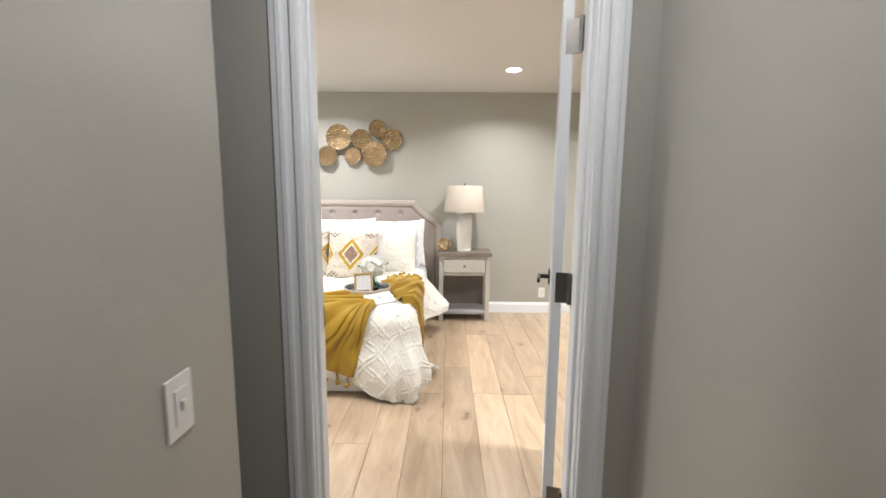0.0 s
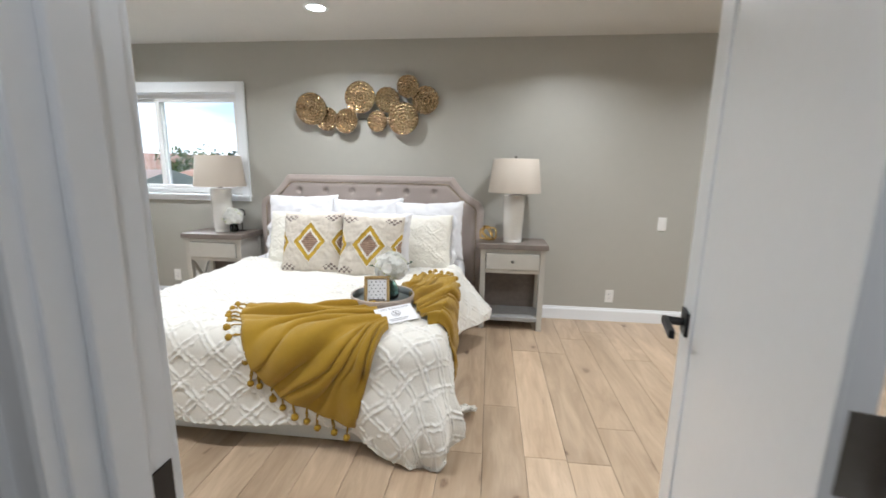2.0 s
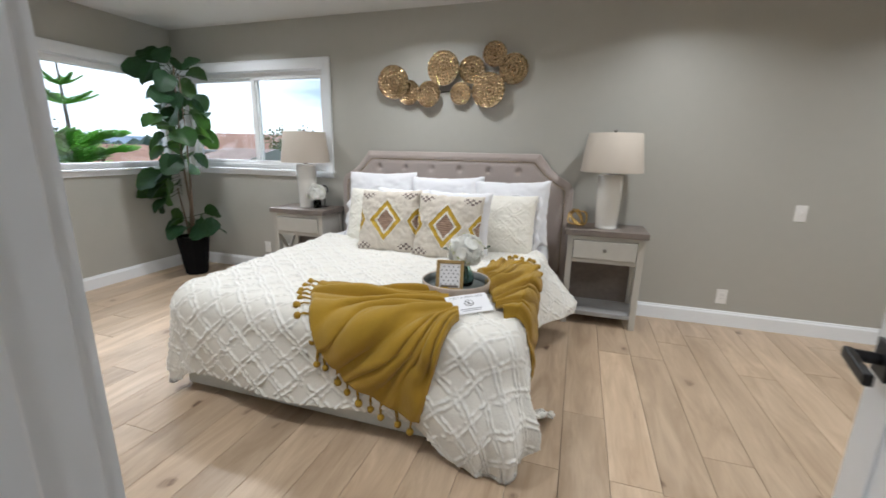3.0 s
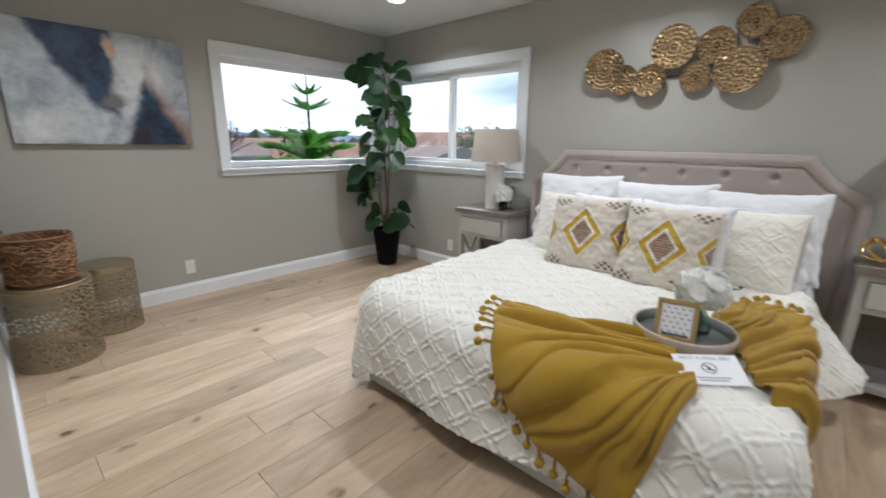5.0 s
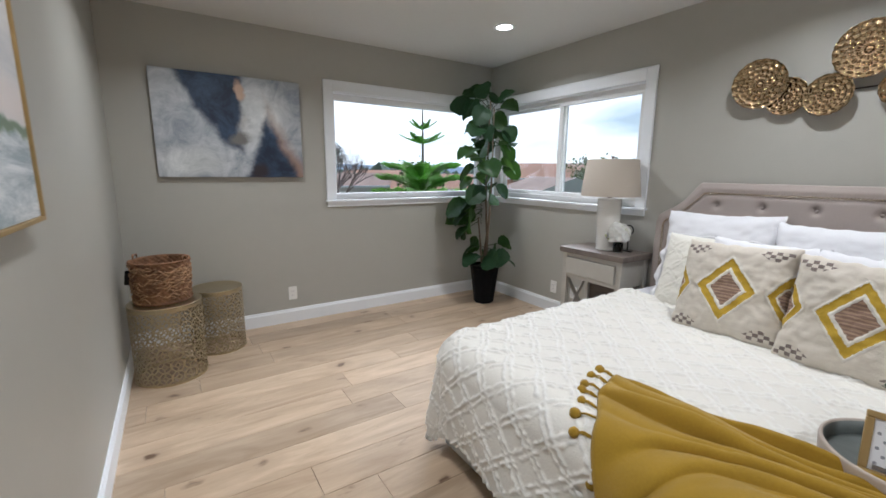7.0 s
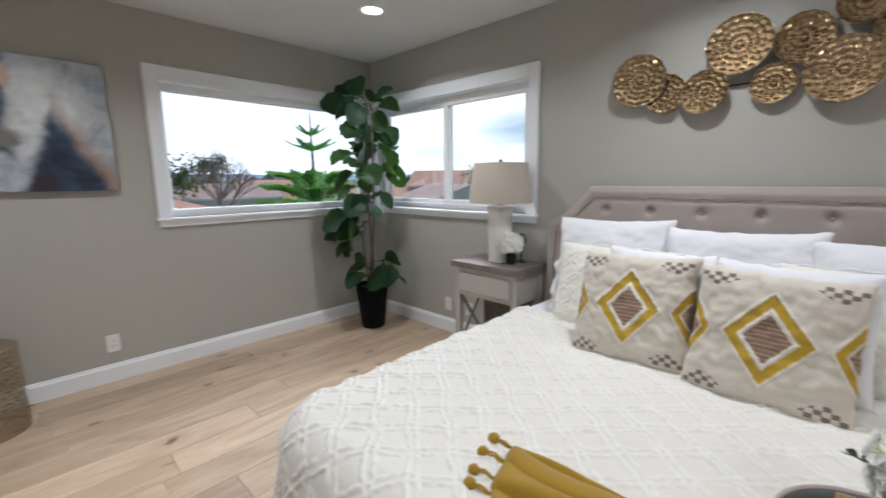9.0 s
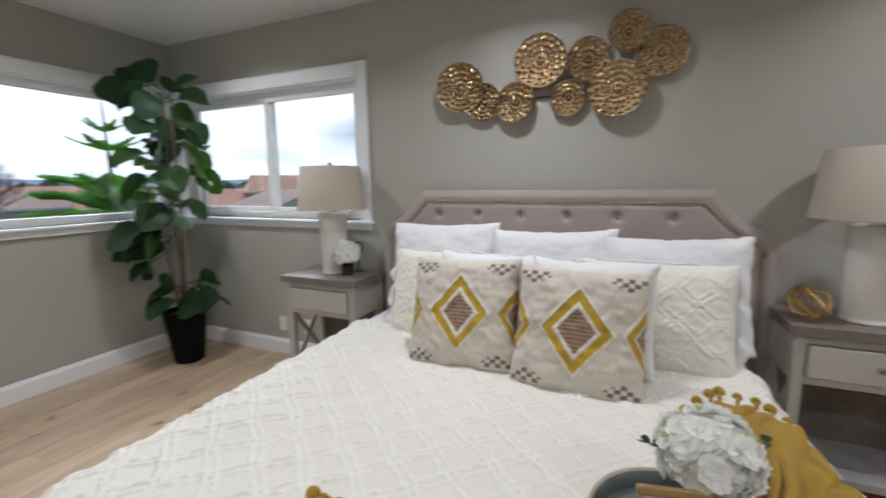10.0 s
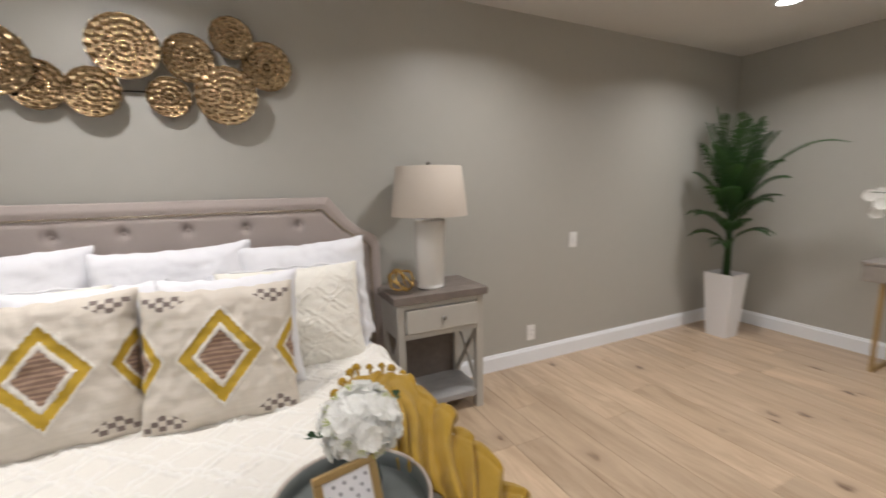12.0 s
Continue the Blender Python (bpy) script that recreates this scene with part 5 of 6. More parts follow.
fr = thing("photo_frame", "small gold picture frame holding a dotted print, on the tray", "picture frame", (TX - 0.012, TY - 0.085, FB))
fr.rotation_euler = (radians(-20), 0, radians(12))
bm = bmesh.new()
w, h, t = 0.070, 0.158, 0.017
box(bm, (-w, -0.012, 0), (w, 0.004, t), 0.003)
box(bm, (-w, -0.012, h - t), (w, 0.004, h), 0.003)
box(bm, (-w, -0.012, t), (-w + t, 0.004, h - t), 0.003)
box(bm, (w - t, -0.012, t), (w, 0.004, h - t), 0.003)
part("frame", bm, GOLDPAINT, fr, "gold frame")
part("print", boxed((-w + t, -0.004, t), (w - t, 0.002, h - t)), PAPER, fr, "white print with grey dots")
bm = bmesh.new()
for i in range(4):
    for j in range(6):
        cx, cz = -0.036 + 0.024 * i + (0.012 if j % 2 else 0) - 0.006, 0.035 + 0.018 * j
        bmesh.ops.create_circle(bm, cap_ends=True, segments=8, radius=0.0042, matrix=Matrix.Translation((cx, -0.0052, cz)) @ Matrix.Rotation(radians(90), 4, "X"))
part("dots", bm, GREYINK, fr)
part("lower_bar", boxed((-0.045, -0.0075, 0.019), (0.045, -0.0045, 0.03)), GREYWOOD, fr)
part("easel", boxed((-0.015, 0.004, 0.0), (0.015, 0.007, 0.11), m=Matrix.Translation((0, 0.0, 0)) @ Matrix.Translation((0, 0.01, 0)) @ Matrix.Rotation(radians(-16), 4, "X")), BLACK, fr)


def petal(bm, base, axis, out, r, curl):
    side = axis.cross(out).normalized()
    rows = []
    for i, (s, w_) in enumerate(((0.0, 0.15), (0.45, 0.5), (0.8, 0.55), (1.0, 0.25))):
        p = base + out * (r * s) + axis * (r * curl * s * s)
        rows.append([bm.verts.new(p - side * r * w_ + axis * r * 0.08 * s), bm.verts.new(p - axis * r * 0.05), bm.verts.new(p + side * r * w_ + axis * r * 0.08 * s)])
    for a, b in zip(rows, rows[1:]):
        bm.faces.new((a[0], a[1], b[1], b[0]))
        bm.faces.new((a[1], a[2], b[2], b[1]))


def bouquet(parent, centre, R, flowers, pr, seed):
    rg = random.Random(seed)
    for k in range(flowers):
        z = 1 - 1.55 * (k + 0.5) / flowers
        a = k * 2.39996
        s = math.sqrt(max(0, 1 - z * z))
        ax = Vector((s * math.cos(a), s * math.sin(a), z))
        c = Vector(centre) + ax * R * rg.uniform(0.84, 1.14)
        bm = bmesh.new()
        u = ax.cross(Vector((0.3, 0.2, 1))).normalized()
        v = ax.cross(u)
        for ring, (n, curl, sc) in enumerate(((4, 0.45, 0.6), (6, 0.15, 0.9), (6, -0.25, 1.05))):
            for j in range(n):
                t_ = 2 * math.pi * (j + rg.random() * 0.5) / n
                petal(bm, c, ax, (u * math.cos(t_) + v * math.sin(t_)).normalized(), pr * sc * rg.uniform(0.85, 1.15), curl + rg.uniform(-0.25, 0.25))
        bl = part("blossom", bm, PETAL, parent)
        if k % 4 == 1:
            bm = bmesh.new()
            for q in range(5):
                t_ = 2 * math.pi * q / 5
                tube(bm, [c, c + ax * pr * 0.55 + (u * math.cos(t_) + v * math.sin(t_)) * pr * 0.3], 0.0011, 4)
            part("stamen", bm, STAMEN, bl, "yellow-green stamens")
    bm = bmesh.new()
    bmesh.ops.create_icosphere(bm, subdivisions=2, radius=R * 0.86, matrix=Matrix.Translation(centre))
    part("flower_core", bm, PETAL, parent, smooth=True)


VX, VY = TX + 0.036, TY + 0.05
vase = thing("flower_vase", "sea-green glass vase full of white flowers on the tray", "vase of flowers", (VX, VY, FB))
part("vase", lathe(bmesh.new(), [(0, 0), (0.036, 0), (0.044, 0.012), (0.047, 0.04), (0.040, 0.07), (0.024, 0.095), (0.022, 0.11), (0.027, 0.118), (0.024, 0.118), (0.019, 0.11), (0.020, 0.096), (0.036, 0.07), (0.043, 0.04), (0.040, 0.014), (0, 0.006)], 32), GREENGLASS, vase, "sea-green glass vase", smooth=True)
bm = bmesh.new()
for k in range(6):
    a = k * 1.05
    tube(bm, [(0.02 * math.cos(a), 0.02 * math.sin(a), 0.012), (0.006 * math.cos(a), 0.006 * math.sin(a), 0.11), (-0.03 * math.cos(a), -0.03 * math.sin(a), 0.17)], 0.0022, 5)
part("stems", bm, LEAF, vase)
bouquet(vase, (0.0, 0.0, 0.182), 0.077, 66, 0.030, 5)
for k, a in enumerate((3.3, 0.4)):
    bm = bmesh.new()
    b0, b1 = Vector((0.04 * math.cos(a), 0.04 * math.sin(a), 0.17)), Vector((0.115 * math.cos(a), 0.115 * math.sin(a), 0.19 + 0.012 * k))
    tube(bm, [b0, b1], 0.0014, 5)
    for q in range(4):
        p_ = b0.lerp(b1, 0.55 + 0.15 * q)
        petal(bm, p_, Vector((0, 0, 1)), Vector((math.cos(a + (0.9 if q % 2 else -0.9)), math.sin(a + (0.9 if q % 2 else -0.9)), 0.2)).normalized(), 0.018, 0.2)
    part("sprig", bm, LEAF, vase, "small green sprig", smooth=True)

# ---- notice card ----
card = thing("notice_card", "folded white card reading not a real bed, leaning on the tray", "notice card", (-0.51, 3.09, TOP + 0.022))
card.rotation_euler = (radians(-65), radians(-2), radians(36))
card.scale = (0.97, 1, 0.84)
part("card", boxed((-0.105, -0.0006, -0.002), (0.105, 0.0006, 0.136)), PAPER, card)
part("card_back", boxed((-0.105, 0.0008, 0.0), (0.105, 0.0018, 0.136), m=Matrix.Translation((0, 0, 0))), PAPER, card)


def text(body, size, x, z, mat, parent, name):
    c = bpy.data.curves.new(name, "FONT")
    c.body, c.size, c.align_x, c.align_y, c.extrude = body, size, "CENTER", "CENTER", 0.0002
    ob = new(name, c)
    c.materials.append(mat)
    ob.parent = parent
    ob.location, ob.rotation_euler = (x, -0.0012, z), (radians(90), 0, 0)
    return ob


text("NOT A REAL BED", 0.0215, 0, 0.118, GREYINK, card, "heading")
bm = bmesh.new()
N_ = 36
ring_a = [bm.verts.new((0.024 * math.cos(k * 2 * math.pi / N_), -0.0012, 0.072 + 0.024 * math.sin(k * 2 * math.pi / N_))) for k in range(N_)]
ring_b = [bm.verts.new((0.0205 * math.cos(k * 2 * math.pi / N_), -0.0012, 0.072 + 0.0205 * math.sin(k * 2 * math.pi / N_))) for k in range(N_)]
for k in range(N_):
    j = (k + 1) % N_
    bm.faces.new((ring_a[k], ring_a[j], ring_b[j], ring_b[k]))
box(bm, (-0.021, -0.0014, -0.0017), (0.021, -0.0011, 0.0017), m=Matrix.Translation((0, 0, 0.072)) @ Matrix.Rotation(radians(45), 4, "Y"))
box(bm, (-0.011, -0.0014, 0.062), (0.012, -0.0011, 0.067))
box(bm, (-0.003, -0.0014, 0.067), (0.003, -0.0011, 0.082))
part("no_sign", bm, INK, card)
for k, w_ in enumerate((0.055, 0.045)):
    part("small_print", boxed((-w_, -0.0014, 0.026 - 0.012 * k), (w_, -0.0011, 0.031 - 0.012 * k)), GREYINK, card)

# ---- small things on the nightstands ----
knot = thing("knot_ornament", "polished gold open-knot ornament on the nightstand", "ornament", (-0.093, 4.63, 0.745))
bm = bmesh.new()
for k in range(3):
    m = Matrix.Translation((0, 0, 0.074)) @ Matrix.Rotation(radians(60 * k), 4, "Z") @ Matrix.Rotation(radians(62), 4, "X") @ Matrix.Rotation(radians(20 * k), 4, "Z")
    pts = [m @ Vector((0.066 * math.copysign(abs(math.cos(t)) ** 0.55, math.cos(t)), 0.052 * math.copysign(abs(math.sin(t)) ** 0.55, math.sin(t)), 0.008 * math.sin(2 * t))) for t in (2 * math.pi * q / 32 for q in range(33))]
    tube(bm, pts, 0.0065, 10, caps=False)
part("ring", bm, BRIGHTGOLD, knot, smooth=True)
v2 = thing("flower_vase", "small clear glass vase of cream flowers beside the lamp", "vase of flowers", (-2.42, 4.70, 0.745))
part("vase", lathe(bmesh.new(), [(0, 0), (0.034, 0), (0.036, 0.004), (0.036, 0.07), (0.033, 0.07), (0.033, 0.006), (0, 0.006)], 28), CLEAR, v2, "clear glass cup", smooth=True)
bm = bmesh.new()
for k in range(5):
    tube(bm, [(0.015 * math.cos(k * 1.3), 0.015 * math.sin(k * 1.3), 0.01), (0.01 * math.cos(k * 2.3), 0.01 * math.sin(k * 2.3), 0.12)], 0.003, 5)
for k in range(6):
    a = k * 1.05
    petal(bm, Vector((0, 0, 0.09)), Vector((0, 0, 1)), Vector((math.cos(a), math.sin(a), 0.15)).normalized(), 0.05, 0.1)
part("stems", bm, LEAF, v2, smooth=True)
bouquet(v2, (0.005, -0.01, 0.140), 0.072, 44, 0.030, 8)
bm = bmesh.new()
lathe(bm, [(0.030, -0.004), (0.036, 0), (0.030, 0.004), (0.026, 0), (0.030, -0.004)], 24)
clock = thing("round_ornament", "small black ring ornament behind the cream flowers", "ornament", (-2.405, 4.80, 0.745))
part("ring", bm, BLACK, clock, smooth=True).matrix_local = Matrix.Translation((0, 0, 0.165)) @ Matrix.Rotation(radians(90), 4, "X") @ Matrix.Scale(1.15, 4)
part("post", boxed((-0.004, -0.004, 0), (0.004, 0.004, 0.122), 0.001), BLACK, clock)
part("foot", boxed((-0.03, -0.015, 0), (0.03, 0.015, 0.008), 0.002), BLACK, clock)


# ---- pierced drum tables and basket ----
def drum(x, y, r, h, cols, rows, turn, label):
    e = thing("drum_table", label, "side table", (x, y, 0), turn, group="pierced metal drum tables")
    part("top", lathe(bmesh.new(), [(0, h - 0.006), (r - 0.004, h - 0.006), (r, h - 0.012), (r + 0.003, h - 0.006), (r + 0.001, h), (r - 0.003, h - 0.001), (0, h - 0.002)], 64), BRASS, e, "brushed champagne metal top", smooth=True)
    part("top_band", lathe(bmesh.new(), [(r - 0.001, h - 0.03), (r + 0.001, h - 0.03), (r + 0.001, h - 0.012), (r - 0.001, h - 0.012), (r - 0.001, h - 0.03)], 64), BRASS, e)
    part("foot_ring", lathe(bmesh.new(), [(r - 0.004, 0), (r + 0.004, 0), (r + 0.004, 0.012), (r - 0.004, 0.012), (r - 0.004, 0)], 64), BRASS, e)
    vs, fs = [], []
    z0_, z1_ = 0.012, h - 0.03
    cw, ch = 2 * math.pi * r / cols, (z1_ - z0_) / rows

    def put(s, z, rr=0.0):
        a = s / r
        vs.append(((r + rr) * math.cos(a), (r + rr) * math.sin(a), min(max(z, z0_), z1_)))
        return len(vs) - 1

    def ringed(cs, cz, shape, wid):
        n = len(shape)
        o = [put(cs + a, cz + b) for a, b in shape]
        k = 1 - wid / max(abs(a) for a, b in shape)
        k2 = 1 - wid / max(abs(b) for a, b in shape)
        i_ = [put(cs + a * k, cz + b * k2) for a, b in shape]
        for q in range(n):
            fs.append((o[q], o[(q + 1) % n], i_[(q + 1) % n], i_[q]))

    def bar(s0, z0b, s1, z1b, wid):
        dx, dz = s1 - s0, z1b - z0b
        ln = math.hypot(dx, dz)
        nx, nz = -dz / ln * wid / 2, dx / ln * wid / 2
        fs.append((put(s0 + nx, z0b + nz), put(s0 - nx, z0b - nz), put(s1 - nx, z1b - nz), put(s1 + nx, z1b + nz)))

    W = 0.0058
    for c in range(cols):
        for w_ in range(rows):
            cs, cz = (c + 0.5) * cw, z0_ + (w_ + 0.5) * ch
            hx, hz = cw * 0.5, ch * 0.5
            ringed(cs, cz, [(-hx * 0.5, -hz), (hx * 0.5, -hz), (hx, -hz * 0.5), (hx, hz * 0.5), (hx * 0.5, hz), (-hx * 0.5, hz), (-hx, hz * 0.5), (-hx, -hz * 0.5)], W)
            ringed(cs, cz, [(0.0155 * math.cos(t), 0.0165 * math.sin(t)) for t in (2 * math.pi * k / 10 for k in range(10))], W)
            for sx in (-1, 1):
                bar(cs + sx * 0.014, cz, cs + sx * (hx - 0.003), cz, W)
                bar(cs, cz + sx * 0.014, cs, cz + sx * (hz - 0.003), W)
    cloth_mesh("fretwork", vs, fs, BRASS, e, "pierced geometric fretwork", thick=0.0022)
    return e


drum(-3.668, 1.80, 0.202, 0.502, 18, 6, 0, "champagne metal drum table with pierced geometric fretwork, under a basket")
drum(-3.985, 2.115, 0.172, 0.472, 15, 6, 10, "smaller champagne metal drum table with pierced geometric fretwork")

basket = thing("basket", "woven brown water-hyacinth basket on the drum table", "basket", (-3.70, 1.795, 0.503))
BR, BH = 0.158, 0.265


def weave(a, b):
    t = a * 2 * math.pi
    r = BR * (0.965 + 0.05 * b) + 0.004 * math.sin(t * 26 + math.pi * int(b * 16)) * math.sin(b * 16 * math.pi) ** 2
    return (r * math.cos(t), r * math.sin(t), 0.006 + (BH - 0.012) * b)


vs, fs = cloth(200, 64, weave)
cloth_mesh("wall", vs, fs, WICKER, basket, "woven basket wall", thick=0.008)
part("bottom", lathe(bmesh.new(), [(0, 0), (BR * 0.97, 0), (BR * 0.97, 0.008), (0, 0.008)], 40), WICKER, basket)
brng = random.Random(77)
for k in range(105):
    bm = bmesh.new()
    z0_, a0_, arc_ = brng.uniform(0.015, BH - 0.03), brng.uniform(0, 2 * math.pi), brng.uniform(0.7, 1.5)
    lean_, amp_, fq_ = brng.uniform(-0.075, 0.075), brng.uniform(0.006, 0.016), brng.uniform(3.0, 5.0)
    pts = []
    for q in range(17):
        t = q / 16
        z = min(BH - 0.012, max(0.010, z0_ + lean_ * (t - 0.5) + amp_ * math.sin(fq_ * math.pi * t + k)))
        rr = BR * (0.965 + 0.05 * z / BH) + 0.006 + 0.004 * math.sin(2 * fq_ * math.pi * t + k)
        pts.append((rr * math.cos(a0_ + arc_ * t), rr * math.sin(a0_ + arc_ * t), z))
    tube(bm, pts, brng.uniform(0.0026, 0.0046), 6)
    part("strand", bm, STRAW if k % 3 else WICKER, basket, smooth=True)
for z, rr in ((0.006, 0.97), (BH - 0.005, 1.02)):
    for ph in (0, math.pi):
        bm = bmesh.new()
        pts = []
        for q in range(121):
            a = 2 * math.pi * q / 120
            pts.append(((BR * rr + 0.004 * math.cos(a * 24 + ph)) * math.cos(a), (BR * rr + 0.004 * math.cos(a * 24 + ph)) * math.sin(a), z + 0.004 * math.sin(a * 24 + ph)))
        tube(bm, pts, 0.0055, 6, caps=False)
        part("rim_braid", bm, WICKER, basket, smooth=True)
for a in (0.95, 0.95 + math.pi):
    bm = bmesh.new()
    c = Vector((BR * 1.03 * math.cos(a), BR * 1.03 * math.sin(a), BH - 0.01))
    sd = Vector((-math.sin(a), math.cos(a), 0))
    tube(bm, [c - sd * 0.018, c - sd * 0.016 + Vector((0, 0, 0.035)), c + sd * 0.016 + Vector((0, 0, 0.035)), c + sd * 0.018], 0.006, 7)
    part("handle", bm, WICKER, basket, smooth=True)
tg = thing("basket_tag", "black fabric tag tied to the basket handle", "tag", (-3.79, 1.612, 0.60))
part("tag", boxed((-0.004, -0.022, 0), (0.004, 0.022, 0.095), 0.006, Matrix.Rotation(radians(-8), 4, "X")), TAG, tg)
bm = bmesh.new()
tube(bm, [(0, 0.012, 0.093), (0.02, 0.03, 0.13), (0.04, 0.05, 0.15)], 0.0018, 5)
part("cord", bm, TAG, tg)


# ---- fiddle-leaf fig ----
def fig_leaf(seed, L_=1.0):
    rr = random.Random(seed)
    nu, nv = 14, 10
    bend, cupd, curl = rr.uniform(0.2, 0.8), rr.uniform(0.08, 0.35), rr.uniform(-0.25, 0.25)

    def where(a, b):
        x = a
        wdt = 0.60 * math.sin(math.pi * min(1, a * 0.93 + 0.04)) ** 0.55 * (0.70 + 0.42 * a) * (1 + 0.05 * math.sin(a * 26 + seed))
        y = (b * 2 - 1) * wdt
        z = -bend * a * a + curl * (b * 2 - 1) * a + cupd * abs(b * 2 - 1) ** 1.6 * wdt + 0.02 * math.sin(a * 22) * abs(b * 2 - 1) - (0.015 if abs(b - 0.5) < 0.08 else 0)
        return (x, y + 0.02 * math.sin(a * 9 + seed) * abs(b * 2 - 1), z)
    vs, fs = cloth(nu, nv, where)
    me = bpy.data.meshes.new("leaf")
    me.from_pydata(vs, [], fs)
    me.polygons.foreach_set("use_smooth", [True] * len(me.polygons))
    me.materials.append(LEAF_YOUNG if seed % 3 == 2 else LEAF)
    return me


FX, FY = -3.83, 4.55
fig = thing("potted_fig_tree", "tall fiddle-leaf fig tree in a black tapered pot in the corner", "potted tree", (FX, FY, 0))
pot = part("pot", lathe(bmesh.new(), [(0, 0), (0.098, 0), (0.103, 0.006), (0.148, 0.375), (0.152, 0.385), (0.152, 0.395), (0.143, 0.395), (0.140, 0.36), (0, 0.36)], 8), POTBLACK, fig, "black faceted tapered pot")
part("soil", lathe(bmesh.new(), [(0, 0.362), (0.138, 0.362), (0.138, 0.366), (0, 0.372)], 16), SOIL, fig)
stems = [[(0.02, 0, 0.36), (0.03, 0.01, 0.75), (0.045, 0.02, 1.1), (0.03, 0.04, 1.5), (0.02, 0.05, 1.95)],
         [(-0.03, 0, 0.36), (0.0, 0.02, 0.7), (-0.05, 0.03, 1.15), (-0.03, 0.03, 1.6), (0.0, 0.02, 2.02)],
         [(0.0, -0.03, 0.36), (-0.05, -0.02, 0.6), (-0.10, -0.02, 0.88)]]
for s in stems:
    bm = bmesh.new()
    tube(bm, s, 0.013, 8, taper=0.006)
    part("trunk", bm, BARK, fig, "thin woody stem", smooth=True)
leaf_meshes = [fig_leaf(k) for k in range(9)]
frng = random.Random(21)


def put_leaf(parent, meshes, at, direction, size, roll):
    o = new("leaf", meshes[frng.randrange(len(meshes))])
    o.parent = parent
    d = Vector(direction).normalized()
    q = d.to_track_quat("X", "Z")
    o.matrix_local = Matrix.Translation(at) @ q.to_matrix().to_4x4() @ Matrix.Rotation(radians(roll), 4, "X") @ Matrix.Scale(size, 4)


# height, azimuth, length, lift
LEAVES = []
for k in range(34):
    z = 1.14 + 0.90 * (k + 0.5) / 34
    LEAVES.append((z, k * 137.5 + frng.uniform(-40, 40), frng.uniform(0.14, 0.225), frng.uniform(-0.9, 0.35)))
for k in range(10):
    LEAVES.append((0.84 + 0.03 * k, 225 + frng.uniform(-70, 60), frng.uniform(0.17, 0.24), frng.uniform(-0.7, 0.1)))
for k in range(9):
    LEAVES.append((0.44 + 0.02 * k, k * 137.5, frng.uniform(0.15, 0.22), frng.uniform(-0.35, 0.35)))
for k in range(4):
    LEAVES.append((1.93 + 0.02 * k, k * 90 + 20, 0.17, 0.9 + 0.2 * (k % 2)))
for z, az, ln, lift in LEAVES:
    a = radians(az)
    cx = -0.09 if 0.75 < z < 1.12 else (-0.02 if z > 1.1 else 0.0)
    base = Vector((cx + 0.03 * math.cos(a), 0.02 + 0.03 * math.sin(a), z))
    dirn = Vector((math.cos(a), math.sin(a), lift))
    reach_x = FX + base.x + math.cos(a) * ln * 0.9
    reach_y = FY + base.y + math.sin(a) * ln * 0.9
    if reach_x < XW + 0.05:
        dirn.x *= 0.25
    if reach_y > YN - 0.05:
        dirn.y *= 0.3
    pet = base + dirn.normalized() * frng.uniform(0.05, 0.16)
    bm = bmesh.new()
    tube(bm, [Vector((cx, 0.02, z - 0.03)), base, pet], 0.0035, 5)
    part("petiole", bm, LEAF, fig)
    put_leaf(fig, leaf_meshes, pet, dirn, ln, frng.uniform(-65, 65))

# ---- palm ----
PX, PY = 2.83, 4.60
palm = thing("potted_palm", "palm plant in a tall square white tapered pot", "potted plant", (PX, PY, 0))
bm = bmesh.new()
prof = [(0.078, 0.0), (0.082, 0.004), (0.116, 0.55), (0.118, 0.555), (0.109, 0.555), (0.107, 0.50)]
rings = [[bm.verts.new((s * x, t * x, z)) for s, t in ((-1, -1), (1, -1), (1, 1), (-1, 1))] for x, z in prof]
for a, b in zip(rings, rings[1:]):
    for k in range(4):
        bm.faces.new((a[k], a[(k + 1) % 4], b[(k + 1) % 4], b[k]))
bm.faces.new(rings[0][::-1])
bm.faces.new(rings[-1])
part("pot", bm, POTWHITE, palm, "glossy white square pot")
part("soil", boxed((-0.105, -0.105, 0.501), (0.105, 0.105, 0.515), 0.003), SOIL, palm)
bm = bmesh.new()
for k in range(4):
    a = k * 1.6
    tube(bm, [(0.02 * math.cos(a), 0.02 * math.sin(a), 0.505), (0.015 * math.cos(a + 1), 0.015 * math.sin(a + 1), 0.8), (0.01 * math.cos(a), 0.01 * math.sin(a), 1.1)], 0.013, 7, taper=0.008)
part("stem", bm, PALM, palm, smooth=True)
prng = random.Random(5)


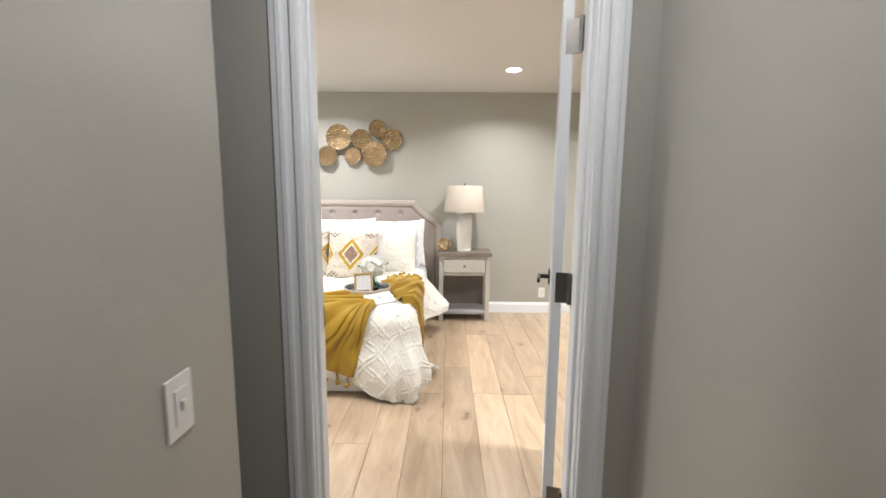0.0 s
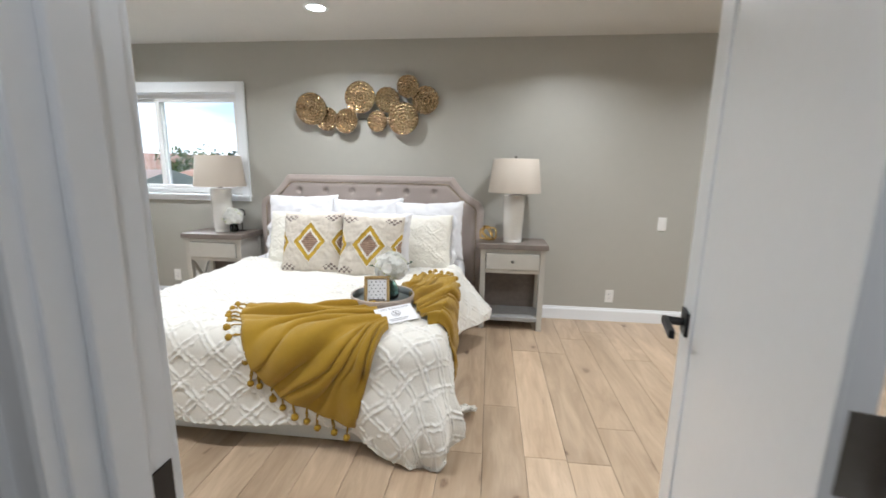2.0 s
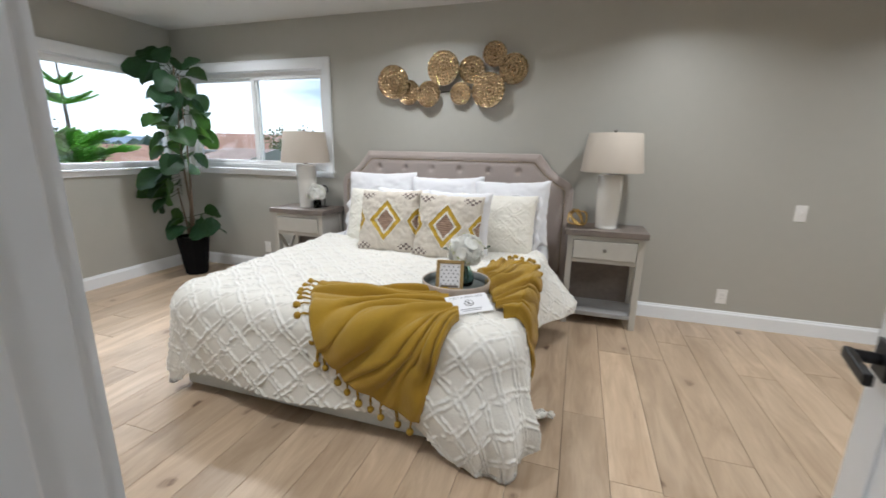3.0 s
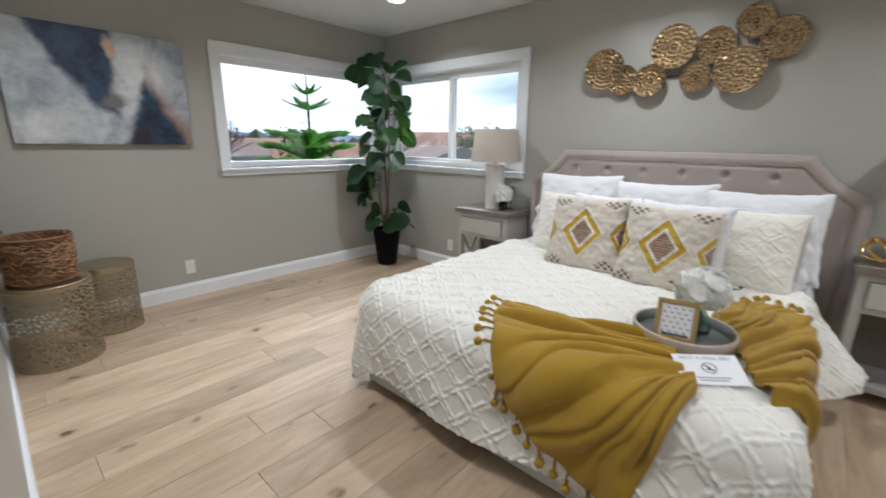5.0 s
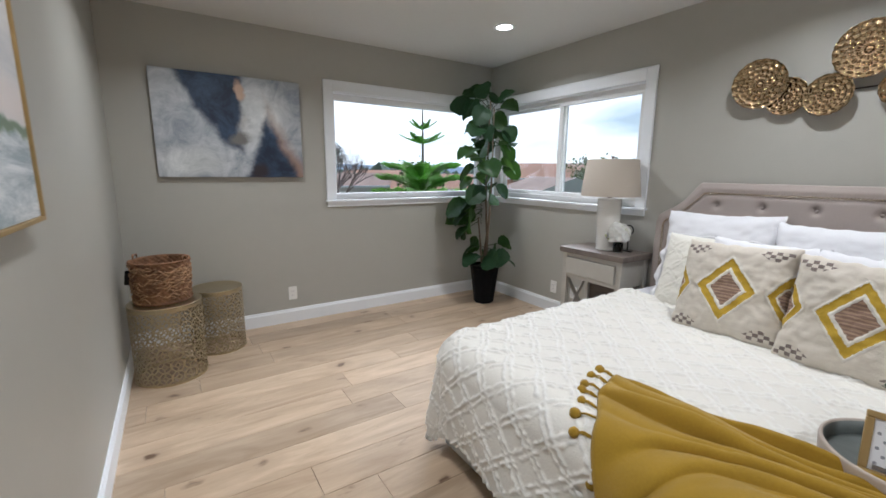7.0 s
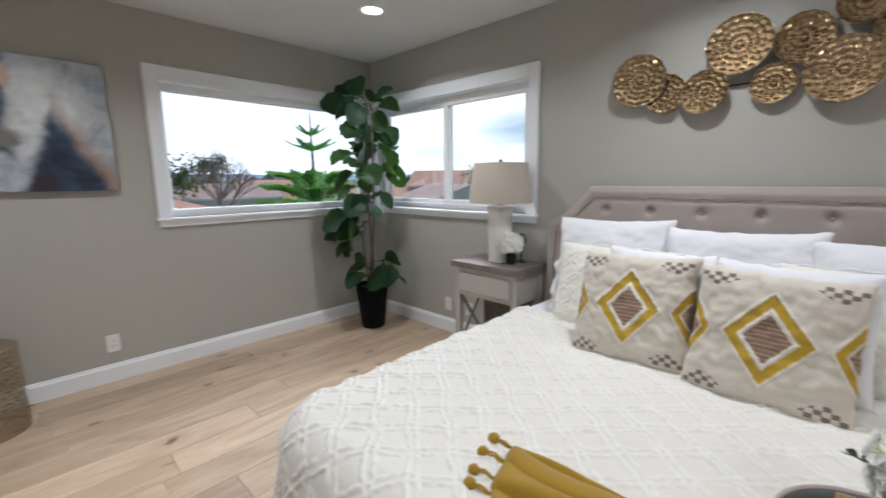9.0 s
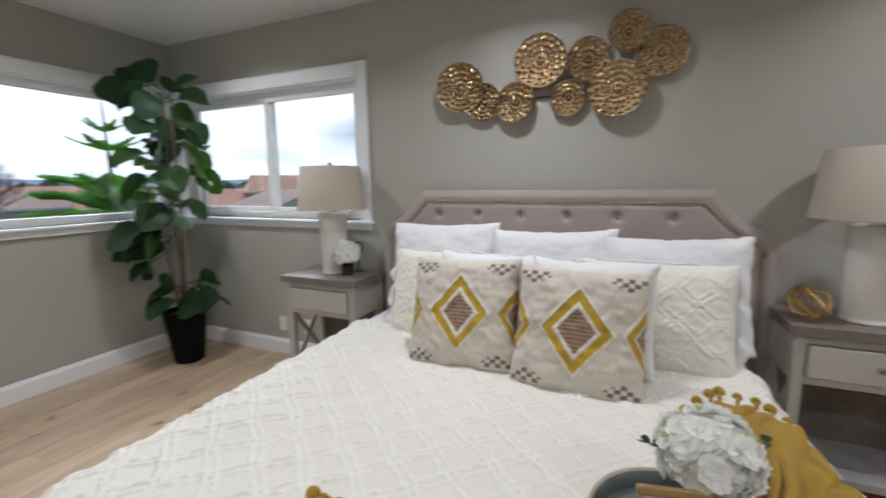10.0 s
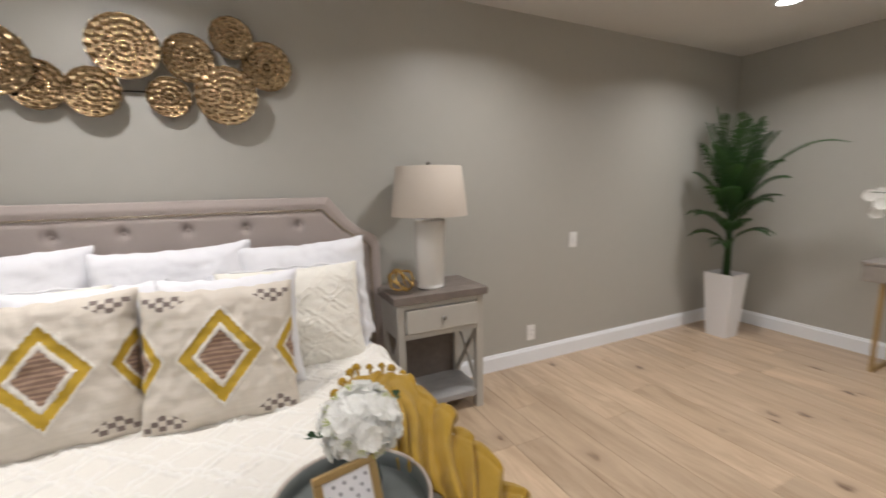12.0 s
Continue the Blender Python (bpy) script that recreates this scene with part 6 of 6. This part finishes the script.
def frond(az, length, rise, droop, z0_, leafl, n=40):
    bm = bmesh.new()
    a = radians(az)
    hd = Vector((math.cos(a), math.sin(a), 0))
    pts = []
    for q in range(13):
        t = q / 12
        pts.append(Vector((0, 0, z0_)) + hd * (length * (t ** 1.25)) + Vector((0, 0, rise * t - droop * t ** 3)))
    tube(bm, pts, 0.0055, 6, taper=0.0015)
    for q in range(n):
        t = 0.28 + 0.72 * q / (n - 1)
        k = min(int(t * 12), 11)
        p = pts[k].lerp(pts[k + 1], t * 12 - k)
        tan = (pts[k + 1] - pts[k]).normalized()
        side = tan.cross(Vector((0, 0, 1))).normalized()
        up = side.cross(tan)
        ll = leafl * (0.55 + 0.6 * math.sin(math.pi * min(1, (t - 0.2) / 0.85))) * prng.uniform(0.85, 1.1)
        for s in (-1, 1):
            d = (side * s * 0.8 + tan * 0.75 + up * 0.25).normalized()
            w_ = 0.0055
            v0 = bm.verts.new(p)
            m1, m2 = p + d * ll * 0.4 + tan * w_, p + d * ll * 0.4 - tan * w_
            e1, e2 = p + d * ll * 0.75 + tan * w_ * 0.7 - Vector((0, 0, ll * 0.14)), p + d * ll * 0.75 - tan * w_ * 0.7 - Vector((0, 0, ll * 0.14))
            tip = p + d * ll - Vector((0, 0, ll * 0.34))
            a1, a2, b1, b2, t_ = [bm.verts.new(x) for x in (m1, m2, e1, e2, tip)]
            bm.faces.new((v0, a1, a2))
            bm.faces.new((a1, b1, b2, a2))
            bm.faces.new((b1, t_, b2))
    for v in bm.verts:
        v.co.x, v.co.y = min(v.co.x, XE - 0.02 - PX), min(v.co.y, YN - 0.02 - PY)
    part("frond", bm, PALM, palm, "feathery green frond")


FRONDS = [(272, 0.66, 1.04, 0.44, 0.98, 0.075), (120, 0.16, 0.98, 0.06, 0.98, 0.17), (200, 0.24, 0.92, 0.10, 0.98, 0.18), (95, 0.22, 0.88, 0.08, 0.98, 0.16), (240, 0.20, 0.86, 0.08, 0.98, 0.18),
          (275, 0.24, 0.82, 0.14, 0.98, 0.17), (165, 0.26, 0.76, 0.12, 0.95, 0.17), (255, 0.28, 0.70, 0.20, 0.95, 0.18), (225, 0.24, 0.62, 0.12, 0.92, 0.18), (290, 0.30, 0.62, 0.20, 0.92, 0.17),
          (130, 0.26, 0.58, 0.12, 0.92, 0.17), (190, 0.24, 0.50, 0.14, 0.90, 0.17), (262, 0.22, 0.42, 0.14, 0.88, 0.16), (310, 0.26, 0.46, 0.14, 0.88, 0.16), (150, 0.26, 0.36, 0.14, 0.84, 0.16),
          (215, 0.20, 0.30, 0.12, 0.82, 0.15), (280, 0.24, 0.24, 0.12, 0.80, 0.13), (120, 0.24, 0.22, 0.12, 0.78, 0.13), (190, 0.16, 0.16, 0.10, 0.76, 0.12), (60, 0.20, 0.70, 0.05, 0.95, 0.15),
          (350, 0.22, 0.66, 0.06, 0.95, 0.15), (20, 0.20, 0.5, 0.08, 0.9, 0.14), (232, 0.14, 0.8, 0.04, 0.95, 0.19), (175, 0.14, 0.66, 0.04, 0.92, 0.19)]
for az, ln, rise, droop, z0_, ll in FRONDS:
    frond(az, ln, rise, droop, z0_, ll)

# ---- desk and orchid at the east wall ----
desk = thing("console_desk", "grey wood console desk on brushed gold legs", "desk", (2.95, 2.30, 0))
DL, DD, DH = 1.50, 0.38, 0.765
part("top", boxed((0, 0, DH - 0.02), (DD, DL, DH), 0.003), DESKW, desk)
part("body", boxed((0.005, 0.005, DH - 0.135), (DD - 0.005, DL - 0.005, DH - 0.0205), 0.003), DESKW, desk)
for k in range(2):
    part("drawer", boxed((0.0, 0.03 + k * 0.71, DH - 0.125), (0.0046, 0.72 + k * 0.71, DH - 0.03), 0.001), DESKW, desk)
for yy in (0.09, DL - 0.125):
    for xx in (0.03, DD - 0.055):
        part("leg", boxed((xx, yy, 0), (xx + 0.025, yy + 0.025, DH - 0.1355), 0.002), GOLDPAINT, desk, "brushed gold metal leg")
    part("foot_rail", boxed((0.055, yy, 0.0), (DD - 0.055, yy + 0.025, 0.025), 0.002), GOLDPAINT, desk)
orchid = thing("orchid", "white orchid in a grey bowl on the console desk", "potted plant", (3.08, 3.42, DH))
part("bowl", lathe(bmesh.new(), [(0, 0), (0.05, 0), (0.085, 0.05), (0.092, 0.10), (0.085, 0.10), (0.078, 0.06), (0, 0.055)], 28), material("grey_bowl", (0.25, 0.23, 0.21), 0.5), orchid, smooth=True)
orng = random.Random(2)
for k in range(3):
    a = (1.7, 2.2, 1.2)[k]
    bm = bmesh.new()
    pts = [Vector((0, 0, 0.06)), Vector((0.02, 0.03, 0.30 + 0.05 * k)), Vector((0.06 * math.cos(a), 0.16 * math.sin(a), 0.45 + 0.05 * k)), Vector((0.10 * math.cos(a), 0.42 * math.sin(a), 0.47 - 0.06 * k))]
    tube(bm, pts, 0.003, 6)
    part("stem", bm, PALM, orchid)
    for q in range(6):
        c = pts[2].lerp(pts[3], q / 5.0) + Vector((orng.uniform(-0.02, 0.02), 0, orng.uniform(-0.03, 0.01)))
        bm = bmesh.new()
        for j in range(5):
            t_ = j * 2 * math.pi / 5 + q
            petal(bm, c, Vector((-1, 0, 0.1)).normalized(), Vector((0, math.cos(t_), math.sin(t_))), 0.042, 0.1)
        part("blossom", bm, PETAL, orchid, smooth=True)

# ---- outside ----
GRASS = material("dry_lawn", (0.10, 0.12, 0.05), 0.95, spread=0.4, grain=0.7, bump=0.3, fine=6, blotch=0.08)
ROOF = material("terracotta_roof", (0.42, 0.21, 0.13), 0.9, spread=0.25, grain=3, bump=0.4, fine=9, blotch=0.3)
ROOF2 = material("brown_shingle_roof", (0.30, 0.20, 0.16), 0.9, spread=0.25, grain=3, bump=0.4, fine=9, blotch=0.3)
STUCCO = material("pale_stucco", (0.62, 0.60, 0.56), 0.9, spread=0.06, grain=3, blotch=0.5)
DARKPANE = material("dark_window_pane", (0.05, 0.06, 0.08), 0.2, spread=0.1)
FENCE = material("redwood_fence", (0.22, 0.08, 0.05), 0.9, spread=0.2, grain=3)
GREENA = material("conifer_green", (0.34, 0.60, 0.15), 0.8, spread=0.4, grain=3, blotch=0.8)
GREENB = material("broadleaf_green", (0.12, 0.17, 0.045), 0.8, spread=0.45, grain=1.2, blotch=0.3)
FARGREEN = material("hazy_hedge_green", (0.09, 0.13, 0.09), 0.9, spread=0.35, grain=0.4, blotch=0.1)
TWIG = material("bare_twig", (0.22, 0.17, 0.15), 0.9, spread=0.2, grain=3)
GZ = -3.1
finish("ground", boxed((-700, -300, GZ - 0.5), (300, 700, GZ)), GRASS, kind="structure", label="dry lawns and yards")


def house(x, y, w, d, turn, roofmat, h=2.7, rise=1.5, hip=0.0, lab="single-storey stucco house with a low tiled roof"):
    e = thing("house", lab, "house", (x, y, GZ), turn, group="neighbouring houses")
    part("wall", boxed((-w / 2, -d / 2, 0), (w / 2, d / 2, h)), STUCCO, e)
    bm = bmesh.new()
    o = 0.5
    e0 = [bm.verts.new(p) for p in ((-w / 2 - o, -d / 2 - o, h), (w / 2 + o, -d / 2 - o, h), (w / 2 + o, d / 2 + o, h), (-w / 2 - o, d / 2 + o, h))]
    r0, r1 = bm.verts.new((-w / 2 - o + hip, 0, h + rise)), bm.verts.new((w / 2 + o - hip, 0, h + rise))
    for f in ((e0[0], e0[1], r1, r0), (e0[2], e0[3], r0, r1), (e0[1], e0[2], r1), (e0[3], e0[0], r0), (e0[3], e0[2], e0[1], e0[0])):
        bm.faces.new(f)
    ro = part("roof", bm, [roofmat, STUCCO], e)
    if not hip:
        for f in ro.data.polygons:
            if len(f.vertices) == 3:
                f.material_index = 1
    bm = bmesh.new()
    for s in (-1, 1):
        box(bm, (-w / 2 - o, s * (d / 2 + o) - 0.06, h - 0.16), (w / 2 + o, s * (d / 2 + o) + 0.06, h + 0.02))
    part("fascia", bm, TRIM, e)
    for s in (-1, 1):
        for k in range(3):
            xx = -w / 2 + w * (k + 0.5) / 3
            win = part("window", boxed((xx - 0.75, s * (d / 2 + 0.02) - 0.03, 1.0), (xx + 0.75, s * (d / 2 + 0.02) + 0.03, 2.15)), TRIM, e)
            for q in (0, 1):
                part("pane", boxed((xx - 0.68 + q * 0.7, s * (d / 2 + 0.055) - 0.01, 1.07), (xx - 0.02 + q * 0.7, s * (d / 2 + 0.055) + 0.01, 2.08)), DARKPANE, win)
    for s in (-1, 1):
        win = part("window", boxed((s * (w / 2 + 0.02) - 0.03, -0.7, 1.0), (s * (w / 2 + 0.02) + 0.03, 0.7, 2.15)), TRIM, e)
        part("pane", boxed((s * (w / 2 + 0.055) - 0.01, -0.62, 1.07), (s * (w / 2 + 0.055) + 0.01, 0.62, 2.08)), DARKPANE, win)
    return e


house(-46, 17, 16, 9, 84, ROOF2, h=3.0, rise=1.3, hip=3.5)
house(-30, 6.0, 10, 8, 96, ROOF, h=2.5, rise=1.2, hip=3)
house(-40, 29, 13, 9, 60, ROOF, hip=0)
house(-64, 30, 14, 9, 95, ROOF, h=3.2, rise=1.5, hip=3)
house(-21, 24, 9, 7, -30, ROOF2, h=2.7, rise=1.5)
house(-16.5, 30, 14, 9, 15, ROOF, h=2.8, rise=1.5, hip=3)
house(-33, 41, 13, 9, 40, ROOF, h=3.9, rise=1.7)
house(-18, 52, 14, 9, 5, ROOF2, hip=3)
house(-60, 40, 14, 9, 70, ROOF, hip=2)
fence = thing("fence", "redwood board fence between the yards", "fence", (-26, 8.0, GZ))
for k in range(40):
    part("board", boxed((0, k * 0.16, 0), (0.025, k * 0.16 + 0.15, 1.75)), FENCE, fence)


def pine(x, y):
    e = thing("norfolk_pine", "young bright green tiered conifer outside the window", "tree", (x, y, GZ))
    bm = bmesh.new()
    tube(bm, [(0, 0, 0), (0.03, 0, 3), (0, 0.02, 5), (0, 0, 6.75)], 0.11, 8, taper=0.02)
    part("trunk", bm, BARK, e, smooth=True)
    rg = random.Random(9)
    for z, ln, n, lift in ((2.2, 1.9, 7, 0.12), (2.8, 1.8, 7, 0.16), (3.25, 1.7, 7, 0.22), (3.7, 1.5, 6, 0.30), (4.1, 1.2, 6, 0.40), (5.45, 0.85, 5, 0.36), (5.95, 0.5, 5, 0.55)):
        bm = bmesh.new()
        for k in range(n):
            a = 2 * math.pi * k / n + z * 2.1 + rg.uniform(-0.15, 0.15)
            hd = Vector((math.cos(a), math.sin(a), 0))
            rise_ = (lambda t: lift * ln * (1.7 * t - 0.7 * t ** 3)) if ln > 1 else (lambda t: lift * ln * t ** 1.4)
            pts = [Vector((0, 0, z)) + hd * ln * t + Vector((0, 0, rise_(t))) for t in (0, 0.25, 0.5, 0.75, 1.0)]
            tube(bm, pts, 0.022, 5, taper=0.008)
            sd = Vector((-math.sin(a), math.cos(a), 0))
            m_ = 30 if ln > 1 else 16
            for q in range(m_):
                t = 0.12 + 0.88 * q / (m_ - 1)
                p = Vector((0, 0, z)) + hd * ln * t + Vector((0, 0, rise_(t)))
                bl = 0.50 * (0.45 + 0.75 * math.sin(math.pi * (0.15 + 0.72 * t))) if ln > 1 else ln * 0.36 * (1.1 - t * 0.8)
                for s in (-1, 1):
                    for w_ in (0.35, 1.0):
                        tip = p + (sd * s * 0.9 * w_ + hd * 0.5 + Vector((0, 0, 0.15 + 0.4 * w_ * rg.random()))).normalized() * bl * rg.uniform(0.8, 1.15)
                        tube(bm, [p, (p + tip) / 2 + Vector((0, 0, 0.02)), tip], 0.020, 3, taper=0.010, caps=False)
        part("branch_tier", bm, GREENA, e, smooth=True)


thin(GREENA, 0.6, (0.42, 0.70, 0.15))
pine(-14.0, 9.7)


def tree(x, y, h, crown, mat, seed, lab, bare=False):
    e = thing("tree", lab, "tree", (x, y, GZ))
    rg = random.Random(seed)
    bm = bmesh.new()
    tips = []

    def grow(p, d, ln, r, depth):
        q = p + d * ln
        tube(bm, [p, (p + q) / 2 + Vector((rg.uniform(-1, 1), rg.uniform(-1, 1), 0)) * ln * 0.06, q], r, 5, taper=r * 0.6, caps=False)
        if depth == 0:
            tips.append(q)
            return
        for _ in range(3 if depth < 4 else 4):
            nd = (d + Vector((rg.uniform(-1, 1), rg.uniform(-1, 1), rg.uniform(-0.3, 0.6))) * 0.75).normalized()
            grow(q, nd, ln * rg.uniform(0.6, 0.8), r * 0.55, depth - 1)

    grow(Vector((0, 0, 0)), Vector((0.02, 0, 1)), h * 0.33, h * 0.03, 5 if bare else 3)
    part("trunk", bm, TWIG if bare else BARK, e)
    if not bare:
        bm = bmesh.new()
        for t in tips * 3:
            c = t + Vector((rg.gauss(0, 1), rg.gauss(0, 1), rg.gauss(0, 0.7))) * crown * 0.22
            for _ in range(16):
                o = Vector((rg.gauss(0, 1), rg.gauss(0, 1), rg.gauss(0, 1))) * crown * 0.12
                a = Vector((rg.uniform(-1, 1), rg.uniform(-1, 1), rg.uniform(-1, 1))).normalized() * 0.16
                b = a.orthogonal().normalized() * 0.1
                bm.faces.new([bm.verts.new(c + o + q) for q in (a, b, -a, -b)])
        part("crown", bm, mat, e)


tree(-27, 10.8, 6.2, 3, TWIG, 3, "bare winter street tree with fine branching", bare=True)
tree(-40, 12, 6.5, 3, GREENB, 4, "green broadleaf garden tree")
tree(-38, 22, 5.0, 3, GREENB, 5, "low yellow-green garden tree")
tree(-26, 36, 5.6, 3, GREENB, 6, "yellow-green tree behind the roofs")
tree(-30, 52, 7.5, 3, FARGREEN, 7, "dark evergreen tree in the distance")
tree(-22, 60, 8.0, 3, TWIG, 8, "bare tree in the distance", bare=True)
tree(-62, 22, 8, 3, FARGREEN, 10, "dark evergreen tree in the distance")
bm = bmesh.new()
hr = random.Random(31)
for k in range(420):
    a = radians(85 + 110 * k / 420)
    R = 110 + hr.uniform(-25, 25)
    c = Vector((R * math.cos(a), R * math.sin(a), GZ + hr.uniform(0.5, 3.2)))
    bmesh.ops.create_icosphere(bm, subdivisions=1, radius=hr.uniform(1.6, 3.2), matrix=Matrix.Translation(c) @ Matrix.Diagonal((1, 1, hr.uniform(0.7, 1.3), 1)))
for v in bm.verts:
    v.co += Vector((hr.uniform(-1, 1), hr.uniform(-1, 1), hr.uniform(-1, 1))) * 0.5
finish("distant_trees", bm, FARGREEN, kind="stuff", category="trees", label="hazy line of trees on the horizon")
bm = bmesh.new()
vs = []
for k in range(61):
    a = radians(80 + 120 * k / 60)
    vs.append((bm.verts.new((600 * math.cos(a), 600 * math.sin(a), GZ)), bm.verts.new((640 * math.cos(a), 640 * math.sin(a), GZ + 14 + 9 * noise.noise(Vector((k * 0.21, 0, 0)))))))
for a, b in zip(vs, vs[1:]):
    bm.faces.new((a[0], b[0], b[1], a[1]))
# The pale blue is distance haze put into the hills' base colour.
finish("backdrop", bm, material("haze_tinted_hills", (0.30, 0.38, 0.48), 1.0, spread=0.05, grain=0.02, bump=0), kind="structure", label="blue hazy hills")

# ---- planks ----
PW = 0.2
rng = random.Random(4)
meshes = {}
x = XW - 0.03
n = 0
while x < XE:
    y = (HALL_BACK if -1.7 < x < HALL_R else YH) - rng.uniform(0.1, 1.6)
    while y < YN:
        ln = rng.choice((1.2, 1.52, 1.83, 1.83, 1.83))
        if ln not in meshes:
            b = bmesh.new()
            box(b, (0.0007, 0.0007, -0.012), (PW - 0.0007, ln - 0.0007, 0.0), 0.0022)
            me = bpy.data.meshes.new("plank")
            b.to_mesh(me)
            b.free()
            me.materials.append(PLANK)
            meshes[ln] = me
        p = new("plank", meshes[ln])
        p.location = (x, y, 0)
        p.scale.y = min(1.0, (YN + 0.1 - y) / ln)
        p.parent = floor
        y += ln
        n += 1
    x += PW
